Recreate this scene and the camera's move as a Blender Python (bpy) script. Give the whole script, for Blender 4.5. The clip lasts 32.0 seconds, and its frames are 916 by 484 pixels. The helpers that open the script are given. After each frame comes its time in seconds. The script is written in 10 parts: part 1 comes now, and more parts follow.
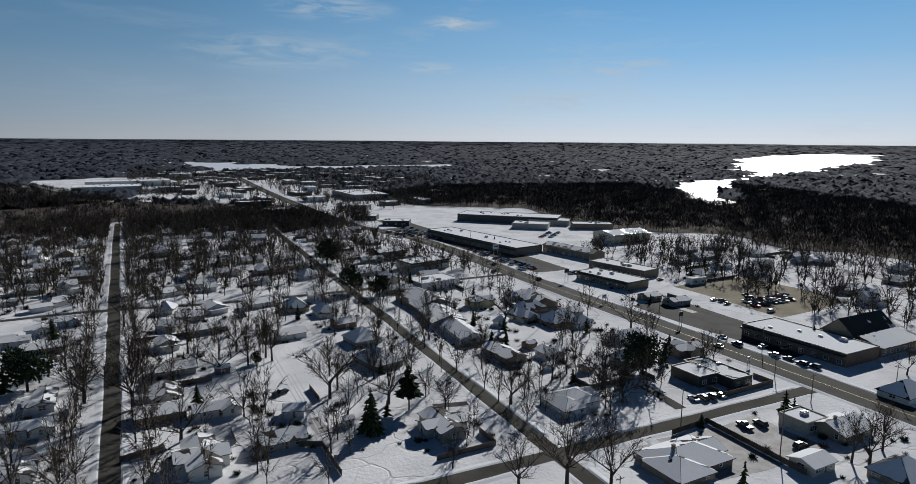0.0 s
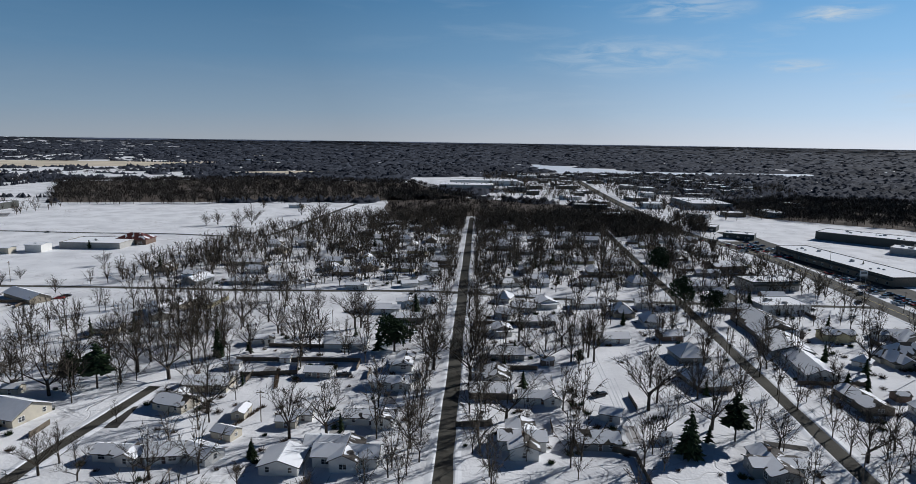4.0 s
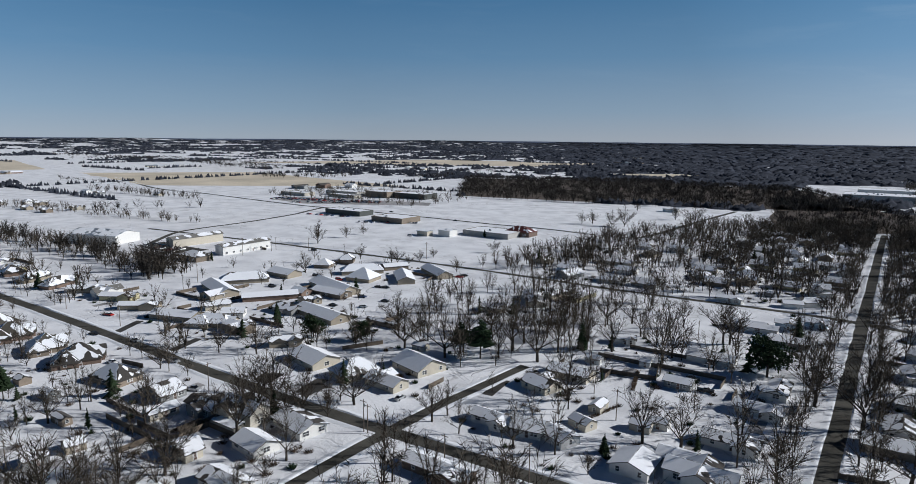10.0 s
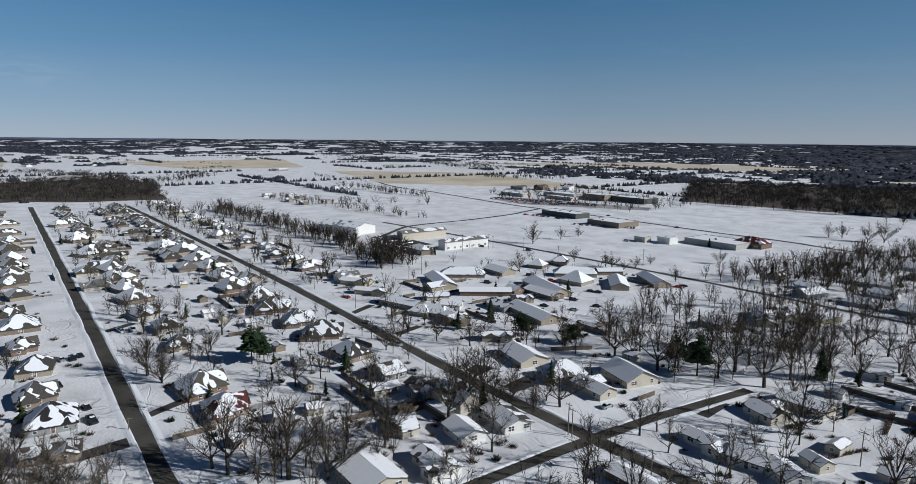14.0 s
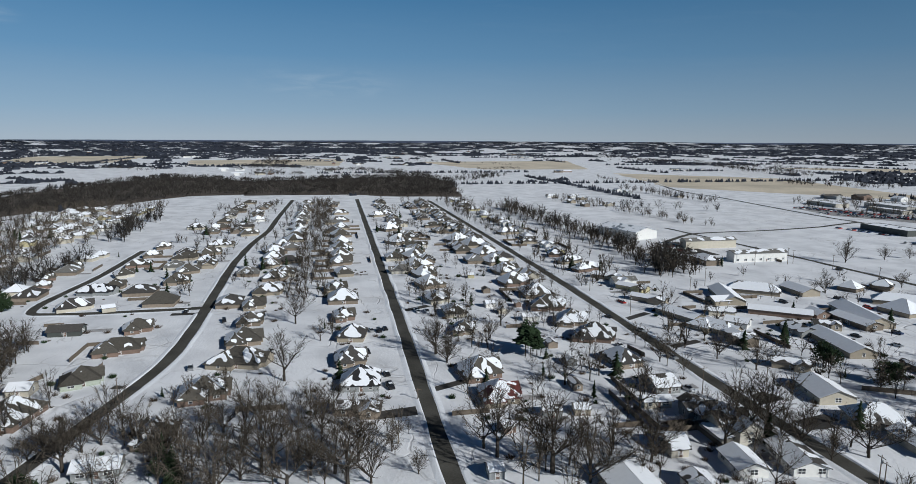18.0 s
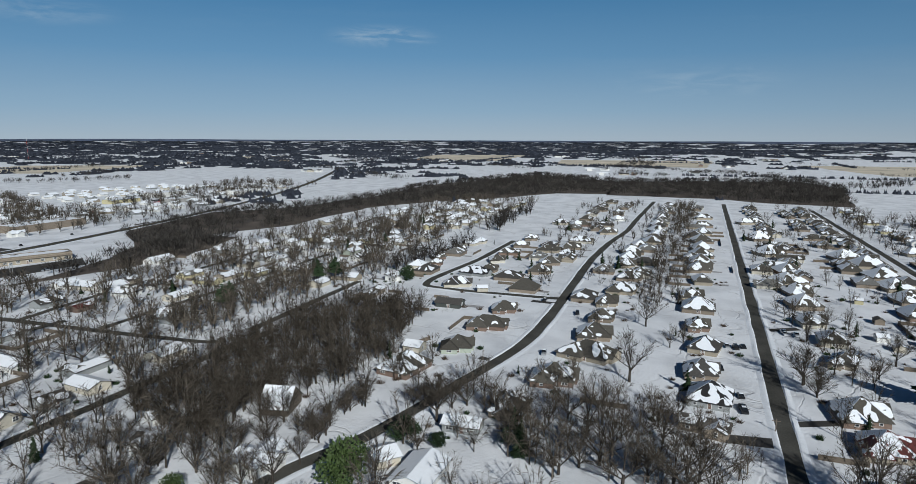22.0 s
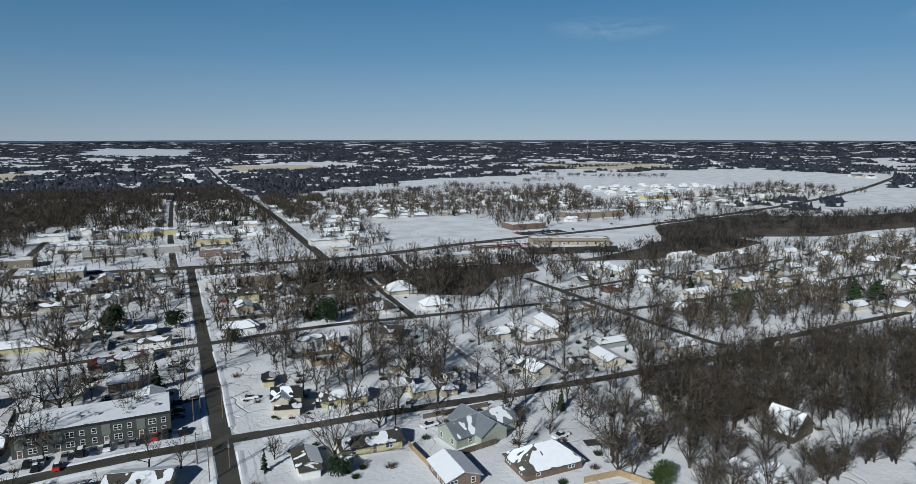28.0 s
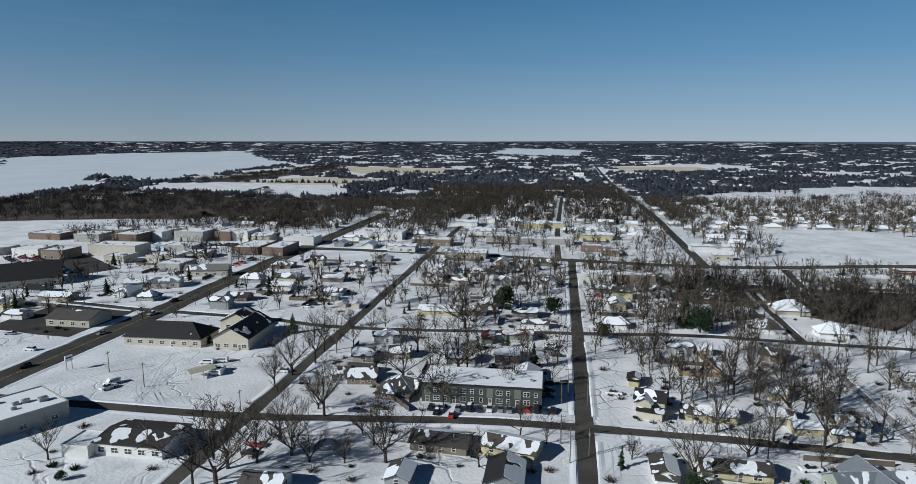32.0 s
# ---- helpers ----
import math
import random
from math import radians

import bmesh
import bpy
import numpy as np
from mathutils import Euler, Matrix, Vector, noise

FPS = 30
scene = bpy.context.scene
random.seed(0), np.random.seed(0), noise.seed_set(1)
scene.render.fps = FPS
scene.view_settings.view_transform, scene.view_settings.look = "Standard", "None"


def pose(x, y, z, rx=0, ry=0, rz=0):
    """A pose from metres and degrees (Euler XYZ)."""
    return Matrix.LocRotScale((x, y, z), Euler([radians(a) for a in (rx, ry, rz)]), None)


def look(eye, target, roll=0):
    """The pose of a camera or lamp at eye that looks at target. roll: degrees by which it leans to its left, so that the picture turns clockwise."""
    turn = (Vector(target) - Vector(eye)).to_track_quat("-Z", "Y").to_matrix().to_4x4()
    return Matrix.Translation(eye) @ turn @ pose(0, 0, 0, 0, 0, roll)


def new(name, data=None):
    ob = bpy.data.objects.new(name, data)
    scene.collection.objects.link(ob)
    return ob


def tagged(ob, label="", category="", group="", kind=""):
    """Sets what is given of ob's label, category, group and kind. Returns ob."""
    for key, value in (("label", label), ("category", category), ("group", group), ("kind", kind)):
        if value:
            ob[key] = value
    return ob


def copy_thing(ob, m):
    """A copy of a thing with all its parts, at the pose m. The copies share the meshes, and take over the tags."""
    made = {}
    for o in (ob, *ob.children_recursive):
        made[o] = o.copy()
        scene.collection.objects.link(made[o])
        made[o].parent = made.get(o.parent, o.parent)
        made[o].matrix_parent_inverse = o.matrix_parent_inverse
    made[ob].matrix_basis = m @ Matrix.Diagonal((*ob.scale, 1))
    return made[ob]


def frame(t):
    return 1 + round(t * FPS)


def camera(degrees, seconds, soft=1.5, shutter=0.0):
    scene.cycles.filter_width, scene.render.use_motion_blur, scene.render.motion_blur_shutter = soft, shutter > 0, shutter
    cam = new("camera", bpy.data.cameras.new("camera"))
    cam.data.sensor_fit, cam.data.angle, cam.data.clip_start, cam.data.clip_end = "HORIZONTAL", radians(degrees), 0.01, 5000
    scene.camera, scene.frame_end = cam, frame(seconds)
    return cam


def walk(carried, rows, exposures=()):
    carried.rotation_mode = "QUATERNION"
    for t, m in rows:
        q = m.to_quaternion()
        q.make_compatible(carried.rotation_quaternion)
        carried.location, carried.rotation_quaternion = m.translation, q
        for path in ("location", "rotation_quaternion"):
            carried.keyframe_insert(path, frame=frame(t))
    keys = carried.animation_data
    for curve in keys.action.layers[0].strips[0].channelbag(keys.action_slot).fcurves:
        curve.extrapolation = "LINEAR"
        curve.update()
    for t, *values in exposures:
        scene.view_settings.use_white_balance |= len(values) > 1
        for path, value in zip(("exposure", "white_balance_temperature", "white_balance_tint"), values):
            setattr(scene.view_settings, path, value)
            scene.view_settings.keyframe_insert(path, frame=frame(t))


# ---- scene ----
# camera: turns on the spot, 85 m above a street
cam = camera(71.48, 32.0, soft=0.7)
PATH = [
    (0.0, 80.76, -0.48, -28.20),
    (0.5, 80.76, -0.52, -24.19),
    (1.0, 80.76, -0.58, -20.37),
    (1.5, 80.78, -0.62, -16.62),
    (2.0, 80.81, -0.67, -12.73),
    (2.5, 80.84, -0.71, -8.88),
    (3.0, 80.86, -0.74, -5.28),
    (3.5, 80.88, -0.78, -1.92),
    (5.5, 80.85, -0.95, 11.82),
    (6.0, 80.85, -0.95, 15.14),
    (6.5, 80.82, -0.92, 18.00),
    (7.0, 80.79, -0.88, 20.46),
    (7.5, 80.77, -0.85, 23.22),
    (8.0, 80.75, -0.82, 25.97),
    (8.5, 80.74, -0.77, 28.30),
    (9.0, 80.73, -0.68, 30.32),
    (9.5, 80.71, -0.61, 32.31),
    (10.0, 80.70, -0.56, 34.29),
    (10.5, 80.69, -0.55, 36.41),
    (11.0, 80.70, -0.52, 38.74),
    (11.5, 80.69, -0.50, 41.36),
    (12.0, 80.69, -0.48, 43.95),
    (12.5, 80.70, -0.48, 46.36),
    (13.0, 80.71, -0.48, 48.77),
    (13.5, 80.72, -0.47, 51.20),
    (14.0, 80.71, -0.5, 53.66),
    (14.5, 80.71, -0.42, 56.24),
    (16.5, 80.73, -0.31, 68.65),
    (17.0, 80.73, -0.31, 71.99),
    (17.5, 80.73, -0.30, 75.25),
    (18.0, 80.74, -0.28, 78.62),
    (18.5, 80.74, -0.30, 82.07),
    (19.0, 80.74, -0.32, 85.64),
    (19.5, 80.76, -0.33, 89.33),
    (20.0, 80.76, -0.31, 93.22),
    (20.5, 80.74, -0.26, 97.23),
    (21.0, 80.73, -0.22, 101.45),
    (21.5, 80.71, -0.18, 105.88),
    (22.0, 80.69, -0.18, 110.37),
    (22.5, 80.68, -0.19, 114.70),
    (23.0, 80.68, -0.19, 118.63),
    (23.5, 80.68, -0.18, 122.19),
    (24.0, 80.68, -0.17, 125.68),
    (24.5, 80.68, -0.13, 129.20),
    (25.0, 80.67, -0.11, 132.77),
    (25.5, 80.67, -0.14, 136.32),
    (27.5, 80.69, 0.01, 151.57),
    (28.0, 80.69, -0.01, 155.55),
    (28.5, 80.70, -0.05, 159.58),
    (29.0, 80.69, -0.07, 163.75),
    (29.5, 80.69, -0.09, 167.93),
    (30.0, 80.70, -0.10, 172.15),
    (30.5, 80.70, -0.13, 176.36),
    (31.0, 80.71, -0.15, 180.58),
    (31.5, 80.72, -0.15, 184.86),
    (32.0, 80.76, -0.07, 189.11),
]
walk(cam, [(t, pose(0, 0, 85, rx, ry, rz)) for t, rx, ry, rz in PATH], exposures=[(0.0, -0.36, 6050, 8), (3.5, -0.17, 5900, 9), (9.0, -0.15, 5850, 9), (16.0, -0.26, 5830, 7), (24.0, -0.31, 5760, 4), (32.0, -0.22, 5740, 4)])

# ---- light: low winter sun and a clear sky ----
SUN_AZ, SUN_EL = radians(52.5), radians(27)
SUN_DIR = Vector((math.sin(SUN_AZ) * math.cos(SUN_EL), math.cos(SUN_AZ) * math.cos(SUN_EL), math.sin(SUN_EL)))
world = bpy.data.worlds.new("sky")
scene.world = world
world.use_nodes = True
wn, wl = world.node_tree.nodes, world.node_tree.links
wn.clear()
sky = wn.new("ShaderNodeTexSky")
sky.sky_type, sky.sun_disc = "NISHITA", False
sky.sun_elevation, sky.sun_rotation = SUN_EL, SUN_AZ
sky.altitude, sky.air_density, sky.dust_density, sky.ozone_density = 300, 1.0, 0.3, 8.0
bg, wout = wn.new("ShaderNodeBackground"), wn.new("ShaderNodeOutputWorld")
bg.inputs["Strength"].default_value = 0.05
wtc, wsep = wn.new("ShaderNodeTexCoord"), wn.new("ShaderNodeSeparateXYZ")
wl.new(wtc.outputs["Generated"], wsep.inputs[0])


def wnode(kind, **fields):
    n = wn.new("ShaderNode" + kind)
    for k, v in fields.items():
        n.inputs[k].default_value = v
    return n


def wmath(op, a, b):
    n = wn.new("ShaderNodeMath")
    n.operation = op
    for i, q in enumerate((a, b)):
        if isinstance(q, (int, float)):
            n.inputs[i].default_value = q
        else:
            wl.new(q, n.inputs[i])
    return n.outputs[0]


# hazy lower sky: pale at the horizon, deep blue higher up
low = wn.new("ShaderNodeValToRGB")
low.color_ramp.elements[0].position, low.color_ramp.elements[0].color = 0.0, (0.63, 0.705, 0.765, 1)
low.color_ramp.elements[1].position, low.color_ramp.elements[1].color = 0.60, (0.085, 0.27, 0.52, 1)
for pos, col in ((0.10, (0.46, 0.62, 0.76, 1)), (0.30, (0.24, 0.45, 0.68, 1))):
    e = low.color_ramp.elements.new(pos)
    e.color = col
wl.new(wmath("MULTIPLY", wsep.outputs["Z"], 2.5), low.inputs["Fac"])
# the sky is brighter on the sun's side
sdot = wn.new("ShaderNodeVectorMath")
sdot.operation = "DOT_PRODUCT"
wl.new(wtc.outputs["Generated"], sdot.inputs[0])
sdot.inputs[1].default_value = SUN_DIR
glow = wn.new("ShaderNodeValToRGB")
wl.new(wmath("MULTIPLY_ADD", sdot.outputs["Value"], 0.5), glow.inputs["Fac"])
glow.inputs["Fac"].links[0].from_node.inputs[2].default_value = 0.5
glow.color_ramp.elements[0].position, glow.color_ramp.elements[0].color = 0.08, (0.53, 0.53, 0.53, 1)
glow.color_ramp.elements[1].position, glow.color_ramp.elements[1].color = 1.0, (1, 1, 1, 1)
for pos, v, warm in ((0.20, 0.48, 0.0), (0.32, 0.425, 0.0), (0.47, 0.375, 0.02), (0.70, 0.405, 0.06), (0.83, 0.55, 0.09), (0.95, 0.88, 0.11)):
    glow.color_ramp.elements.new(pos).color = (v * (1 + warm), v, v * (1 - 0.5 * warm), 1)
lows, tinted = wn.new("ShaderNodeVectorMath"), wn.new("ShaderNodeVectorMath")
lows.operation, tinted.operation = "SCALE", "MULTIPLY"
wl.new(low.outputs["Color"], tinted.inputs[0])
wl.new(glow.outputs["Color"], tinted.inputs[1])
wl.new(tinted.outputs["Vector"], lows.inputs[0])
lows.inputs["Scale"].default_value = 30.8
fade = wn.new("ShaderNodeMapRange")
fade.interpolation_type = "SMOOTHSTEP"
wl.new(wsep.outputs["Z"], fade.inputs["Value"])
fade.inputs["From Min"].default_value, fade.inputs["From Max"].default_value = 0.20, 0.55
fade.inputs["To Min"].default_value, fade.inputs["To Max"].default_value = 0.94, 0.0
wmix = wn.new("ShaderNodeMix")
wmix.data_type = "RGBA"
wl.new(fade.outputs["Result"], wmix.inputs["Factor"])
high = wn.new("ShaderNodeVectorMath")
high.operation = "MULTIPLY"
high.inputs[1].default_value = (0.10, 0.165, 0.27)
wl.new(sky.outputs["Color"], high.inputs[0])
wl.new(high.outputs["Vector"], wmix.inputs["A"])
wl.new(lows.outputs["Vector"], wmix.inputs["B"])
# thin cirrus streaks, most of them towards the sun
wmap = wnode("Mapping", Scale=(2.6, 2.6, 17.0), Rotation=(0.04, 0.06, 0.9))
wno = wnode("TexNoise", Scale=2.1, Detail=8.0, Roughness=0.62, Distortion=0.4)
wl.new(wtc.outputs["Generated"], wmap.inputs["Vector"])
wl.new(wmap.outputs["Vector"], wno.inputs["Vector"])
streak = wn.new("ShaderNodeMapRange")
wl.new(wno.outputs["Fac"], streak.inputs["Value"])
streak.inputs["From Min"].default_value, streak.inputs["From Max"].default_value = 0.54, 0.80
side = wn.new("ShaderNodeMapRange")
wl.new(sdot.outputs["Value"], side.inputs["Value"])
side.inputs["From Min"].default_value, side.inputs["From Max"].default_value = 0.45, 0.92
side.inputs["To Min"].default_value, side.inputs["To Max"].default_value = 0.03, 0.35
# single wisps: where each one hangs and how wide it is
wisp = 0.0
for at, wide, dense in (((0.4654, 0.8690, 0.1681), 0.073, 0.9), ((0.2944, 0.9378, 0.1842), 0.115, 0.7), ((0.4321, 0.8957, 0.1046), 0.06, 0.9), ((0.2225, 0.9673, 0.1216), 0.18, 0.5),
                        ((0.6572, 0.7460, 0.1072), 0.12, 0.7), ((0.5905, 0.8049, 0.0580), 0.11, 0.7), ((-0.8822, -0.4469, 0.1480), 0.10, 0.45), ((-0.6003, -0.7841, 0.1578), 0.11, 0.22), ((-0.9968, 0.0005, 0.0804), 0.15, 0.18)):
    away, flat, size = wn.new("ShaderNodeVectorMath"), wn.new("ShaderNodeVectorMath"), wn.new("ShaderNodeVectorMath")
    away.operation, flat.operation, size.operation = "SUBTRACT", "MULTIPLY", "LENGTH"
    wl.new(wtc.outputs["Generated"], away.inputs[0])
    away.inputs[1].default_value = at
    wl.new(away.outputs["Vector"], flat.inputs[0])
    flat.inputs[1].default_value = (1, 1, 5.0)
    wl.new(flat.outputs["Vector"], size.inputs[0])
    near = wn.new("ShaderNodeMapRange")
    near.interpolation_type = "SMOOTHSTEP"
    wl.new(size.outputs["Value"], near.inputs["Value"])
    near.inputs["From Min"].default_value, near.inputs["From Max"].default_value = wide, wide * 0.2
    near.inputs["To Max"].default_value = dense
    wisp = wmath("ADD", wisp, near.outputs["Result"])
wmap2 = wnode("Mapping", Scale=(9.0, 9.0, 46.0), Rotation=(0.05, -0.1, 0.4))
wno2 = wnode("TexNoise", Scale=1.6, Detail=9.0, Roughness=0.6, Distortion=0.9)
wl.new(wtc.outputs["Generated"], wmap2.inputs["Vector"])
wl.new(wmap2.outputs["Vector"], wno2.inputs["Vector"])
shred = wn.new("ShaderNodeMapRange")
wl.new(wno2.outputs["Fac"], shred.inputs["Value"])
shred.inputs["From Min"].default_value, shred.inputs["From Max"].default_value = 0.40, 0.66
wisp = wmath("MULTIPLY", wisp, shred.outputs["Result"])
cloud = wn.new("ShaderNodeMix")
cloud.data_type = "RGBA"
wl.new(wmath("ADD", wmath("MULTIPLY", streak.outputs["Result"], side.outputs["Result"]), wisp), cloud.inputs["Factor"])
cloud.clamp_factor = True
wl.new(wmix.outputs["Result"], cloud.inputs["A"])
cloud.inputs["B"].default_value = (11.9, 13.1, 13.8, 1)
wl.new(cloud.outputs["Result"], bg.inputs["Color"])
wl.new(bg.outputs["Background"], wout.inputs["Surface"])
sun = new("sun", bpy.data.lights.new("sun", "SUN"))
sun.data.energy, sun.data.angle, sun.data.color = 5.0, radians(0.53), (1.0, 0.93, 0.84)
sun.matrix_world = look(SUN_DIR * 200, (0, 0, 0))

# ---- materials ----
def mat(name, rgb, rough=0.8, var=0.25, scale=1.5, fine=12.0, bump=0.0, metal=0.0, rnd=0.0, spec=0.4, coords="Object", isle=0.0):
    """A painted or raw surface: two scales of variation, optional relief and a random shift per object or per loose piece."""
    m = bpy.data.materials.new(name)
    m.use_nodes = True
    n, l = m.node_tree.nodes, m.node_tree.links
    b = n["Principled BSDF"]
    b.inputs["Roughness"].default_value, b.inputs["Metallic"].default_value = rough, metal
    b.inputs["Specular IOR Level"].default_value = spec
    tc = n.new("ShaderNodeTexCoord")
    n1, n2 = n.new("ShaderNodeTexNoise"), n.new("ShaderNodeTexNoise")
    n1.inputs["Scale"].default_value, n2.inputs["Scale"].default_value = scale, fine
    n1.inputs["Detail"].default_value, n2.inputs["Detail"].default_value = 5, 3
    for q in (n1, n2):
        l.new(tc.outputs[coords], q.inputs["Vector"])
    add = n.new("ShaderNodeMath")
    add.operation = "MULTIPLY_ADD"
    l.new(n2.outputs["Fac"], add.inputs[0])
    add.inputs[1].default_value = 0.45
    l.new(n1.outputs["Fac"], add.inputs[2])
    rm = n.new("ShaderNodeMapRange")
    l.new(add.outputs[0], rm.inputs["Value"])
    rm.inputs["From Min"].default_value, rm.inputs["From Max"].default_value = 0.35, 1.1
    rm.inputs["To Min"].default_value, rm.inputs["To Max"].default_value = 1 - var, 1 + var
    val = rm.outputs["Result"]
    if rnd:
        oi, mr = n.new("ShaderNodeObjectInfo"), n.new("ShaderNodeMapRange")
        l.new(oi.outputs["Random"], mr.inputs["Value"])
        mr.inputs["To Min"].default_value, mr.inputs["To Max"].default_value = 1 - rnd, 1 + rnd
        mu = n.new("ShaderNodeMath")
        mu.operation = "MULTIPLY"
        l.new(val, mu.inputs[0])
        l.new(mr.outputs["Result"], mu.inputs[1])
        val = mu.outputs[0]
    if isle:
        ge, gr, gm = n.new("ShaderNodeNewGeometry"), n.new("ShaderNodeMapRange"), n.new("ShaderNodeMath")
        l.new(ge.outputs["Random Per Island"], gr.inputs["Value"])
        gr.inputs["To Min"].default_value, gr.inputs["To Max"].default_value = 1 - isle, 1 + isle
        gm.operation = "MULTIPLY"
        l.new(val, gm.inputs[0])
        l.new(gr.outputs["Result"], gm.inputs[1])
        val = gm.outputs[0]
    vm = n.new("ShaderNodeVectorMath")
    vm.operation = "SCALE"
    vm.inputs[0].default_value = rgb
    l.new(val, vm.inputs["Scale"])
    l.new(vm.outputs["Vector"], b.inputs["Base Color"])
    if bump:
        bp = n.new("ShaderNodeBump")
        bp.inputs["Strength"].default_value, bp.inputs["Distance"].default_value = min(1, bump), bump
        l.new(add.outputs[0], bp.inputs["Height"])
        l.new(bp.outputs["Normal"], b.inputs["Normal"])
    return m


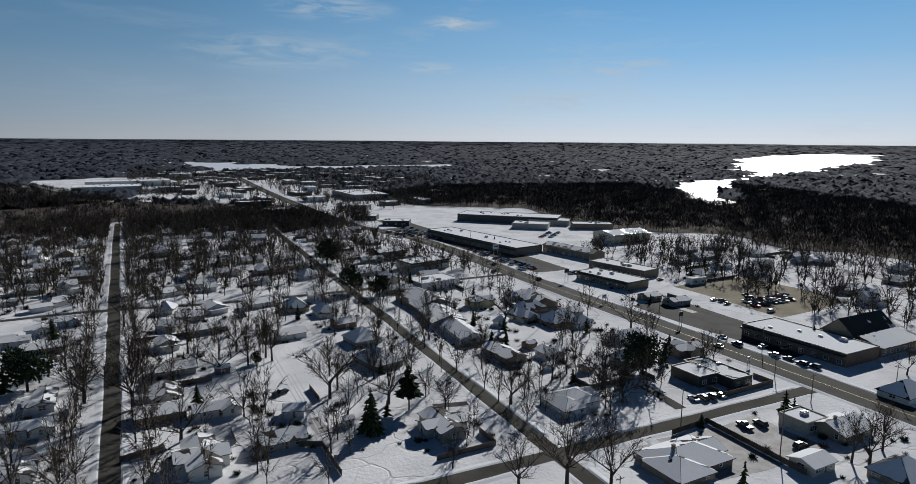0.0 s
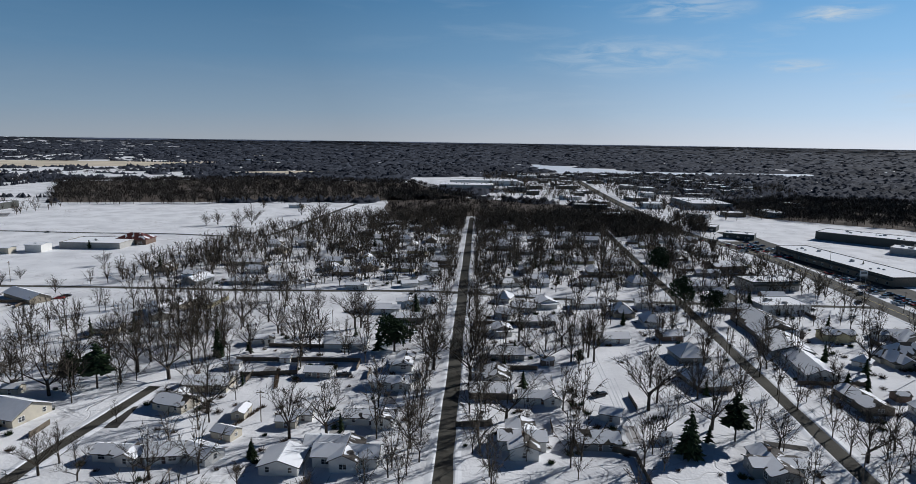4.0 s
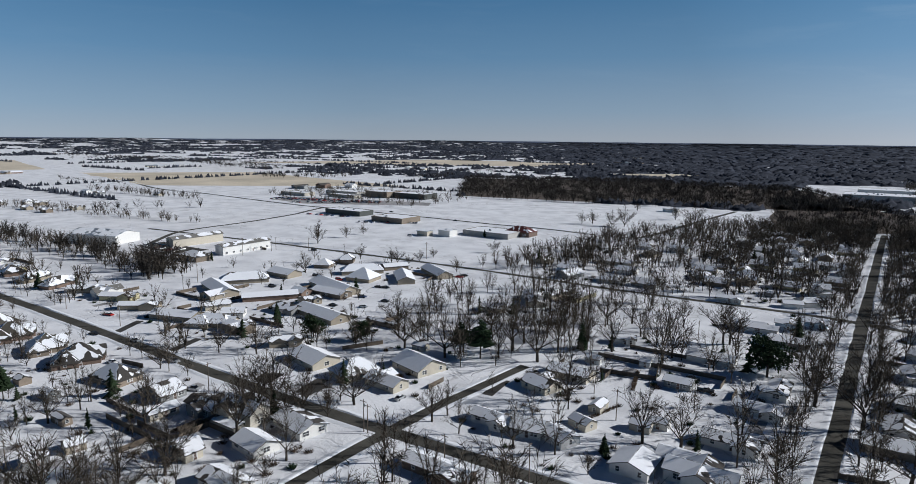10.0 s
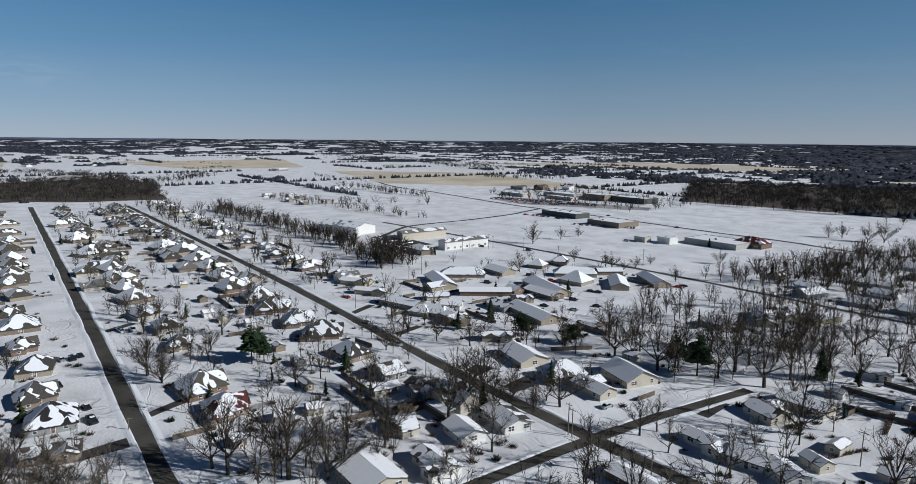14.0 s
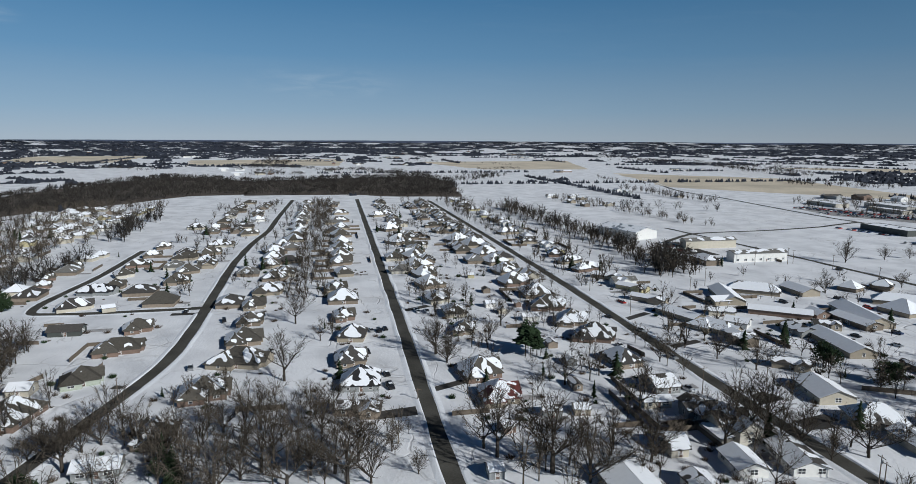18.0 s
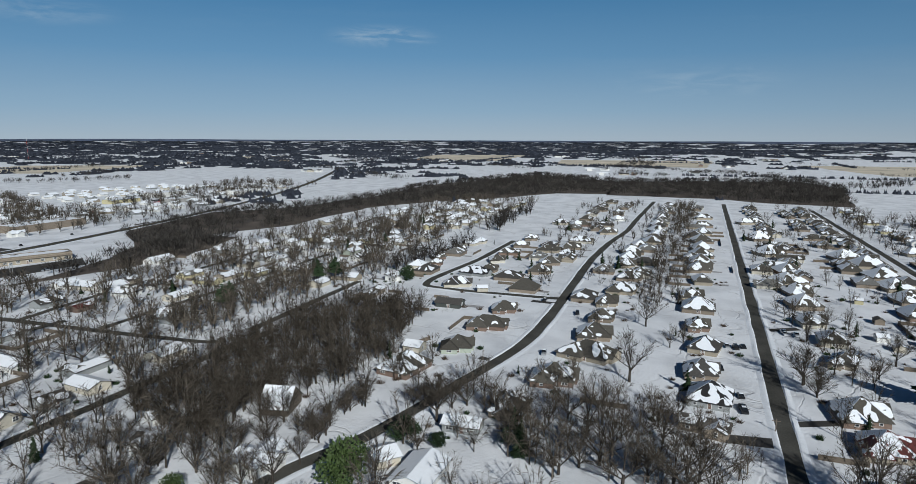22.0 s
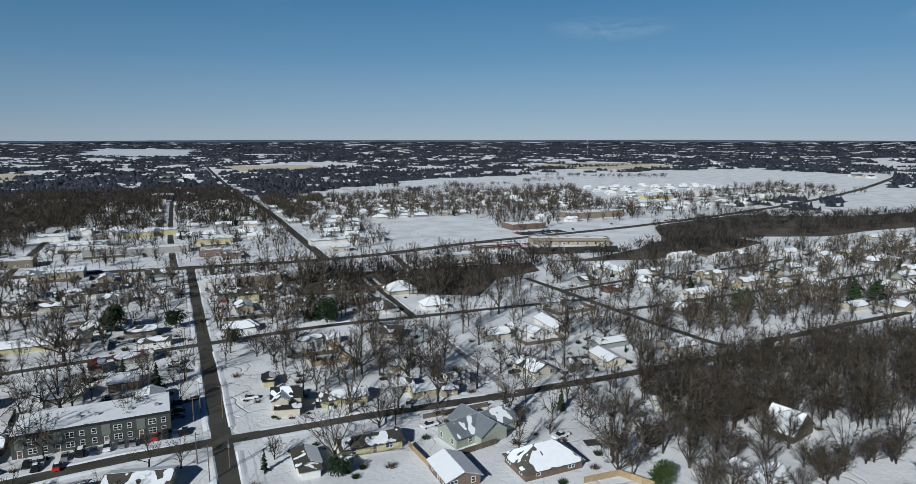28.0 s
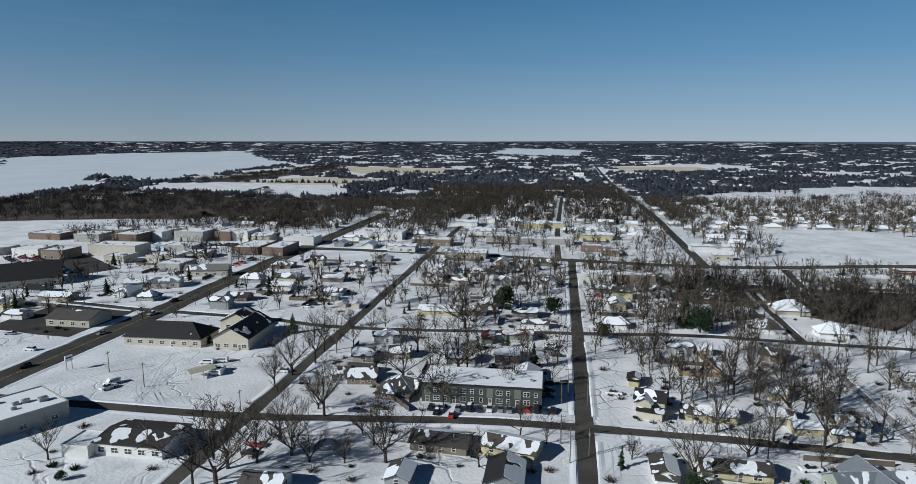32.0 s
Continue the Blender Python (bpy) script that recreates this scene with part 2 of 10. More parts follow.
M = {
    "road": mat("asphalt_wet", (0.062, 0.060, 0.055), 0.9, 0.45, 0.12, 2.0, 0.01, spec=0.15),
    "street": mat("asphalt_dark", (0.078, 0.075, 0.066), 0.95, 0.55, 0.09, 1.6, 0.01, spec=0.08),
    "lot": mat("asphalt_lot", (0.058, 0.055, 0.052), 0.9, 0.5, 0.10, 1.2, 0.01, spec=0.15),
    "slush": mat("dirty_snow", (0.36, 0.35, 0.35), 0.7, 0.5, 0.3, 1.6, 0.03, spec=0.12),
    "sand": mat("grey_gravel", (0.30, 0.27, 0.21), 0.95, 0.4, 0.1, 1.0, 0.01, spec=0.04),
    "bank": mat("ploughed_snow", (0.80, 0.82, 0.86), 0.95, 0.10, 0.6, 3.0, 0.08, spec=0.04),
    "roofsnow": mat("roof_snow", (0.86, 0.88, 0.92), 0.95, 0.05, 0.8, 5.0, 0.03, spec=0.04),
    "ice": mat("lake_ice", (0.80, 0.83, 0.88), 0.42, 0.12, 0.006, 0.05, 0.0, spec=0.6),
    "tan": mat("winter_grass", (0.62, 0.55, 0.44), 0.95, 0.35, 0.012, 0.2, 0.0, spec=0.04),
    "bark": mat("grey_bark", (0.056, 0.048, 0.041), 0.9, 0.3, 1.2, 9.0, 0.05, rnd=0.25, spec=0.05),
    "twig": mat("brown_twigs", (0.080, 0.068, 0.055), 0.9, 0.5, 0.12, 3.0, rnd=0.25, spec=0.05, isle=0.72),
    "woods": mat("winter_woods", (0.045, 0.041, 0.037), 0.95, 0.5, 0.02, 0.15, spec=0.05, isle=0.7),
    # bluish cast imitates haze over far trees, mixed into their base colour
    "hazy_farwoods": mat("distant_woods", (0.047, 0.053, 0.070), 0.95, 0.45, 0.003, 0.03, spec=0.05),
    # pale blue of the air's haze is painted into the hills' colour
    "ridge": mat("hazy_far_hills", (0.10, 0.12, 0.175), 0.95, 0.5, 0.004, 0.03, spec=0.02),
    "ever": mat("evergreen_needles", (0.028, 0.045, 0.022), 0.85, 0.45, 0.8, 4.0, rnd=0.3, spec=0.1),
    "holly": mat("broadleaf_evergreen", (0.055, 0.085, 0.022), 0.7, 0.45, 0.8, 4.0, rnd=0.2),
    "white": mat("white_siding", (0.66, 0.65, 0.62), 0.6, 0.10, 0.7, 6.0, rnd=0.06),
    "cream": mat("cream_siding", (0.48, 0.44, 0.36), 0.65, 0.12, 0.7, 6.0, rnd=0.10),
    "tansid": mat("tan_siding", (0.30, 0.26, 0.20), 0.7, 0.15, 0.7, 6.0, rnd=0.15),
    "grey": mat("grey_siding", (0.25, 0.26, 0.26), 0.7, 0.12, 0.7, 6.0, rnd=0.15),
    "sage": mat("sage_siding", (0.33, 0.36, 0.30), 0.7, 0.12, 0.7, 6.0, rnd=0.10),
    "blue": mat("pale_blue_siding", (0.42, 0.52, 0.62), 0.6, 0.12, 0.7, 6.0),
    "yellow": mat("yellow_siding", (0.48, 0.43, 0.26), 0.65, 0.12, 0.7, 6.0, rnd=0.1),
    "brick": mat("red_brick", (0.170, 0.120, 0.094), 0.85, 0.30, 1.0, 14.0, 0.02, rnd=0.15),
    "tanbrick": mat("brown_brick", (0.205, 0.168, 0.13), 0.85, 0.28, 1.0, 14.0, 0.02, rnd=0.2),
    "stone": mat("pale_stone", (0.46, 0.43, 0.37), 0.85, 0.25, 0.9, 7.0, 0.02, rnd=0.1),
    "block": mat("grey_block", (0.36, 0.35, 0.33), 0.85, 0.2, 0.5, 5.0, 0.02, rnd=0.1),
    "charcoal": mat("charcoal_siding", (0.060, 0.066, 0.060), 0.6, 0.15, 0.7, 8.0),
    "panel": mat("grey_green_panel", (0.155, 0.17, 0.145), 0.6, 0.10, 0.9, 8.0),
    "shingle": mat("dark_shingles", (0.075, 0.070, 0.066), 0.95, 0.30, 1.5, 9.0, 0.03, rnd=0.3, spec=0.1),
    "shingleb": mat("brown_shingles", (0.086, 0.079, 0.068), 0.95, 0.30, 1.5, 9.0, 0.03, rnd=0.2, spec=0.1),
    "shingleg": mat("grey_shingles", (0.165, 0.16, 0.15), 0.95, 0.28, 1.5, 9.0, 0.03, rnd=0.2, spec=0.1),
    "maroon": mat("maroon_roofing", (0.10, 0.025, 0.022), 0.7, 0.2, 1.0, 6.0, 0.02),
    "metal": mat("metal_roofing", (0.42, 0.46, 0.50), 0.35, 0.12, 0.5, 4.0, metal=0.6),
    "blackroof": mat("black_roofing", (0.022, 0.021, 0.022), 0.75, 0.3, 0.6, 6.0, 0.02),
    "trim": mat("white_trim", (0.78, 0.78, 0.76), 0.5, 0.05, 2.0, 9.0),
    "garage": mat("garage_door", (0.66, 0.64, 0.58), 0.55, 0.08, 2.0, 9.0, rnd=0.08),
    "door": mat("house_door", (0.14, 0.09, 0.07), 0.5, 0.15, 2.0, 9.0, rnd=0.4),
    "glass": mat("window_glass", (0.018, 0.021, 0.026), 0.06, 0.1, 0.5, 2.0, spec=0.9),
    "wood": mat("weathered_fence", (0.13, 0.105, 0.08), 0.9, 0.3, 0.8, 7.0, 0.02, rnd=0.2),
    "tanwood": mat("tan_fence", (0.34, 0.25, 0.14), 0.85, 0.25, 0.8, 7.0, 0.02, rnd=0.1),
    "pole": mat("pole_wood", (0.15, 0.12, 0.095), 0.9, 0.25, 1.0, 8.0, 0.02),
    "wire": mat("wire_metal", (0.05, 0.05, 0.05), 0.5, 0.1),
    "steel": mat("painted_steel", (0.33, 0.34, 0.35), 0.45, 0.12, metal=0.3),
    "red": mat("red_paint", (0.42, 0.03, 0.025), 0.45, 0.12, 0.8, 6.0),
    "black": mat("black_paint", (0.02, 0.02, 0.022), 0.35, 0.1),
    "silver": mat("silver_paint", (0.42, 0.43, 0.44), 0.3, 0.08, metal=0.5),
    "carwhite": mat("white_car_paint", (0.78, 0.78, 0.78), 0.25, 0.04),
    "carblue": mat("dark_blue_paint", (0.03, 0.05, 0.11), 0.3, 0.1),
    "tyre": mat("tyre_rubber", (0.02, 0.02, 0.02), 0.85, 0.15),
    "yellowpaint": mat("road_paint", (0.50, 0.36, 0.05), 0.6, 0.35, 0.4, 3.0),
    "signwhite": mat("sign_face", (0.72, 0.72, 0.70), 0.5, 0.08),
    "signred": mat("red_sign_face", (0.40, 0.04, 0.03), 0.5, 0.1),
    # litter brown, taken darker to carry the gloom under dense crowns
    "litter": mat("crown_shaded_litter", (0.115, 0.098, 0.085), 0.95, 0.55, 0.06, 0.6, 0.05, spec=0.05),
    "hedge": mat("brown_shrub", (0.085, 0.062, 0.045), 0.95, 0.35, 1.0, 6.0, rnd=0.2, spec=0.05),
}


def snow_ground():
    m = bpy.data.materials.new("snow_field")
    m.use_nodes = True
    n, l = m.node_tree.nodes, m.node_tree.links
    b = n["Principled BSDF"]
    b.inputs["Roughness"].default_value, b.inputs["Specular IOR Level"].default_value = 0.95, 0.04
    tc = n.new("ShaderNodeTexCoord")
    fac = []
    for sc, det in ((0.0016, 6.0), (0.05, 9.0), (0.8, 10.0)):
        q = n.new("ShaderNodeTexNoise")
        q.inputs["Scale"].default_value, q.inputs["Detail"].default_value = sc, det
        l.new(tc.outputs["Object"], q.inputs["Vector"])
        fac.append(q.outputs["Fac"])
    # grass shows through thin snow in wide irregular patches
    thin = n.new("ShaderNodeMapRange")
    l.new(fac[0], thin.inputs["Value"])
    thin.inputs["From Min"].default_value, thin.inputs["From Max"].default_value = 0.60, 0.78
    thin.inputs["To Max"].default_value = 0.55
    sub = n.new("ShaderNodeMath")
    sub.operation = "MULTIPLY"
    l.new(thin.outputs["Result"], sub.inputs[0])
    l.new(fac[1], sub.inputs[1])
    mix, mix2 = n.new("ShaderNodeMix"), n.new("ShaderNodeMix")
    mix.data_type = mix2.data_type = "RGBA"
    mr = n.new("ShaderNodeMapRange")
    l.new(fac[1], mr.inputs["Value"])
    mr.inputs["From Min"].default_value, mr.inputs["From Max"].default_value = 0.32, 0.60
    l.new(mr.outputs["Result"], mix.inputs["Factor"])
    mix.inputs["A"].default_value, mix.inputs["B"].default_value = (0.66, 0.67, 0.70, 1), (0.85, 0.86, 0.89, 1)
    l.new(sub.outputs[0], mix2.inputs["Factor"])
    l.new(mix.outputs["Result"], mix2.inputs["A"])
    mix2.inputs["B"].default_value = (0.50, 0.43, 0.33, 1)
    # trodden paths and old ruts: wandering lines, dense in some places and absent in others
    warp, cell = n.new("ShaderNodeVectorMath"), n.new("ShaderNodeTexVoronoi")
    wob = n.new("ShaderNodeTexNoise")
    wob.inputs["Scale"].default_value = 0.06
    l.new(tc.outputs["Object"], wob.inputs["Vector"])
    warp.operation = "MULTIPLY_ADD"
    l.new(wob.outputs["Color"], warp.inputs[0])
    warp.inputs[1].default_value = (26, 26, 0)
    l.new(tc.outputs["Object"], warp.inputs[2])
    cell.feature = "DISTANCE_TO_EDGE"
    cell.inputs["Scale"].default_value = 0.085
    l.new(warp.outputs["Vector"], cell.inputs["Vector"])
    line, where = n.new("ShaderNodeMapRange"), n.new("ShaderNodeMapRange")
    l.new(cell.outputs["Distance"], line.inputs["Value"])
    line.inputs["From Min"].default_value, line.inputs["From Max"].default_value = 0.012, 0.05
    line.inputs["To Min"].default_value, line.inputs["To Max"].default_value = 1.0, 0.0
    spot = n.new("ShaderNodeTexNoise")
    spot.inputs["Scale"].default_value = 0.028
    l.new(tc.outputs["Object"], spot.inputs["Vector"])
    l.new(spot.outputs["Fac"], where.inputs["Value"])
    where.inputs["From Min"].default_value, where.inputs["From Max"].default_value = 0.47, 0.62
    trod = n.new("ShaderNodeMath")
    trod.operation = "MULTIPLY"
    l.new(line.outputs["Result"], trod.inputs[0])
    l.new(where.outputs["Result"], trod.inputs[1])
    half = n.new("ShaderNodeMath")
    half.operation = "MULTIPLY"
    l.new(trod.outputs[0], half.inputs[0])
    half.inputs[1].default_value = 0.45
    mix3 = n.new("ShaderNodeMix")
    mix3.data_type = "RGBA"
    l.new(half.outputs[0], mix3.inputs["Factor"])
    l.new(mix2.outputs["Result"], mix3.inputs["A"])
    mix3.inputs["B"].default_value = (0.44, 0.43, 0.43, 1)
    l.new(mix3.outputs["Result"], b.inputs["Base Color"])
    bp = n.new("ShaderNodeBump")
    bp.inputs["Strength"].default_value, bp.inputs["Distance"].default_value = 0.6, 0.26
    drift = n.new("ShaderNodeMath")
    drift.operation = "MULTIPLY_ADD"
    l.new(fac[1], drift.inputs[0])
    drift.inputs[1].default_value = 2.2
    l.new(fac[2], drift.inputs[2])
    deep = n.new("ShaderNodeMath")
    deep.operation = "SUBTRACT"
    l.new(drift.outputs[0], deep.inputs[0])
    l.new(trod.outputs[0], deep.inputs[1])
    l.new(deep.outputs[0], bp.inputs["Height"])
    l.new(bp.outputs["Normal"], b.inputs["Normal"])
    return m


M["snow"] = snow_ground()

# ---- mesh tools ----
class Geo:
    """Vertices, faces and material slots gathered for one mesh."""

    def __init__(self):
        self.v, self.f, self.m = [], [], []

    def face(self, pts, m=0):
        k = len(self.v)
        self.v += [tuple(p) for p in pts]
        self.f.append(tuple(range(k, k + len(pts))))
        self.m.append(m)

    def box(self, x0, y0, z0, x1, y1, z1, m=0, top=0.0):
        """A box; top draws its upper face in by that much."""
        k, t = len(self.v), top
        self.v += [(x0, y0, z0), (x1, y0, z0), (x1, y1, z0), (x0, y1, z0),
                   (x0 + t, y0 + t, z1), (x1 - t, y0 + t, z1), (x1 - t, y1 - t, z1), (x0 + t, y1 - t, z1)]
        for q in ((3, 2, 1, 0), (4, 5, 6, 7), (0, 1, 5, 4), (1, 2, 6, 5), (2, 3, 7, 6), (3, 0, 4, 7)):
            self.f.append(tuple(k + i for i in q))
            self.m.append(m)

    def rod(self, a, b, r0, r1, n=5, m=0, cap=False):
        a, b = Vector(a), Vector(b)
        d = (b - a).normalized()
        u = d.orthogonal().normalized()
        w = d.cross(u)
        k = len(self.v)
        for p, r in ((a, r0), (b, r1)):
            if r <= 0:
                self.v.append(tuple(p))
                continue
            for i in range(n):
                s = 2 * math.pi * i / n
                self.v.append(tuple(p + (u * math.cos(s) + w * math.sin(s)) * r))
        for i in range(n):
            j = (i + 1) % n
            if r1 > 0:
                self.f.append((k + i, k + j, k + n + j, k + n + i))
            else:
                self.f.append((k + i, k + j, k + n))
            self.m.append(m)
        if cap and r1 > 0:
            self.f.append(tuple(k + n + i for i in range(n)))
            self.m.append(m)

    def twig(self, a, b, width):
        """A hair-thin shoot tapering to a point."""
        a, b = Vector(a), Vector(b)
        u = (b - a).cross(Vector((0.3 + math.sin(a.x * 37), math.cos(a.y * 53), math.sin(b.z * 41)))).normalized() * width
        k = len(self.v)
        self.v += [tuple(a - u), tuple(a + u), tuple(b)]
        self.f.append((k, k + 1, k + 2))
        self.m.append(0)

    def data(self, name, *mats):
        me = bpy.data.meshes.new(name)
        me.from_pydata(self.v, [], self.f)
        for q in mats:
            me.materials.append(q)
        if len(mats) > 1:
            me.polygons.foreach_set("material_index", self.m)
        me.update()
        return me


def part(name, geo, material, parent, label=""):
    """One mesh object under a thing or a part."""
    me = geo if isinstance(geo, bpy.types.Mesh) else geo.data(name, *(material if isinstance(material, tuple) else (material,)))
    ob = new(name, me)
    ob.parent = parent
    return tagged(ob, label)


def root(name, x, y, z=0, rot=0, label="", category="", group="", kind=""):
    ob = new(name)
    ob.empty_display_size = 0.5
    ob.location, ob.rotation_euler = (x, y, z), (0, 0, radians(rot))
    return tagged(ob, label, category, group, kind)


def terrain(x, y):
    """Height of the ground: level round the town, rising to low hills far off."""
    r = np.hypot(x, y)
    s = np.clip((r - 2600) / 2300, 0, 1)
    hills = np.sin(x * 0.0021 + 1.3) * np.cos(y * 0.0017) + 0.6 * np.sin(x * 0.0047 + y * 0.0038)
    return 58 * s * s + s * s * hills * 3.5


def lattice(x, y, seed=0):
    """Smooth value noise, about -1 to 1."""
    xi, yi = np.floor(x), np.floor(y)
    fx, fy = x - xi, y - yi
    fx, fy = fx * fx * (3 - 2 * fx), fy * fy * (3 - 2 * fy)

    def h(a, b):
        s = np.sin(a * 127.1 + b * 311.7 + seed * 74.7) * 43758.5453
        return 2 * (s - np.floor(s)) - 1

    return (h(xi, yi) * (1 - fx) + h(xi + 1, yi) * fx) * (1 - fy) + (h(xi, yi + 1) * (1 - fx) + h(xi + 1, yi + 1) * fx) * fy


def fbm(x, y, seed=0):
    return lattice(x, y, seed) * 0.6 + lattice(x * 2.1, y * 2.1, seed + 3) * 0.28 + lattice(x * 4.3, y * 4.3, seed + 5) * 0.14


def inside(poly, x, y):
    """Which of the points lie in the polygon."""
    res = np.zeros(np.shape(x), bool)
    for (ax, ay), (bx, by) in zip(poly, poly[1:] + poly[:1]):
        if ay != by:
            res ^= ((ay > y) != (by > y)) & (x < (bx - ax) * (y - ay) / (by - ay) + ax)
    return res


def blanket(geo, poly, cover, seed, step=0.7, thick=0.10):
    """Snow on one roof plane: an irregular slab with melted gaps."""
    p = [Vector(q) for q in poly]
    nrm = (p[1] - p[0]).cross(p[-1] - p[0]).normalized()
    if nrm.z < 0:
        p.reverse()
        nrm = -nrm
    o, u = p[0], (p[1] - p[0]).normalized()
    w = nrm.cross(u)
    uv = [((q - o).dot(u), (q - o).dot(w)) for q in p]
    lo = [min(c[i] for c in uv) for i in (0, 1)]
    hi = [max(c[i] for c in uv) for i in (0, 1)]
    nu, nv = (max(3, int((hi[i] - lo[i]) / step) + 2) for i in (0, 1))
    gu, gv = np.meshgrid(np.linspace(lo[0] - 0.02, hi[0] + 0.02, nu), np.linspace(lo[1] - 0.02, hi[1] + 0.02, nv), indexing="ij")
    val = fbm(gu * 0.38 + gv * 0.12 + seed * 3.1, gv * 0.20 + seed * 1.7, seed) * 0.85 + 0.3 * lattice(gu * 1.3 + seed, gv * 0.7, seed + 9) + (cover - 0.5) * 1.35
    for (ax, ay), (bx, by) in zip(uv, uv[1:] + uv[:1]):
        ln = math.hypot(bx - ax, by - ay) + 1e-9
        val = np.minimum(val, ((bx - ax) * (gv - ay) - (by - ay) * (gu - ax)) / ln - 0.04)
    if cover > 0.86:
        k, n = len(geo.v), len(p)
        mid = sum(p, Vector()) / n
        for up in (thick, 0.005):
            geo.v += [tuple(q + (mid - q).normalized() * 0.12 + nrm * up) for q in p]
        geo.f.append(tuple(range(k, k + n)))
        geo.f += [(k + i, k + n + i, k + n + (i + 1) % n, k + (i + 1) % n) for i in range(n)]
        geo.m += [0] * (n + 1)
        return
    hit = val > 0
    ids = {}

    def vert(key, a, b, up):
        k = ids.get((key, up))
        if k is None:
            k = ids[key, up] = len(geo.v)
            geo.v.append(tuple(o + u * a + w * b + nrm * (thick if up else 0.005)))
        return k

    for i in range(nu - 1):
        for j in range(nv - 1):
            if not (hit[i, j] or hit[i + 1, j] or hit[i, j + 1] or hit[i + 1, j + 1]):
                continue
            cs = ((i, j), (i + 1, j), (i + 1, j + 1), (i, j + 1))
            ring = []
            for a, b in zip(cs, cs[1:] + cs[:1]):
                if hit[a]:
                    ring.append((a, gu[a], gv[a], False))
                if hit[a] != hit[b]:
                    s = val[a] / (val[a] - val[b])
                    ring.append((min(a, b) + max(a, b), gu[a] + (gu[b] - gu[a]) * s, gv[a] + (gv[b] - gv[a]) * s, True))
            if len(ring) < 3:
                continue
            geo.f.append(tuple(vert(k, a, b, 1) for k, a, b, _ in ring))
            geo.m.append(0)
            for s, t in zip(ring, ring[1:] + ring[:1]):
                if s[3] and t[3]:
                    geo.f.append((vert(*s[:3], 1), vert(*s[:3], 0), vert(*t[:3], 0), vert(*t[:3], 1)))
                    geo.m.append(0)


# ---- houses ----
def inset_sheet(xs, zs, holes, depth, back, name, mats):
    """A framed sheet in one piece: a grid of bars whose holes are set back as panels."""
    g, ids = Geo(), {}

    def at(x, y, z):
        key = (round(x, 3), round(y, 3), round(z, 3))
        if key not in ids:
            ids[key] = len(g.v)
            g.v.append(key)
        return ids[key]

    def quad(p, m):
        g.f.append(tuple(at(*q) for q in p))
        g.m.append(m)

    for i, (x0, x1) in enumerate(zip(xs, xs[1:])):
        for j, (z0, z1) in enumerate(zip(zs, zs[1:])):
            y = depth
            if (i, j) in holes:
                y = back
                for (ax, az), (bx, bz) in (((x0, z0), (x1, z0)), ((x1, z0), (x1, z1)), ((x1, z1), (x0, z1)), ((x0, z1), (x0, z0))):
                    quad([(ax, depth, az), (bx, depth, bz), (bx, back, bz), (ax, back, az)], 1)
            quad([(x1, y, z0), (x0, y, z0), (x0, y, z1), (x1, y, z1)], 0 if (i, j) in holes else 1)
    for x in (xs[0], xs[-1]):
        for z0, z1 in zip(zs, zs[1:]):
            quad([(x, depth, z0), (x, depth, z1), (x, -0.05, z1), (x, -0.05, z0)], 1)
    for z in (zs[0], zs[-1]):
        for x0, x1 in zip(xs, xs[1:]):
            quad([(x0, depth, z), (x1, depth, z), (x1, -0.05, z), (x0, -0.05, z)], 1)
    return g.data(name, *mats)


def window_mesh(w, h, name):
    xs = [-w / 2 - 0.1, -w / 2, w / 2, w / 2 + 0.1] if w < 1.5 else [-w / 2 - 0.1, -w / 2, -0.05, 0.05, w / 2, w / 2 + 0.1]
    zs = [-0.1, 0, h / 2 - 0.04, h / 2 + 0.04, h, h + 0.1]
    return inset_sheet(xs, zs, {(i, j) for i in range(1, len(xs) - 1, 2) for j in (1, 3)}, 0.08, 0.02, name, (M["glass"], M["trim"]))


def window_frame(me, name):
    """The same window without its glass, and the glass alone."""
    keep = [[], []]
    for p in me.polygons:
        keep[1 - p.material_index].append(tuple(p.vertices))
    out = []
    for faces, m in ((keep[0], M["trim"]), (keep[1], M["glass"])):
        used = sorted({i for f in faces for i in f})
        at = {i: k for k, i in enumerate(used)}
        q = bpy.data.meshes.new(name)
        q.from_pydata([tuple(me.vertices[i].co) for i in used], [], [tuple(at[i] for i in f) for f in faces])
        q.materials.append(m)
        out.append(q)
    return out


WIN = {"n": window_mesh(1.0, 1.4, "window"), "w": window_mesh(1.9, 1.4, "window"), "s": window_mesh(0.9, 0.9, "window")}
SPLIT = {k: window_frame(v, "window") for k, v in WIN.items()}


def window(base, kind, at, turn, split=False):
    """A window under its house; close to the viewpoint its panes are a piece of their own."""
    ob = part("window", SPLIT[kind][0] if split else WIN[kind], None, base)
    ob.location, ob.rotation_euler = at, (0, 0, radians(turn))
    if split:
        part("pane", SPLIT[kind][1], None, ob, "dark glass panes")
    return ob




def door_mesh(w, h, mats, name, rows=1):
    xs = [-w / 2 - 0.12, -w / 2, w / 2, w / 2 + 0.12]
    zs = [0.0]
    for i in range(rows):
        zs += [i * h / rows + 0.03, (i + 1) * h / rows - 0.03]
    zs.append(h + 0.12)
    return inset_sheet(xs, zs, {(1, j) for j in range(1, len(zs) - 1, 2)}, 0.09, 0.05, name, mats)


DOOR = door_mesh(1.0, 2.05, (M["door"], M["trim"]), "door", 2)
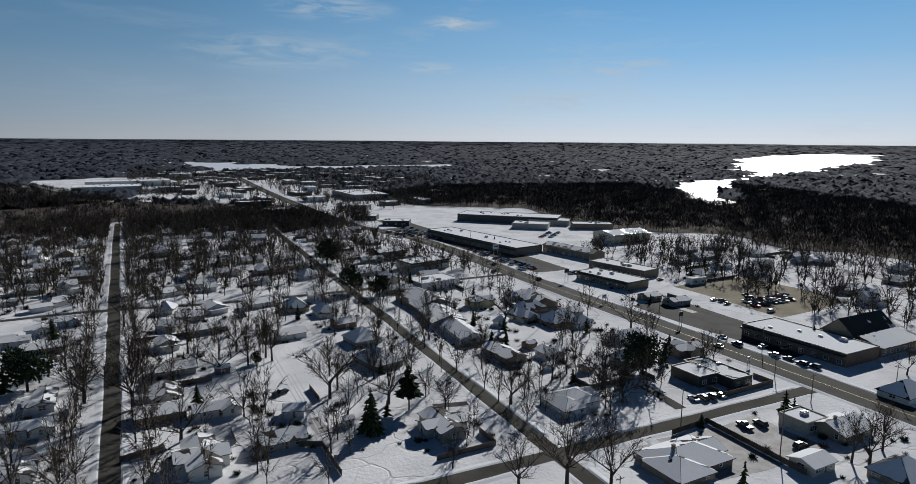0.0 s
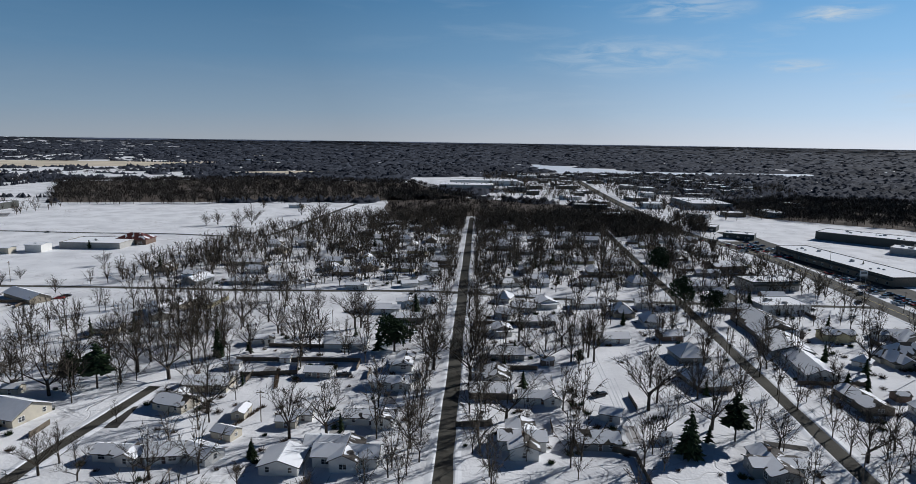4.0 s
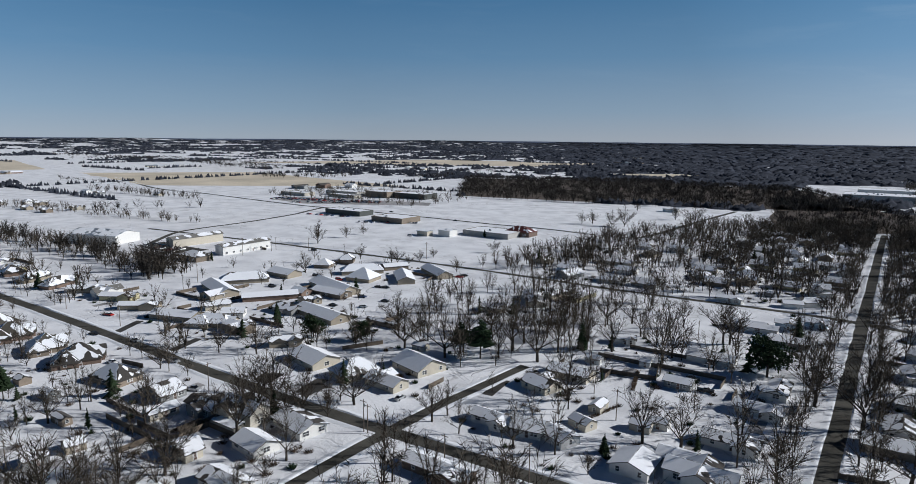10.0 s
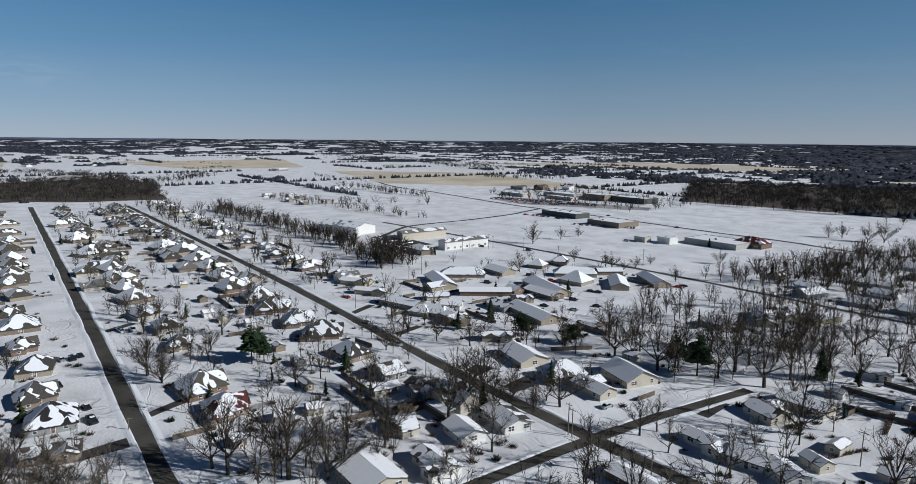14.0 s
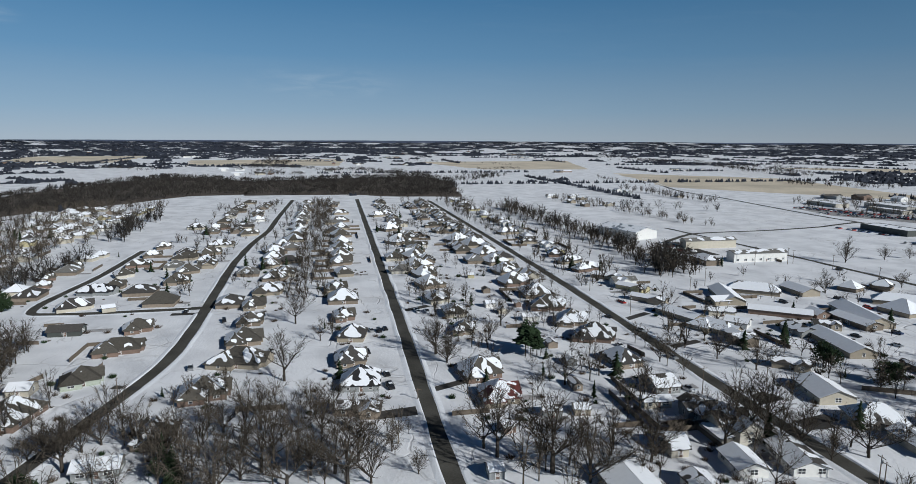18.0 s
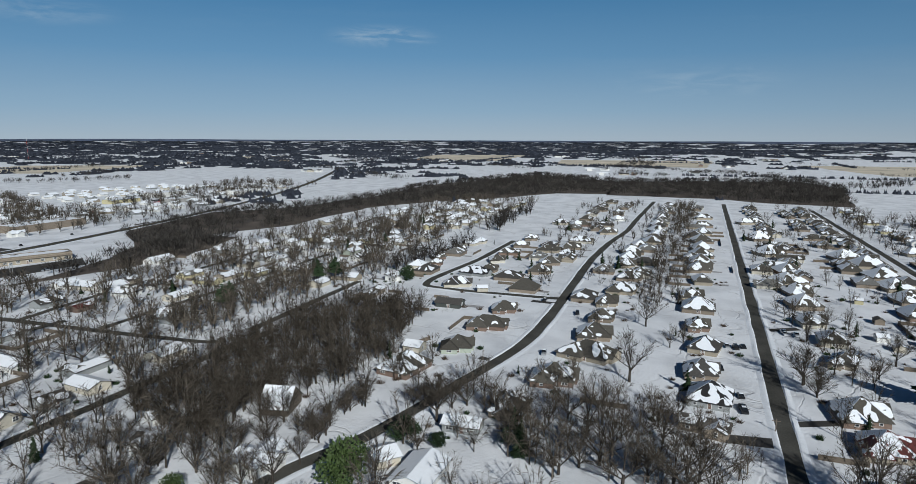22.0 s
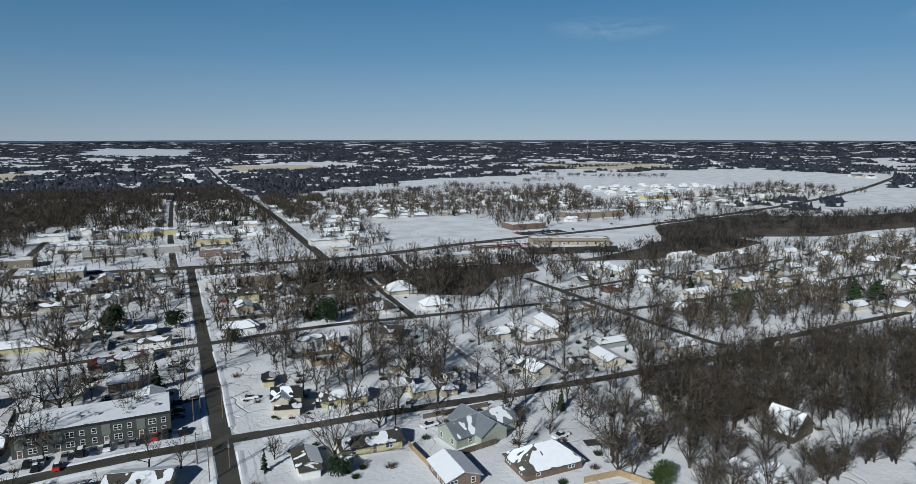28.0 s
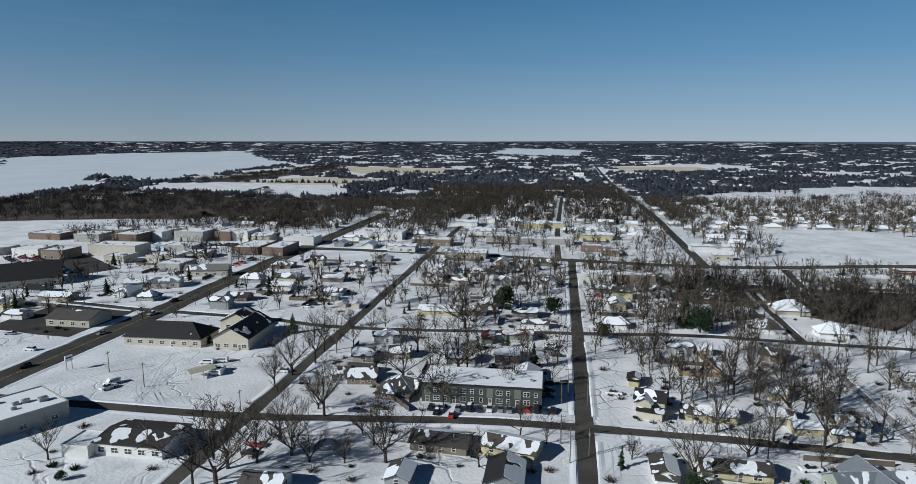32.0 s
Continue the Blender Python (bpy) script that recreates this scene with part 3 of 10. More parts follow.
GARAGE = {1: door_mesh(2.7, 2.2, (M["garage"], M["trim"]), "garage_door", 4), 2: door_mesh(4.9, 2.2, (M["garage"], M["trim"]), "garage_door", 4)}


def roof_planes(cx, cy, w, d, h, kind, pitch, o=0.45):
    """The planes of a gable ('gx', 'gy'), hip ('h'), shed ('s') or flat ('f') roof over one block."""
    x0, x1, y0, y1 = cx - w / 2 - o, cx + w / 2 + o, cy - d / 2 - o, cy + d / 2 + o
    e = h - o * pitch
    if kind == "f":
        return [[(x0, y0, h), (x1, y0, h), (x1, y1, h), (x0, y1, h)]]
    if kind == "s":
        return [[(x0, y0, h), (x1, y0, h), (x1, y1, h + d * pitch), (x0, y1, h + d * pitch)]]
    if kind == "gx":
        t = h + d / 2 * pitch
        return [[(x0, y0, e), (x1, y0, e), (x1, cy, t), (x0, cy, t)], [(x1, y1, e), (x0, y1, e), (x0, cy, t), (x1, cy, t)]]
    if kind == "gy":
        t = h + w / 2 * pitch
        return [[(x1, y0, e), (x1, y1, e), (cx, y1, t), (cx, y0, t)], [(x0, y1, e), (x0, y0, e), (cx, y0, t), (cx, y1, t)]]
    if w >= d:
        t, a, b = h + d / 2 * pitch, (cx - (w - d) / 2, cy), (cx + (w - d) / 2, cy)
        if w - d < 0.2:
            a, b = (cx - 0.1, cy), (cx + 0.1, cy)
        return [[(x0, y0, e), (x1, y0, e), (*b, t), (*a, t)], [(x1, y1, e), (x0, y1, e), (*a, t), (*b, t)],
                [(x1, y0, e), (x1, y1, e), (*b, t)], [(x0, y1, e), (x0, y0, e), (*a, t)]]
    t, a, b = h + w / 2 * pitch, (cx, cy - (d - w) / 2), (cx, cy + (d - w) / 2)
    return [[(x1, y0, e), (x1, y1, e), (*b, t), (*a, t)], [(x0, y1, e), (x0, y0, e), (*a, t), (*b, t)],
            [(x0, y0, e), (x1, y0, e), (*a, t)], [(x1, y1, e), (x0, y1, e), (*b, t)]]


def roof_geo(planes, th=0.16):
    """A roof skin with thickness: the planes, their undersides and the rim."""
    g, ids, seen = Geo(), {}, {}

    def vid(p, low):
        key = (round(p[0], 2), round(p[1], 2), round(p[2], 2), low)
        if key not in ids:
            ids[key] = len(g.v)
            g.v.append((p[0], p[1], p[2] - (th if low else 0)))
        return ids[key]

    for pl in planes:
        top = [vid(p, 0) for p in pl]
        low = [vid(p, 1) for p in pl]
        g.f += [tuple(top), tuple(reversed(low))]
        for i in range(len(pl)):
            j = (i + 1) % len(pl)
            a, b = sorted((top[i], top[j]))
            seen.setdefault((a, b), []).append((top[i], top[j], low[j], low[i]))
    for q in seen.values():
        if len(q) == 1:
            g.f.append(q[0])
    g.m = [0] * len(g.f)
    return g


def wall_geo(cx, cy, w, d, h, kind, pitch):
    g = Geo()
    x0, x1, y0, y1 = cx - w / 2, cx + w / 2, cy - d / 2, cy + d / 2
    if kind == "s":
        t = h + d * pitch - 0.1
        g.v = [(x0, y0, 0), (x1, y0, 0), (x1, y1, 0), (x0, y1, 0), (x0, y0, h - 0.1), (x1, y0, h - 0.1), (x1, y1, t), (x0, y1, t)]
        g.f = [(0, 1, 5, 4), (1, 2, 6, 5), (2, 3, 7, 6), (3, 0, 4, 7), (4, 5, 6, 7)]
        g.m = [0] * 5
        return g
    g.box(x0, y0, 0, x1, y1, h)
    t = h + (d if kind == "gx" else w) / 2 * pitch - 0.1
    if kind == "gx":
        g.face([(x0, y0, h), (x0, cy, t), (x0, y1, h)])
        g.face([(x1, y0, h), (x1, y1, h), (x1, cy, t)])
    elif kind == "gy":
        g.face([(x0, y0, h), (x1, y0, h), (cx, y0, t)])
        g.face([(x0, y1, h), (cx, y1, t), (x1, y1, h)])
    return g


WARM = Vector((0.80, 0.48, 0.35)).normalized()


def sun_cover(normal, rot, melt):
    """Share of a roof plane that is still under snow: less where the day's sun strikes it."""
    n = (Matrix.Rotation(radians(rot), 3, "Z") @ normal).dot(WARM)
    shade, lit = 1.04 - 0.34 * melt, 1.0 - 1.02 * melt
    k = max(0.0, min(1.0, (n - 0.2) / 0.36))
    return max(0.02, shade + (lit - shade) * k)


WALL_WORD = {"white": "white-sided", "cream": "cream-sided", "tansid": "tan-sided", "grey": "grey-sided", "sage": "sage-green", "blue": "pale blue",
             "yellow": "yellow-sided", "brick": "red-brick", "tanbrick": "brown-brick", "stone": "pale stone", "block": "grey block", "charcoal": "dark charcoal", "wood": "weathered"}
FORM = {
    # blocks of a house: centre, size, wall height, roof
    "gable": lambda w, d: [(0, 0, w, d, 2.7, "gx")],
    "hip": lambda w, d: [(0, 0, w, d, 2.7, "h")],
    "ell": lambda w, d: [(0, 0, w, d * 0.62, 2.7, "gx"), (w * 0.27, -d * 0.18, w * 0.4, d * 0.64, 2.7, "gy")],
    "hipell": lambda w, d: [(0, d * 0.08, w * 0.86, d * 0.84, 2.55, "h"), (-w * 0.24, -d * 0.12, w * 0.5, d * 0.76, 2.5, "h"), (w * 0.3, d * 0.14, w * 0.4, d * 0.5, 2.5, "gx")],
    "cross": lambda w, d: [(0, 0, w, d * 0.6, 3.4, "gx"), (0, 0, w * 0.42, d, 3.4, "gy")],
    "two": lambda w, d: [(0, d * 0.08, w, d * 0.66, 4.7, "gx"), (-w * 0.16, -d * 0.05, w * 0.5, d * 0.95, 4.7, "gy"), (w * 0.08, -d * 0.6, w * 0.8, d * 0.3, 2.7, "s")],
    "shed": lambda w, d: [(0, 0, w, d, 2.3, "gx")],
    "flat": lambda w, d: [(0, 0, w, d, 3.2, "f")],
    "porch": lambda w, d: [(0, 0.1 * d, w, d * 0.8, 2.9, "gy"), (0, -d * 0.4, w * 0.8, d * 0.22, 2.4, "s")],
}
SIDES = ((0, -1, 180), (1, 0, 270), (0, 1, 0), (-1, 0, 90))
house_no = 0


def house(x, y, w=14, d=9, form="gable", wall="white", roof="shingle", rot=0, melt=0.5, detail=2, garage=0, chimney=False, name="house", label="", pitch=0.37, group=""):
    """A house of one to three blocks. rot: degrees; the long side lies along its own x and its front faces its own -y."""
    global house_no
    house_no += 1
    rnd = random.Random(house_no * 7 + 1)
    word = {"shingle": "dark-shingled", "shingleb": "brown-shingled", "shingleg": "grey-shingled", "maroon": "maroon", "metal": "metal", "blackroof": "black"}[roof]
    shape = {"gable": "gabled", "hip": "hipped", "ell": "L-shaped gabled", "hipell": "many-hipped", "cross": "cross-gabled", "two": "two-storey gabled", "shed": "small gabled", "flat": "flat", "porch": "front-gabled"}[form]
    state = "snow-covered" if melt < 0.45 else "half snow-covered" if melt < 0.8 else "largely bare"
    base = root(name, x, y, 0, rot, label or f"{WALL_WORD[wall]} {'shed' if form == 'shed' else 'house'} with {shape} {word} roof, {state}", "shed" if form == "shed" else "house", group or ("garden sheds of the town" if form == "shed" else "houses of the town"))
    if form in ("hip", "hipell"):
        pitch += 0.30
    if form == "two":
        pitch += 0.32
    pitch += rnd.uniform(-0.05, 0.1) if form != "shed" else 0.1
    snow = Geo()
    blocks = FORM[form](w, d)
    rn = (0.0, 0.05)
    for k, (cx, cy, bw, bd, h, kind) in enumerate(blocks):
        h += 0.04 * k
        planes = roof_planes(cx, cy, bw, bd, h, kind, pitch if kind != "s" else 0.12, 0.25 if form == "shed" else 0.6)
        part("wall", wall_geo(cx, cy, bw, bd, h, kind, pitch if kind != "s" else 0.12), M[wall], base)
        part("roof", roof_geo(planes), M[roof], base)
        for q, pl in enumerate(planes):
            a, b, c = (Vector(i) for i in pl[:3])
            nrm = (b - a).cross(c - a).normalized()
            blanket(snow, pl, sun_cover(nrm, rot, melt) - melt * rnd.choice((0.0, 0.05, 0.15, 0.3)) + rnd.uniform(-0.1, 0.06), (house_no * 5 + k * 4 + q) % 97, 0.55 if math.hypot(x, y) < 210 else 1.0 if detail > 1 else 1.6, 0.06)
        if kind == "s" or form == "shed" and detail < 2 or detail == 0:
            continue
        for i, (sx, sy, turn) in enumerate(SIDES):
            run = bw if sx == 0 else bd
            if k and i != 0 or run < 2.6:
                continue
            spots = (-0.3, 0.28) if run > 8 and detail > 1 else (0.0,)
            for s in spots:
                hx, hy = cx + sx * bw / 2 + (s * run if sx == 0 else 0), cy + sy * bd / 2 + (s * run if sx else 0)
                if k == 1 and garage and i == 0:
                    continue
                for z in ((0.95, 3.5) if h > 5 else (0.95,)):
                    window(base, "s" if form == "shed" else rnd.choice("nwn"), (hx, hy, z), turn, math.hypot(x, y) < 172)
            if i == 0 and k == 0:
                dr = part("door", DOOR, None, base)
                dr.location, dr.rotation_euler = (cx + run * 0.04, cy - bd / 2, 0.15), (0, 0, math.pi)
    if garage:
        cx, cy, bw, bd = blocks[1][:4] if len(blocks) > 1 else (blocks[0][0] + blocks[0][2] * 0.28, *blocks[0][1:4])
        gd = part("garage_door", GARAGE[garage], None, base)
        gd.location, gd.rotation_euler = (cx, cy - bd / 2, 0.05), (0, 0, math.pi)
    if snow.v:
        tagged(part("roof_snow", snow, M["roofsnow"], base, "white snow lying in patches on the roof"), kind="stuff")
    if chimney:
        cx, cy, bw, bd, h, kind = blocks[0]
        g = Geo()
        t = h + min(bw, bd) / 2 * pitch
        g.box(cx - bw * 0.2 - 0.4, cy - 0.35, h, cx - bw * 0.2 + 0.4, cy + 0.35, t + 0.8)
        g.box(cx - bw * 0.2 - 0.48, cy - 0.43, t + 0.8, cx - bw * 0.2 + 0.48, cy + 0.43, t + 0.95)
        part("chimney", g, M["brick"], base, "square brick chimney")
    return base


def building(x, y, w, d, h=4.5, wall="block", rot=0, front="", cover=0.9, parapet=0.5, units=4, windows=6, label="", category="building", roof="f", roofmat="blackroof", pitch=0.3, awning="", name="commercial_building"):
    """A flat-roofed or gabled shop or hall: walls, roof with parapet, snow, roof units, shop windows, awning."""
    global house_no
    house_no += 1
    rnd = random.Random(house_no * 11 + 5)
    base = root(name, x, y, 0, rot, label or f"{WALL_WORD[wall]} flat-roofed commercial building with snow on its roof", category)
    snow = Geo()
    if roof == "f":
        g = Geo()
        g.box(-w / 2, -d / 2, 0, w / 2, d / 2, h)
        part("wall", g, M[wall], base)
        g = Geo()
        t = 0.3
        for x0, y0, x1, y1 in ((-w / 2 - 0.05, -d / 2 - 0.05, w / 2 + 0.05, -d / 2 + t), (-w / 2 - 0.05, d / 2 - t, w / 2 + 0.05, d / 2 + 0.05),
                               (-w / 2 - 0.05, -d / 2 + t, -w / 2 + t, d / 2 - t), (w / 2 - t, -d / 2 + t, w / 2 + 0.05, d / 2 - t)):
            g.box(x0, y0, h - 0.3, x1, y1, h + parapet)
        part("parapet", g, M[wall if not front else front], base)
        g = Geo()
        g.box(-w / 2 + t, -d / 2 + t, h - 0.1, w / 2 - t, d / 2 - t, h + 0.06)
        part("roof", g, M[roofmat], base)
        blanket(snow, [(-w / 2 + t, -d / 2 + t, h + 0.07), (w / 2 - t, -d / 2 + t, h + 0.07), (w / 2 - t, d / 2 - t, h + 0.07), (-w / 2 + t, d / 2 - t, h + 0.07)], cover, house_no % 89, max(1.6, w / 16), 0.12)
        for i in range(units):
            g = Geo()
            a, b = rnd.uniform(-0.42, 0.42) * w, rnd.uniform(-0.3, 0.3) * d
            s = rnd.uniform(0.7, 1.3)
            g.box(a - s, b - s * 0.7, h + 0.05, a + s, b + s * 0.7, h + 1.1 * s, 0, 0.05)
            g.box(a - s * 0.6, b - s * 0.4, h + 1.1 * s, a + s * 0.6, b + s * 0.4, h + 1.25 * s)
            part("roof_unit", g, M["steel"], base, "grey metal air-handling unit")
    else:
        planes = roof_planes(0, 0, w, d, h, roof, pitch, 0.6)
        part("wall", wall_geo(0, 0, w, d, h, roof, pitch), M[wall], base)
        part("roof", roof_geo(planes, 0.22), M[roofmat], base)
        for q, pl in enumerate(planes):
            a, b, c = (Vector(i) for i in pl[:3])
            blanket(snow, pl, cover if cover < 0.3 else min(cover, sun_cover((b - a).cross(c - a).normalized(), rot, 0.5)), (house_no + q) % 89, max(1.2, w / 24), 0.12)
    if snow.v:
        tagged(part("roof_snow", snow, M["roofsnow"], base, "white snow lying on the roof"), kind="stuff")
    for i in range(windows):
        for sy, turn in ((-1, 180), (1, 0)):
            wd = part("window", WIN["w"], None, base)
            wd.location, wd.rotation_euler = ((i + 0.5) / windows * w - w / 2, sy * d / 2, 1.0), (0, 0, radians(turn))
    if windows:
        dr = part("door", DOOR, None, base)
        dr.location, dr.rotation_euler = (w * 0.5 / windows + 1.9, -d / 2, 0.05), (0, 0, math.pi)
    if awning:
        g = Geo()
        g.box(-w / 2, -d / 2 - 1.6, h * 0.68, w / 2, -d / 2 - 0.02, h * 0.68 + 0.9)
        part("awning", g, M[awning], base, "long projecting fascia over the shop front")
    return base

# ---- ground, lake, fields, roads ----
def ground_sheet():
    radii = [0, 60, 150, 300, 500, 800, 1200, 1700, 2200, 2600] + [2600 + 100 * i for i in range(1, 24)] + [4960]
    n = 120
    v, f = [(0, 0, 0)], []
    for r in radii[1:]:
        for i in range(n):
            a = 2 * math.pi * i / n
            x, y = r * math.sin(a), r * math.cos(a)
            v.append((x, y, float(terrain(x, y))))
    for i in range(n):
        f.append((0, 1 + (i + 1) % n, 1 + i))
    for k in range(len(radii) - 2):
        for i in range(n):
            j = (i + 1) % n
            f.append((1 + k * n + i, 1 + k * n + j, 1 + (k + 1) * n + j, 1 + (k + 1) * n + i))
    me = bpy.data.meshes.new("ground")
    me.from_pydata(v, [], f)
    me.materials.append(M["snow"])
    for p in me.polygons:
        p.use_smooth = True
    return tagged(new("ground", me), "wide snow-covered ground reaching the horizon", "ground", kind="structure")


ground_sheet()


def sheet(name, pts, material, z=0.05, label="", category="", step=120.0):
    """A flat area laid on the ground, following its rise, with a wavy edge."""
    bm = bmesh.new()
    ring = []
    for (ax, ay), (bx, by) in zip(pts, pts[1:] + pts[:1]):
        n = max(1, int(math.hypot(bx - ax, by - ay) / step))
        for i in range(n):
            x, y = ax + (bx - ax) * i / n, ay + (by - ay) * i / n
            wob = step * 0.12 if i else 0
            x, y = x + wob * math.sin(y * 0.05 + x * 0.03), y + wob * math.sin(x * 0.047 - y * 0.02)
            ring.append(bm.verts.new((x, y, z)))
    bm.faces.new(ring)
    bmesh.ops.triangulate(bm, faces=bm.faces[:])
    for _ in range(3):
        long = [e for e in bm.edges if e.calc_length() > 350]
        if not long:
            break
        bmesh.ops.subdivide_edges(bm, edges=long, cuts=1)
        bmesh.ops.triangulate(bm, faces=[q for q in bm.faces if len(q.verts) > 3])
    for q in bm.verts:
        q.co.z = z + float(terrain(q.co.x, q.co.y)) * 1.002
    bmesh.ops.recalc_face_normals(bm, faces=bm.faces[:])
    if sum(q.normal.z for q in bm.faces) < 0:
        bmesh.ops.reverse_faces(bm, faces=bm.faces[:])
    me = bpy.data.meshes.new(name)
    bm.to_mesh(me)
    bm.free()
    me.materials.append(material)
    return tagged(new(name, me), label, category, kind="structure")


LAKE_EAST = [(690, 581), (788, 599), (800, 640), (1039, 824), (1312, 971), (1811, 1133), (2617, 1430), (3616, 1893), (3281, 2225), (2579, 2057), (1694, 1359), (1560, 1190), (1258, 985), (972, 937), (776, 704)]
LAKE_SOUTH = [(746, -748), (860, -1067), (1076, -1318), (771, -1167), (839, -1362), (898, -2053), (1736, -3347), (2166, -2867), (2265, -2295), (1271, -1240), (820, -790)]
LAKE_FAR = [(-90, -3050), (-160, -3900), (330, -4100), (380, -3300)]
POND_NORTH = [(160, 2250), (240, 2350), (400, 2000), (470, 1900), (980, 1880), (920, 1740), (460, 1700), (230, 1680), (180, 1900)]
for pts in (LAKE_EAST, LAKE_SOUTH, LAKE_FAR, POND_NORTH):
    sheet("water", pts, M["ice"], 0.08, "frozen lake under wind-swept snow and ice", "lake", 90)

FIELDS = [
    [(-640, 1500), (-420, 1650), (-300, 1600), (-480, 1440)],
    [(-1500, 700), (-1250, 980), (-700, 870), (-1050, 600)],
    [(-1750, 1300), (-1500, 2000), (-800, 2150), (-900, 1750)],
    [(-2300, 300), (-2350, 900), (-1700, 720), (-1720, 420)],
    [(-2500, -500), (-2600, 60), (-2000, 30), (-2050, -420)],
    [(-2900, -1200), (-3000, -760), (-2300, -700), (-2250, -1050)],
    [(-1320, -1850), (-1500, -1500), (-1050, -1420), (-950, -1700)],
    [(480, -1500), (720, -1900), (300, -1800), (260, -1480)],
    [(640, -1150), (560, -1340), (330, -1290), (420, -1120)],
    [(-400, -1750), (-420, -2050), (-150, -2020), (-160, -1720)],
]
for pts in FIELDS:
    sheet("field", pts, M["tan"], 0.06, "tan winter grass showing through thin snow", "field", 60)


def strip_points(pts, step=9.0):
    out = []
    for (ax, ay), (bx, by) in zip(pts, pts[1:]):
        n = max(1, int(math.hypot(bx - ax, by - ay) / step))
        out += [(ax + (bx - ax) * i / n, ay + (by - ay) * i / n) for i in range(n)]
    return out + [pts[-1]]


def curve(pts, n=6):
    """A smooth line through the points."""
    if len(pts) < 3:
        return pts
    p = [pts[0]] + pts + [pts[-1]]
    out = []
    for a, b, c, d in zip(p, p[1:], p[2:], p[3:]):
        for i in range(n):
            t = i / n
            out.append(tuple(0.5 * (2 * b[k] + (c[k] - a[k]) * t + (2 * a[k] - 5 * b[k] + 4 * c[k] - d[k]) * t * t + (3 * b[k] - a[k] - 3 * c[k] + d[k]) * t ** 3) for k in (0, 1)))
    return out + [pts[-1]]


ROADS, BANKS = [], []


def road(name, pts, width, material, label, z=0.03, banks=True, mark="", ragged=0.25):
    """A road strip with ragged edges, ridges of ploughed snow along it and, if marked, a centre line."""
    line = strip_points(curve([tuple(map(float, p)) for p in pts]), 5.0)
    ROADS.append((line, width))
    g, bank = Geo(), Geo()
    nrm = []
    for i, (x, y) in enumerate(line):
        ax, ay = line[max(0, i - 1)]
        bx, by = line[min(len(line) - 1, i + 1)]
        ln = math.hypot(bx - ax, by - ay) + 1e-9
        nrm.append((-(by - ay) / ln, (bx - ax) / ln))
    seed = abs(hash((round(pts[0][0]), round(pts[0][1])))) % 50
    for i, ((x, y), (nx, ny)) in enumerate(zip(line, nrm)):
        zt = z + float(terrain(x, y))
        for s in (-1, 1):
            wv = width / 2 + ragged * float(lattice(np.float64(i * 0.37), np.float64(s * 5.0), seed))
            g.v.append((x + nx * s * wv, y + ny * s * wv, zt))
        if i:
            k = 2 * i
            g.f.append((k - 2, k - 1, k + 1, k))
            g.m.append(0)
    ob = tagged(new(name, g.data(name, material)), label, "road", kind="structure")
    if banks:
        BANKS.append((line, nrm, width, seed))
    if mark:
        g = Geo()
        for o in (-0.15, 0.15):
            k0 = len(g.v)
            for i, ((x, y), (nx, ny)) in enumerate(zip(line, nrm)):
                for e in (-0.06, 0.06):
                    g.v.append((x + nx * (o + e), y + ny * (o + e), z + 0.006 + float(terrain(x, y))))
                if i:
                    k = k0 + 2 * i
                    g.f.append((k - 2, k - 1, k + 1, k))
                    g.m.append(0)
        part("centre_line", g, M["yellowpaint"], ob, "worn yellow double line")
    return ob


STREET = "narrow dark asphalt street cleared of snow"
road("road_main", [(195, -700), (197, -451), (195, -187), (209, 0), (216, 97), (220, 300), (224, 485), (202, 600), (201, 773), (209, 1058), (232, 1485)], 15, M["road"], "wide wet asphalt main road with yellow centre lines", 0.04, mark="y")
road("road_south", [(330, -470), (98, -462), (-98, -441), (-218, -462), (-293, -472), (-436, -492), (-708, -560), (-1053, -690), (-1500, -900)], 11, M["road"], "wet asphalt highway through the snow", 0.044, mark="y")
road("street_a", [(-9.5, -445), (-9, -157), (-7, 0), (-6.5, 169), (-3, 576), (-1, 700)], 5.6, M["street"], STREET)
road("street_b", [(95, -690), (95, -469), (94, -134), (98, 60), (101, 126), (112, 330), (124, 557), (128, 620)], 5.4, M["street"], STREET, 0.033)
road("street_c", [(-861, 133), (-400, 135), (-170, 132), (-60, 135), (104, 130), (209, 127)], 5.6, M["street"], STREET, 0.036)
road("street_d", [(-560, 318), (-415, 333), (-239, 344), (-115, 345), (-21, 350), (60, 337), (216, 334)], 5.2, M["street"], STREET, 0.039)
road("street_e", [(-900, 37), (-388, 32), (-168, 29), (-7, 28)], 5.4, M["street"], STREET, 0.037)
road("street_f", [(-7, -98), (-110, -98), (-153, -84), (-196, -74), (-252, -63), (-314, -62), (-380, -64), (-456, -65), (-536, -62), (-606, -56), (-698, -55), (-902, -50)], 5.5, M["street"], STREET, 0.038)
road("street_g", [(300, -174), (159, -173), (98, -173), (62, -177), (26, -181), (-2, -182), (-60, -180), (-101, -177), (-184, -175), (-230, -172)], 5.2, M["street"], STREET, 0.041)
road("street_h", [(260, -289), (204, -281), (139, -276), (92, -268), (-9, -276), (-62, -281), (-100, -278), (-206, -272)], 5.0, M["street"], STREET, 0.042)
road("street_i", [(-101, -177), (-102, -205), (-103, -272)], 3.4, M["slush"], "snow-packed side street with worn ruts", 0.045)
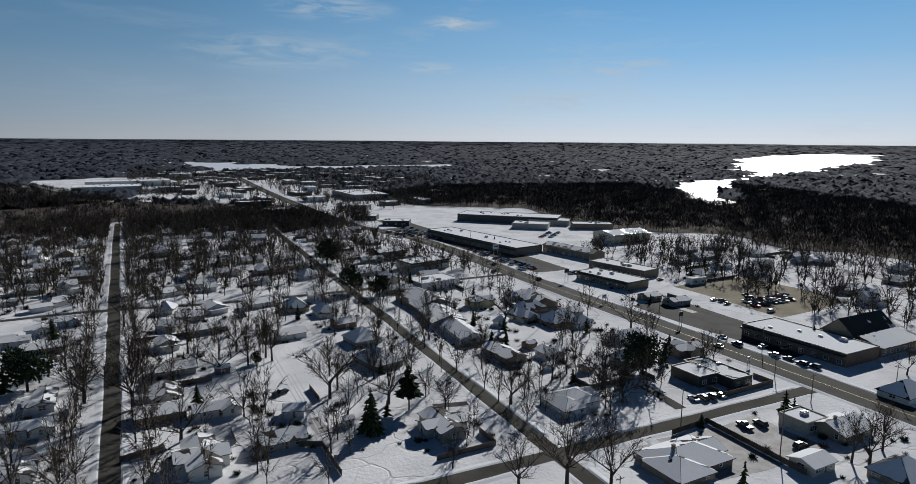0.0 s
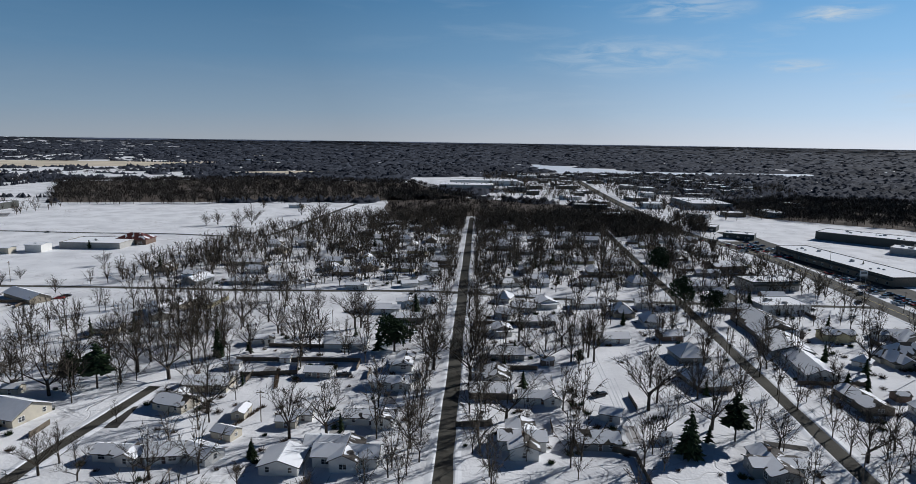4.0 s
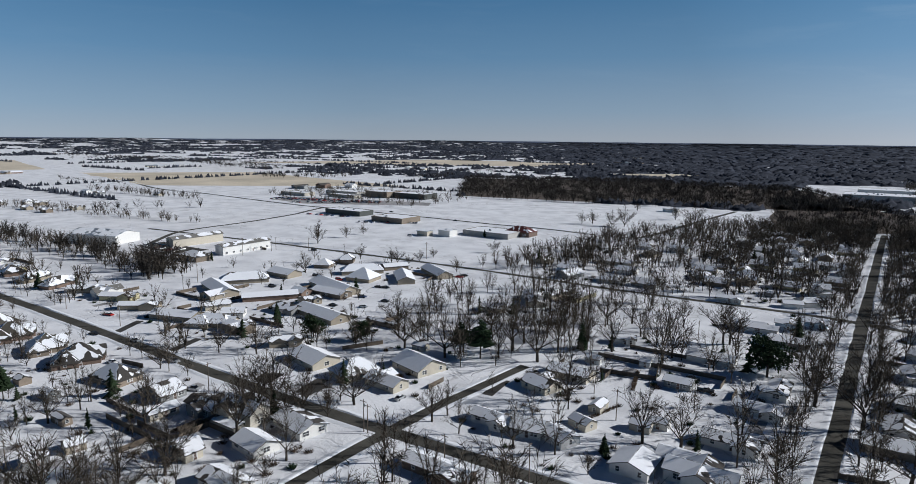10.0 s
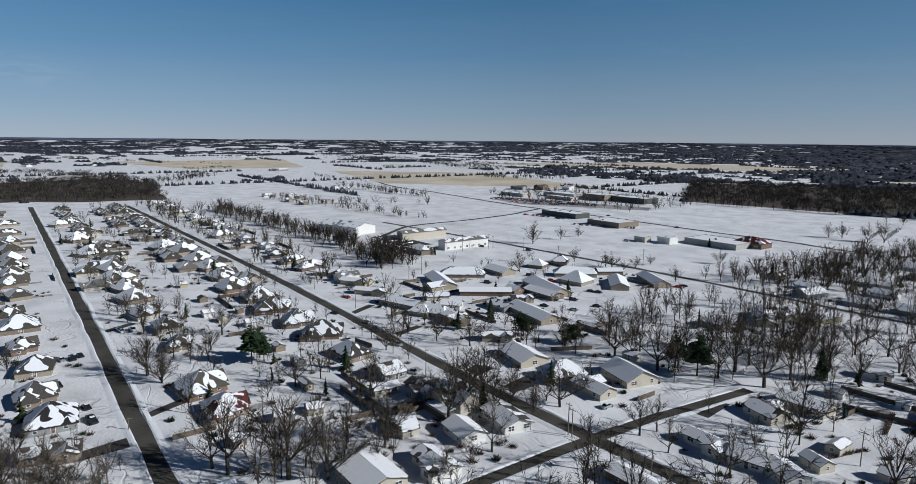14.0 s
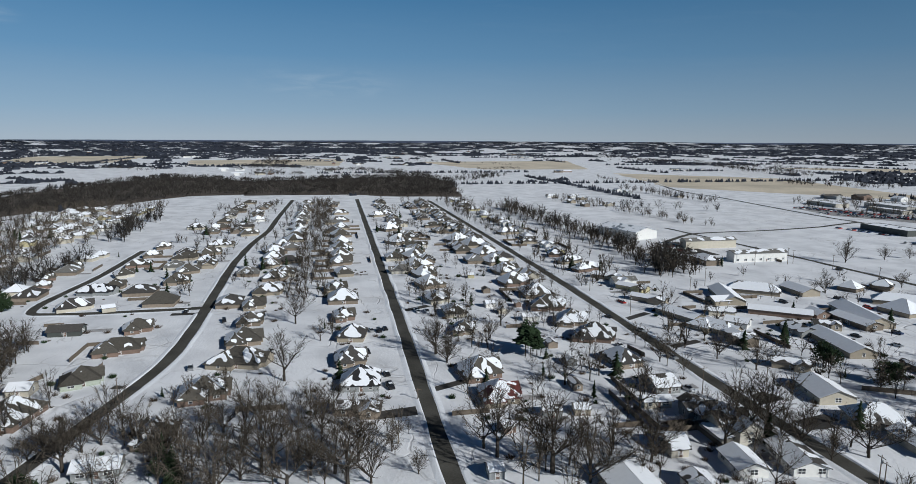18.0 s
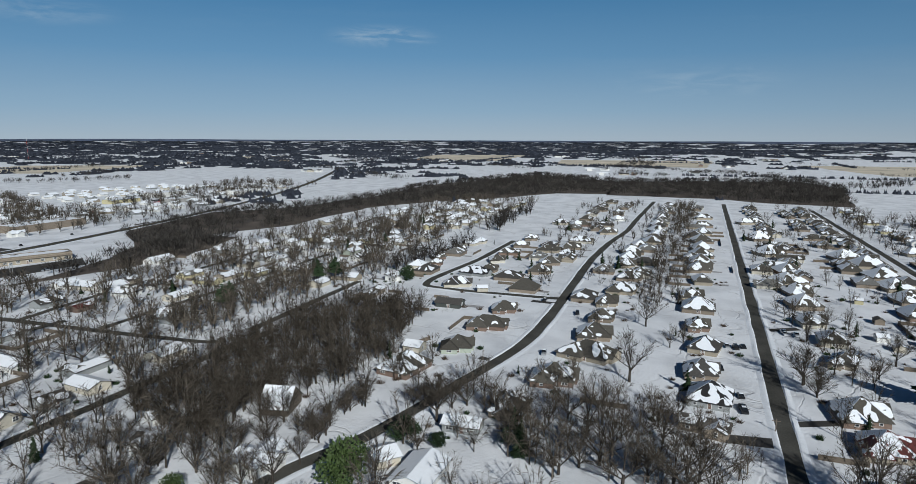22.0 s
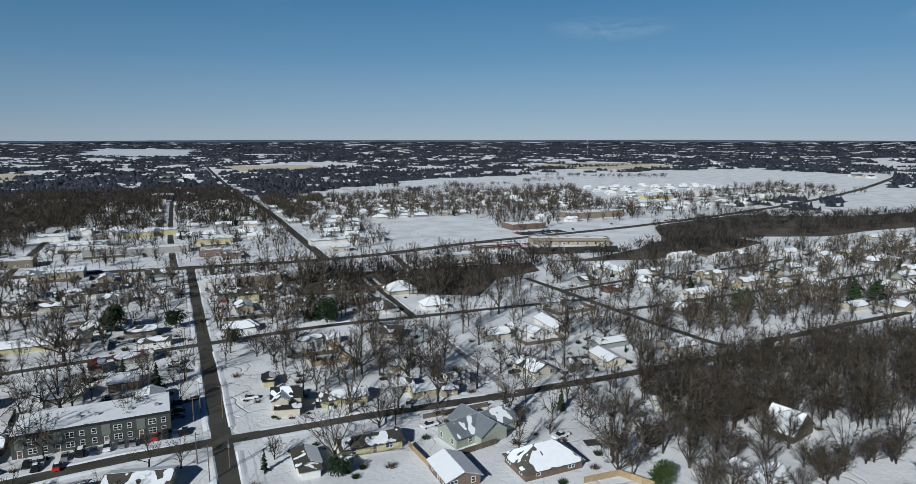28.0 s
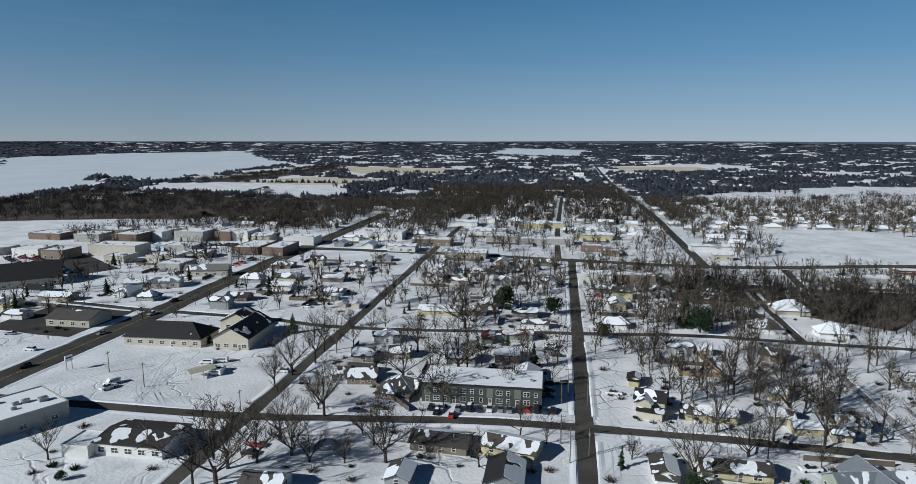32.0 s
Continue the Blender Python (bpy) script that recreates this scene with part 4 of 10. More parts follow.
road("street_v", [(-103, -277), (-105, -330), (-108, -370)], 4.0, M["street"], STREET, 0.0455)
road("street_j", [(-115, 80), (-115, 119), (-113, 160), (-108, 205)], 4.6, M["street"], STREET, 0.031)
road("street_k", [(-330, -62), (-330, -130), (-345, -146), (-420, -140), (-510, -139)], 5.2, M["street"], STREET, 0.046)
road("street_l", [(-98, -441), (-101, -600), (-104, -744), (-100, -1000), (-97, -1341), (-110, -2200)], 7.5, M["road"], "grey country road running out of town", 0.047)
road("street_m", [(0, -447), (1, -620), (-3, -936)], 5.0, M["street"], STREET, 0.048)
road("street_n", [(95, -640), (1, -622), (-101, -616)], 5.0, M["slush"], "snow-packed side street", 0.05)
road("street_p", [(-153, 824), (-166, 680), (-175, 560), (-195, 538), (-270, 543), (-330, 541), (-512, 546), (-623, 543), (-833, 566), (-988, 576), (-1300, 680)], 6.0, M["street"], STREET, 0.049)
road("street_q", [(-470, 262), (-500, 296), (-520, 324), (-526, 362), (-528, 402), (-540, 469), (-552, 501), (-566, 540)], 5.0, M["street"], STREET, 0.052, False)
road("street_r", [(-196, -330), (-199, -256), (-203, -196), (-207, -182)], 4.6, M["street"], STREET, 0.053)
road("street_t", [(-199, -293), (-232, -298), (-280, -303), (-330, -300), (-395, -308), (-460, -318), (-548, -311), (-646, -325), (-733, -325)], 4.6, M["street"], STREET, 0.055)
road("street_u", [(-225, -182), (-263, -183), (-329, -185)], 5.0, M["street"], STREET, 0.0545)
road("street_s", [(-202, -246), (-276, -247), (-400, -250)], 4.6, M["street"], STREET, 0.054)

# banks stop short of every crossing
for no, (line, nrm, width, seed) in enumerate(BANKS):
    others = np.array([(c[0], c[1], w2 / 2) for l2, w2 in ROADS if l2 is not line for c in l2])
    pts = np.array(line)
    near = np.array([(np.hypot(others[:, 0] - x, others[:, 1] - y) < others[:, 2] + 4.2).any() for x, y in line])
    for s in (-1, 1):
        bank = Geo()
        for i, ((x, y), (nx, ny)) in enumerate(zip(line, nrm)):
            hh = 0.14 + 0.2 * max(0.0, float(lattice(np.float64(i * 0.61), np.float64(s * 9.0), seed + 2)) + 0.3)
            zt = float(terrain(x, y))
            wv = 0.3 * float(lattice(np.float64(i * 0.43), np.float64(s * 3.0), seed + 6))
            for off, hz in ((-0.25, 0.034), (0.25, hh), (0.9, hh * 0.8), (1.9, 0.006)):
                o = (width / 2 + off + wv) * s
                bank.v.append((x + nx * o, y + ny * o, zt + hz))
            if i and not near[i] and not near[i - 1]:
                k = 4 * i
                for j in range(3):
                    q = (k - 4 + j, k - 3 + j, k + 1 + j, k + j)
                    bank.f.append(q if s < 0 else q[::-1])
                    bank.m.append(0)
        if bank.f:
            tagged(new("snow_bank", bank.data("snow_bank", M["bank"])), "low ridge of ploughed snow along a street", "snow bank", kind="structure")

# parking lots and other bare ground
for pts, m, lab in (
    ([(232, 150), (260, 150), (262, 240), (232, 240)], "lot", "wet asphalt parking lot in front of shops"),
    ([(282, 190), (345, 195), (350, 262), (285, 262)], "sand", "gravelly parking lot with thin snow"),
    ([(130, 100), (172, 98), (172, 122), (132, 124)], "slush", "icy parking lot beside a house"),
    ([(236, 330), (262, 330), (262, 620), (236, 620)], "lot", "asphalt parking lot along a shopping strip"),
    ([(255, 300), (300, 300), (300, 325), (255, 325)], "lot", "asphalt forecourt"),
    ([(-720, 612), (-500, 672), (-480, 640), (-620, 560), (-700, 570)], "slush", "far parking lot in packed snow"),
    ([(60, 1040), (100, 1040), (100, 1150), (20, 1140)], "lot", "far factory parking lot"),
    ([(208, 500), (236, 500), (236, 560), (206, 560)], "lot", "asphalt parking lot beside the main road"),
    ([(300, -345), (420, -420), (400, -450), (285, -372)], "lot", "asphalt parking lot behind shops"),
    ([(-248, -428), (-323, -403), (-308, -380), (-238, -398)], "lot", "asphalt parking lot in front of a store"),
    ([(-280, -500), (-330, -500), (-330, -480), (-282, -482)], "lot", "asphalt forecourt beside the highway"),
    ([(-420, 262), (-480, 262), (-480, 285), (-420, 285)], "lot", "dark parking lot beside flats"),
    ([(208, -235), (255, -240), (255, -290), (208, -285)], "lot", "dark asphalt parking lot"),
):
    sheet("parking_lot", pts, M[m], 0.02, lab, "parking lot", 12)

# ---- trees ----
def bare_tree(seed, height=13.0, spread=5.0, low=0.28, twigs=5, lean=0.0, forks=3, fine=True):
    """Trunk and limbs as one mesh, branches and twigs as another."""
    rnd = random.Random(seed)
    wood, crown = Geo(), Geo()

    def wob(v, s):
        return v + Vector((rnd.uniform(-s, s), rnd.uniform(-s, s), rnd.uniform(-s, s) * 0.5))

    base, top = Vector((0, 0, -0.2)), Vector((lean, rnd.uniform(-0.3, 0.3), height * low))
    r = height * (0.0185 if fine else 0.0155)
    wood.rod(base, top, r * 1.25, r, 6 if fine else 4)
    tips = []
    n = rnd.randint(6, 9)
    for i in range(n):
        a = 2 * math.pi * (i + rnd.uniform(-0.3, 0.3)) / n
        out = spread * rnd.uniform(0.45, 1.0) * (0.2 if i % 4 == 0 else 1)
        rise = rnd.uniform(0.5, 1.0)
        start = top + Vector((0, 0, -height * rnd.uniform(0, 0.08) + height * 0.12 * (i % 4 == 0)))
        mid = start + Vector((math.cos(a) * out * 0.45, math.sin(a) * out * 0.45, height * 0.26 * rise))
        a += rnd.uniform(-0.4, 0.4)
        end = mid + Vector((math.cos(a) * out * 0.5, math.sin(a) * out * 0.5, height * rnd.uniform(0.28, 0.36) * rise))
        wood.rod(start, mid, r * 0.52, r * 0.32, 4 if fine else 3)
        wood.rod(mid, end, r * 0.32, r * 0.08, 3)
        tips += [(start.lerp(mid, 0.55), mid - start, 0.8), (mid, end - mid, 1.0), (mid.lerp(end, 0.4), end - mid, 0.9), (mid.lerp(end, 0.8), end - mid, 0.75)]
    for p, d, s in tips:
        d = d.normalized()
        for j in range(forks):
            q = wob(d * 0.7 + Vector((0, 0, 0.25)), 0.85).normalized() * height * 0.2 * s * rnd.uniform(0.7, 1.2)
            e = p + q
            if fine:
                crown.rod(p, e, r * 0.16, r * 0.07, 3)
            else:
                crown.twig(p, e, r * 0.3)
            for k in range(twigs):
                o = p.lerp(e, rnd.uniform(0.25, 1.0))
                t = wob(q.normalized() * 0.8 + Vector((0, 0, 0.2)), 0.9).normalized() * height * rnd.uniform(0.07, 0.15) * s
                crown.twig(o, o + t, r * (0.17 if fine else 0.29))
                if not fine:
                    continue
                h = o + t * 0.5
                u = wob(t.normalized(), 0.9).normalized() * t.length * 0.7
                crown.twig(h, h + u, r * 0.12)
    top = height / max(p[2] for p in crown.v)
    for g in (wood, crown):
        g.v = [(x * top, y * top, z * top) for x, y, z in g.v]
    return wood, crown


def conifer(seed, height=12.0, spread=3.4, bare=0.08, droop=0.25, layers=16, full=14):
    """An evergreen: trunk and a crown of many short tapering sprays."""
    rnd = random.Random(seed)
    wood, crown = Geo(), Geo()
    wood.rod((0, 0, -0.2), (0, 0, height * 0.93), height * 0.02, 0.04, 6)
    for i in range(layers):
        t = i / (layers - 1)
        z = height * (bare + (0.97 - bare) * t)
        rr = spread * (1 - t) ** 0.8 * rnd.uniform(0.8, 1.15) + 0.15
        for j in range(int(full * (1 - 0.55 * t))):
            a = rnd.uniform(0, 6.283)
            for s0, s1 in ((0.15, 0.62), (0.5, 1.0)):
                o = Vector((math.cos(a) * rr * s0, math.sin(a) * rr * s0, z - droop * rr * s0 + rnd.uniform(-0.2, 0.2)))
                a2 = a + rnd.uniform(-0.35, 0.35)
                e = Vector((math.cos(a2) * rr * s1, math.sin(a2) * rr * s1, z - droop * rr * s1 + rnd.uniform(-0.35, 0.2)))
                crown.rod(o, e, rr * 0.16 + 0.1, 0, 4)
    return wood, crown


def leafy(seed, height=11.0, spread=6.0, n=1400):
    """A broad evergreen with a rounded, uneven crown of many small leaf clumps."""
    rnd = random.Random(seed)
    wood, crown = Geo(), Geo()
    wood.rod((0, 0, -0.2), (0, 0, height * 0.6), height * 0.03, height * 0.015, 6)
    lobes = [(rnd.uniform(-0.5, 0.5) * spread, rnd.uniform(-0.5, 0.5) * spread, height * rnd.uniform(0.3, 0.72), spread * rnd.uniform(0.4, 0.62)) for _ in range(11)]
    for lx, ly, lz, lr in lobes:
        wood.rod((0, 0, height * 0.25), (lx, ly, lz), height * 0.012, 0.04, 4)
    for i in range(n):
        lx, ly, lz, lr = rnd.choice(lobes)
        d = Vector((rnd.gauss(0, 1), rnd.gauss(0, 1), rnd.gauss(0, 1))).normalized()
        o = Vector((lx, ly, lz)) + d * lr * rnd.uniform(0.55, 1.0)
        o.z = max(o.z, height * 0.08)
        e = o + (d + Vector((rnd.uniform(-0.6, 0.6), rnd.uniform(-0.6, 0.6), rnd.uniform(-0.2, 0.6)))).normalized() * rnd.uniform(0.4, 0.8)
        crown.rod(o, e, rnd.uniform(0.22, 0.42), 0, 3)
    return wood, crown


def tree_kind(name, made, bark, leaf, label, category="tree"):
    """Meshes of one kind of tree, to be set out many times."""
    return name, made[0].data("trunk", bark), made[1].data("crown", leaf), label, category


BARE = [tree_kind("bare_tree", bare_tree(11 + i, 13.0, sp, lo, tw), M["bark"], M["twig"], lab) for i, (sp, lo, tw, lab) in enumerate((
    (7.2, 0.22, 5, "tall leafless tree with a wide spreading crown on snow"), (5.8, 0.26, 5, "tall leafless tree with an upright crown on snow"),
    (8.0, 0.19, 5, "old leafless tree with heavy spreading limbs"), (4.8, 0.30, 5, "slim leafless tree with rising branches"),
    (6.6, 0.22, 5, "leafless grey-brown tree in the snow"), (6.6, 0.12, 6, "low-forking leafless tree with dense twigs")))]
EVER = [tree_kind("evergreen_tree", conifer(31), M["bark"], M["ever"], "dark green conical evergreen tree"),
        tree_kind("evergreen_tree", conifer(32, 12, 2.6, 0.03, 0.1, 16, 16), M["bark"], M["ever"], "narrow dark evergreen tree"),
        tree_kind("pine_tree", conifer(33, 12, 4.2, 0.35, -0.1, 11, 16), M["bark"], M["ever"], "tall pine with a bare lower trunk")]
HOLLY = [tree_kind("broadleaf_evergreen_tree", leafy(41), M["bark"], M["holly"], "broad rounded evergreen tree with green leaves"),
         tree_kind("broadleaf_evergreen_tree", leafy(42), M["bark"], M["ever"], "broad dark rounded evergreen tree")]
tree_no = 0


def tree(kind, x, y, scale=1.0, group="", label=""):
    """One tree; scale multiplies its height of about 13 m."""
    global tree_no
    tree_no += 1
    name, trunk, crown, lab, cat = kind
    rnd = random.Random(tree_no)
    scale *= 1.22 if name == "bare_tree" else 1.0
    ob = root(name, x, y, float(terrain(x, y)), rnd.uniform(0, 360), label or lab, cat, group or ("bare trees of the yards" if name == "bare_tree" else "evergreens of the yards"))
    ob.scale = (scale * rnd.uniform(0.9, 1.1), scale * rnd.uniform(0.9, 1.1), scale)
    part("trunk", trunk, None, ob)
    part("crown", crown, None, ob)
    return ob


def triangles(g):
    tri = []
    for q in g.f:
        tri.append(q[:3])
        if len(q) == 4:
            tri.append((q[0], q[2], q[3]))
    return np.array(g.v), np.array(tri)


def crowned(seed, limbs, twigs, width, height=12.0, spread=5.0, low=0.25, solid=False, stray=0.9):
    """A leafless tree: stem, rising limbs and a rounded crown of fine shoots, as plain arrays."""
    rnd = random.Random(seed)
    g = Geo()
    fork, heart = height * low, Vector((0, 0, height * (0.42 + 0.35 * low)))
    g.rod((0, 0, -0.3), (0, 0, fork), height * 0.017, height * 0.012, 4 if solid else 3)
    arms = []
    for i in range(limbs):
        a, up = 6.283 * (i + rnd.uniform(-0.3, 0.3)) / limbs, rnd.uniform(0.25, 1.35) if i % 3 else rnd.uniform(1.1, 1.5)
        q = rnd.uniform(0.72, 0.95)
        tip = heart + Vector((math.cos(a) * math.cos(up) * spread, math.sin(a) * math.cos(up) * spread, math.sin(up) * (height - heart.z))) * q
        start = Vector((0, 0, fork * rnd.uniform(0.8, 1.0)))
        mid = start.lerp(tip, 0.45) + Vector((rnd.uniform(-0.4, 0.4), rnd.uniform(-0.4, 0.4), -0.02 * height))
        if solid:
            g.rod(start, mid, height * 0.0075, height * 0.005, 3)
            g.rod(mid, tip, height * 0.005, height * 0.0012, 3)
        else:
            g.twig(start, mid + (tip - mid) * 0.3, width * 1.9)
            g.twig(mid, tip, width * 1.5)
        arms.append((start, mid, tip))
    for i in range(twigs):
        start, mid, tip = arms[i % limbs]
        k = rnd.random() ** 0.7
        p = start.lerp(mid, 0.4 + k * 1.2) if k < 0.5 else mid.lerp(tip, 2 * k - 1)
        d = (p - heart).normalized() * 0.8 + (tip - mid).normalized() * 0.3 + Vector((rnd.uniform(-1, 1), rnd.uniform(-1, 1), rnd.uniform(-0.8, 0.7))) * stray
        e = p + d.normalized() * height * rnd.uniform(0.10, 0.23)
        e.z = min(e.z, height * rnd.uniform(0.94, 1.0))
        g.twig(p, e, width * rnd.uniform(0.7, 1.2))
    return triangles(g)


def canopy_tree(seed, spikes=34, height=12.0, spread=4.2):
    """A woodland tree seen over its crown from far off."""
    rnd = random.Random(seed)
    g = Geo()
    g.twig((0, 0, -0.3), (0, 0, height * 0.8), 0.2)
    for i in range(spikes):
        a, q, t = rnd.uniform(0, 6.283), math.sqrt(rnd.random()), rnd.uniform(0.25, 0.62)
        o = Vector((math.cos(a) * spread * q * 0.6, math.sin(a) * spread * q * 0.6, height * t))
        e = Vector((math.cos(a) * spread * q * 1.05, math.sin(a) * spread * q * 1.05, height * min(1.0 - 0.25 * q * q, t + rnd.uniform(0.12, 0.4))))
        g.twig(o, e, rnd.uniform(0.10, 0.2))
    return triangles(g)


def simple_conifer(seed, height=10.0, spread=2.3):
    """A dark evergreen for the middle distance: tiers of drooping boughs."""
    rnd = random.Random(seed)
    g = Geo()
    g.rod((0, 0, -0.3), (0, 0, height * 0.9), 0.16, 0.05, 3)
    for i in range(46):
        t = (i + 1) / 47
        a, rr = rnd.uniform(0, 6.283), spread * (1 - t) ** 0.8 * rnd.uniform(0.7, 1.15) + 0.2
        z = height * (0.06 + 0.9 * t)
        g.rod((0, 0, z + 0.1 * rr), (math.cos(a) * rr, math.sin(a) * rr, z - 0.3 * rr), rr * 0.3 + 0.12, 0, 3)
    return triangles(g)


FIRS = [simple_conifer(95 + i, 10.0, 2.0 + 0.4 * i) for i in range(4)]
SIMPLE = [crowned(60 + i, 6, 92, 0.125, 12.0, sp, lo) for i, (sp, lo) in enumerate(((5.6, 0.2), (6.4, 0.16), (5.0, 0.26), (6.8, 0.18), (5.4, 0.14), (6.0, 0.24)))]
CANOPY = [canopy_tree(80 + i) for i in range(6)]


def clump(seed):
    """A clump of far-off woodland: a few broad-based uneven spires."""
    rnd = random.Random(seed)
    g = Geo()
    g.v += [(1.2 * math.cos(i * 1.047), 1.2 * math.sin(i * 1.047), -0.06) for i in range(6)] + [(0, 0, 0.3)]
    g.f += [(i, (i + 1) % 6, 6) for i in range(6)]
    for i in range(4):
        a, q = rnd.uniform(0, 6.283), math.sqrt(rnd.random())
        x, y = math.cos(a) * q, math.sin(a) * q
        g.rod((x, y, -0.05), (x + rnd.uniform(-0.3, 0.3), y + rnd.uniform(-0.3, 0.3), rnd.uniform(0.6, 1.0)), rnd.uniform(0.4, 0.7), 0, 3)
    return np.array(g.v), np.array(g.f)


CLUMP = [clump(90 + i) for i in range(6)]


def scatter(name, templates, xs, ys, sxy, sz, material, label, category="woods", kind="stuff"):
    """Many trees joined into one mesh."""
    rs = np.random.RandomState(len(xs) + 7)
    pick = rs.randint(0, len(templates), len(xs))
    vs, fs, off = [], [], 0
    for k, (v, f) in enumerate(templates):
        i = np.where(pick == k)[0]
        if not len(i):
            continue
        a = rs.uniform(0, 6.283, len(i))[:, None]
        c, s = np.cos(a), np.sin(a)
        q = np.empty((len(i), len(v), 3), np.float32)
        q[:, :, 0] = (v[:, 0] * c - v[:, 1] * s) * sxy[i][:, None] + xs[i][:, None]
        q[:, :, 1] = (v[:, 0] * s + v[:, 1] * c) * sxy[i][:, None] + ys[i][:, None]
        q[:, :, 2] = v[:, 2] * sz[i][:, None] + terrain(xs[i], ys[i])[:, None]
        fs.append((f[None] + (np.arange(len(i)) * len(v))[:, None, None] + off).reshape(-1, 3))
        vs.append(q.reshape(-1, 3))
        off += len(i) * len(v)
    v, f = np.concatenate(vs), np.concatenate(fs).astype(np.int32)
    me = bpy.data.meshes.new(name)
    me.vertices.add(len(v))
    me.vertices.foreach_set("co", v.ravel())
    me.loops.add(f.size)
    me.loops.foreach_set("vertex_index", f.ravel())
    me.polygons.add(len(f))
    me.polygons.foreach_set("loop_start", np.arange(0, f.size, 3, dtype=np.int32))
    me.materials.append(material)
    me.update(calc_edges=True)
    return tagged(new(name, me), label, category, kind=kind)


def off_roads(x, y, margin=2.0):
    ok = np.ones(len(x), bool)
    for line, width in ROADS:
        for px, py in line:
            ok &= (x - px) ** 2 + (y - py) ** 2 > (width / 2 + margin + 1.0) ** 2
    return ok


def wood(poly, spacing, seed, label, height=12.0, avoid=(), near=False):
    xs, ys = [p[0] for p in poly], [p[1] for p in poly]
    rs = np.random.RandomState(seed)
    n = int((max(xs) - min(xs)) * (max(ys) - min(ys)) / spacing ** 2)
    x, y = rs.uniform(min(xs), max(xs), n), rs.uniform(min(ys), max(ys), n)
    ok = inside(poly, x + 6 * lattice(x / 15, y / 15, seed), y + 6 * lattice(x / 15, y / 15, seed + 1))
    for q in avoid:
        ok &= ~inside(q, x, y)
    x, y = x[ok], y[ok]
    ok = off_roads(x, y)
    x, y = x[ok], y[ok]
    s = rs.uniform(0.7, 1.15, len(x)) * height / 12
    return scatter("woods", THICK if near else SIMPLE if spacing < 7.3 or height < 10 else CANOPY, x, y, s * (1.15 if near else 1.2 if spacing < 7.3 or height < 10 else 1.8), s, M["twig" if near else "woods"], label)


MIDDLE = [crowned(71 + i, 7, 170, 0.085, 13.0, sp, lo, True) for i, (sp, lo) in enumerate(((6.8, 0.2), (6.0, 0.24), (7.4, 0.18), (6.4, 0.15)))]
THICK = [crowned(75 + i, 8, 250, 0.075, 14.0, sp, lo, True) for i, (sp, lo) in enumerate(((7.2, 0.2), (6.2, 0.25), (7.8, 0.18), (6.6, 0.22)))]
WOODS = [
    ([(333, 740), (445, 651), (405, 490), (444, 428), (492, 389), (466, 313), (498, 286), (505, 230), (620, 180), (900, 420), (1039, 824), (788, 599), (690, 581), (776, 704), (860, 900), (500, 1000), (330, 880)], 7.0),
    ([(-533, 782), (-372, 811), (-259, 854), (-153, 867), (-60, 900), (0, 960), (-120, 1250), (-420, 1300), (-755, 1141)], 8.0),
    ([(-935, 88), (-916, 190), (-1250, 240), (-1430, 197), (-1391, 60), (-1305, -142), (-978, -124), (-975, 30)], 8.0),
    ([(-372, -408), (-441, -396), (-515, -368), (-685, -373), (-779, -332), (-884, -251), (-978, -201), (-999, -121), (-1300, -142), (-1480, -347), (-1066, -453), (-838, -437), (-651, -464), (-583, -514), (-470, -513), (-420, -470)], 7.5),
    ([(-240, -368), (-300, -348), (-355, -340), (-441, -365), (-441, -396), (-372, -408), (-330, -385), (-290, -372)], 7.1),
    ([(-128, -166), (-134, -123), (-149, -127), (-168, -127), (-185, -108), (-230, -107), (-270, -117), (-291, -145), (-262, -171), (-235, -172), (-195, -172), (-160, -178)], 5.3),
    ([(-185, -76), (-207, -62), (-222, -35), (-200, -3), (-182, 16), (-150, 18), (-143, -10), (-152, -48)], 9.6),
    ([(640, -545), (452, -610), (402, -612), (415, -692), (340, -614), (249, -576), (255, -638), (321, -808), (393, -859), (460, -864), (543, -896), (669, -909), (760, -960), (740, -760)], 8.0),
    ([(-60, -345), (-105, -329), (-150, -302), (-178, -335), (-215, -345), (-225, -372), (-190, -380), (-140, -385), (-75, -400)], 6.4),
    ([(312, -794), (217, -745), (173, -798), (150, -700), (80, -720), (74, -1000), (110, -1040), (189, -875), (253, -872), (333, -869)], 9.5),
    ([(-92, 669), (54, 742), (126, 568), (180, 607), (183, 818), (0, 939), (-145, 1050)], 9.0),
    ([(750, -1137), (621, -1173), (619, -1389), (607, -1768), (720, -1992), (693, -1526), (732, -1232)], 8.5),
]
for i, (poly, sp) in enumerate(WOODS):
    if i not in (5, 6):
        # added dark sheet stands in for the shade of close crowns over snow
        sheet("woodland_floor", poly, M["litter"], 0.015, "leaf litter and thin snow under bare woods, darkened for shade of the crowns", "woodland floor", 20)
    wood(poly, sp if i == 6 else sp * 1.4 if sp > 7.3 else sp * 1.1 if sp > 6 else sp, 100 + i, "dense leafless winter woodland seen over its crowns", 9.0 if i == 6 else 12.0, near=i in (5, 6))


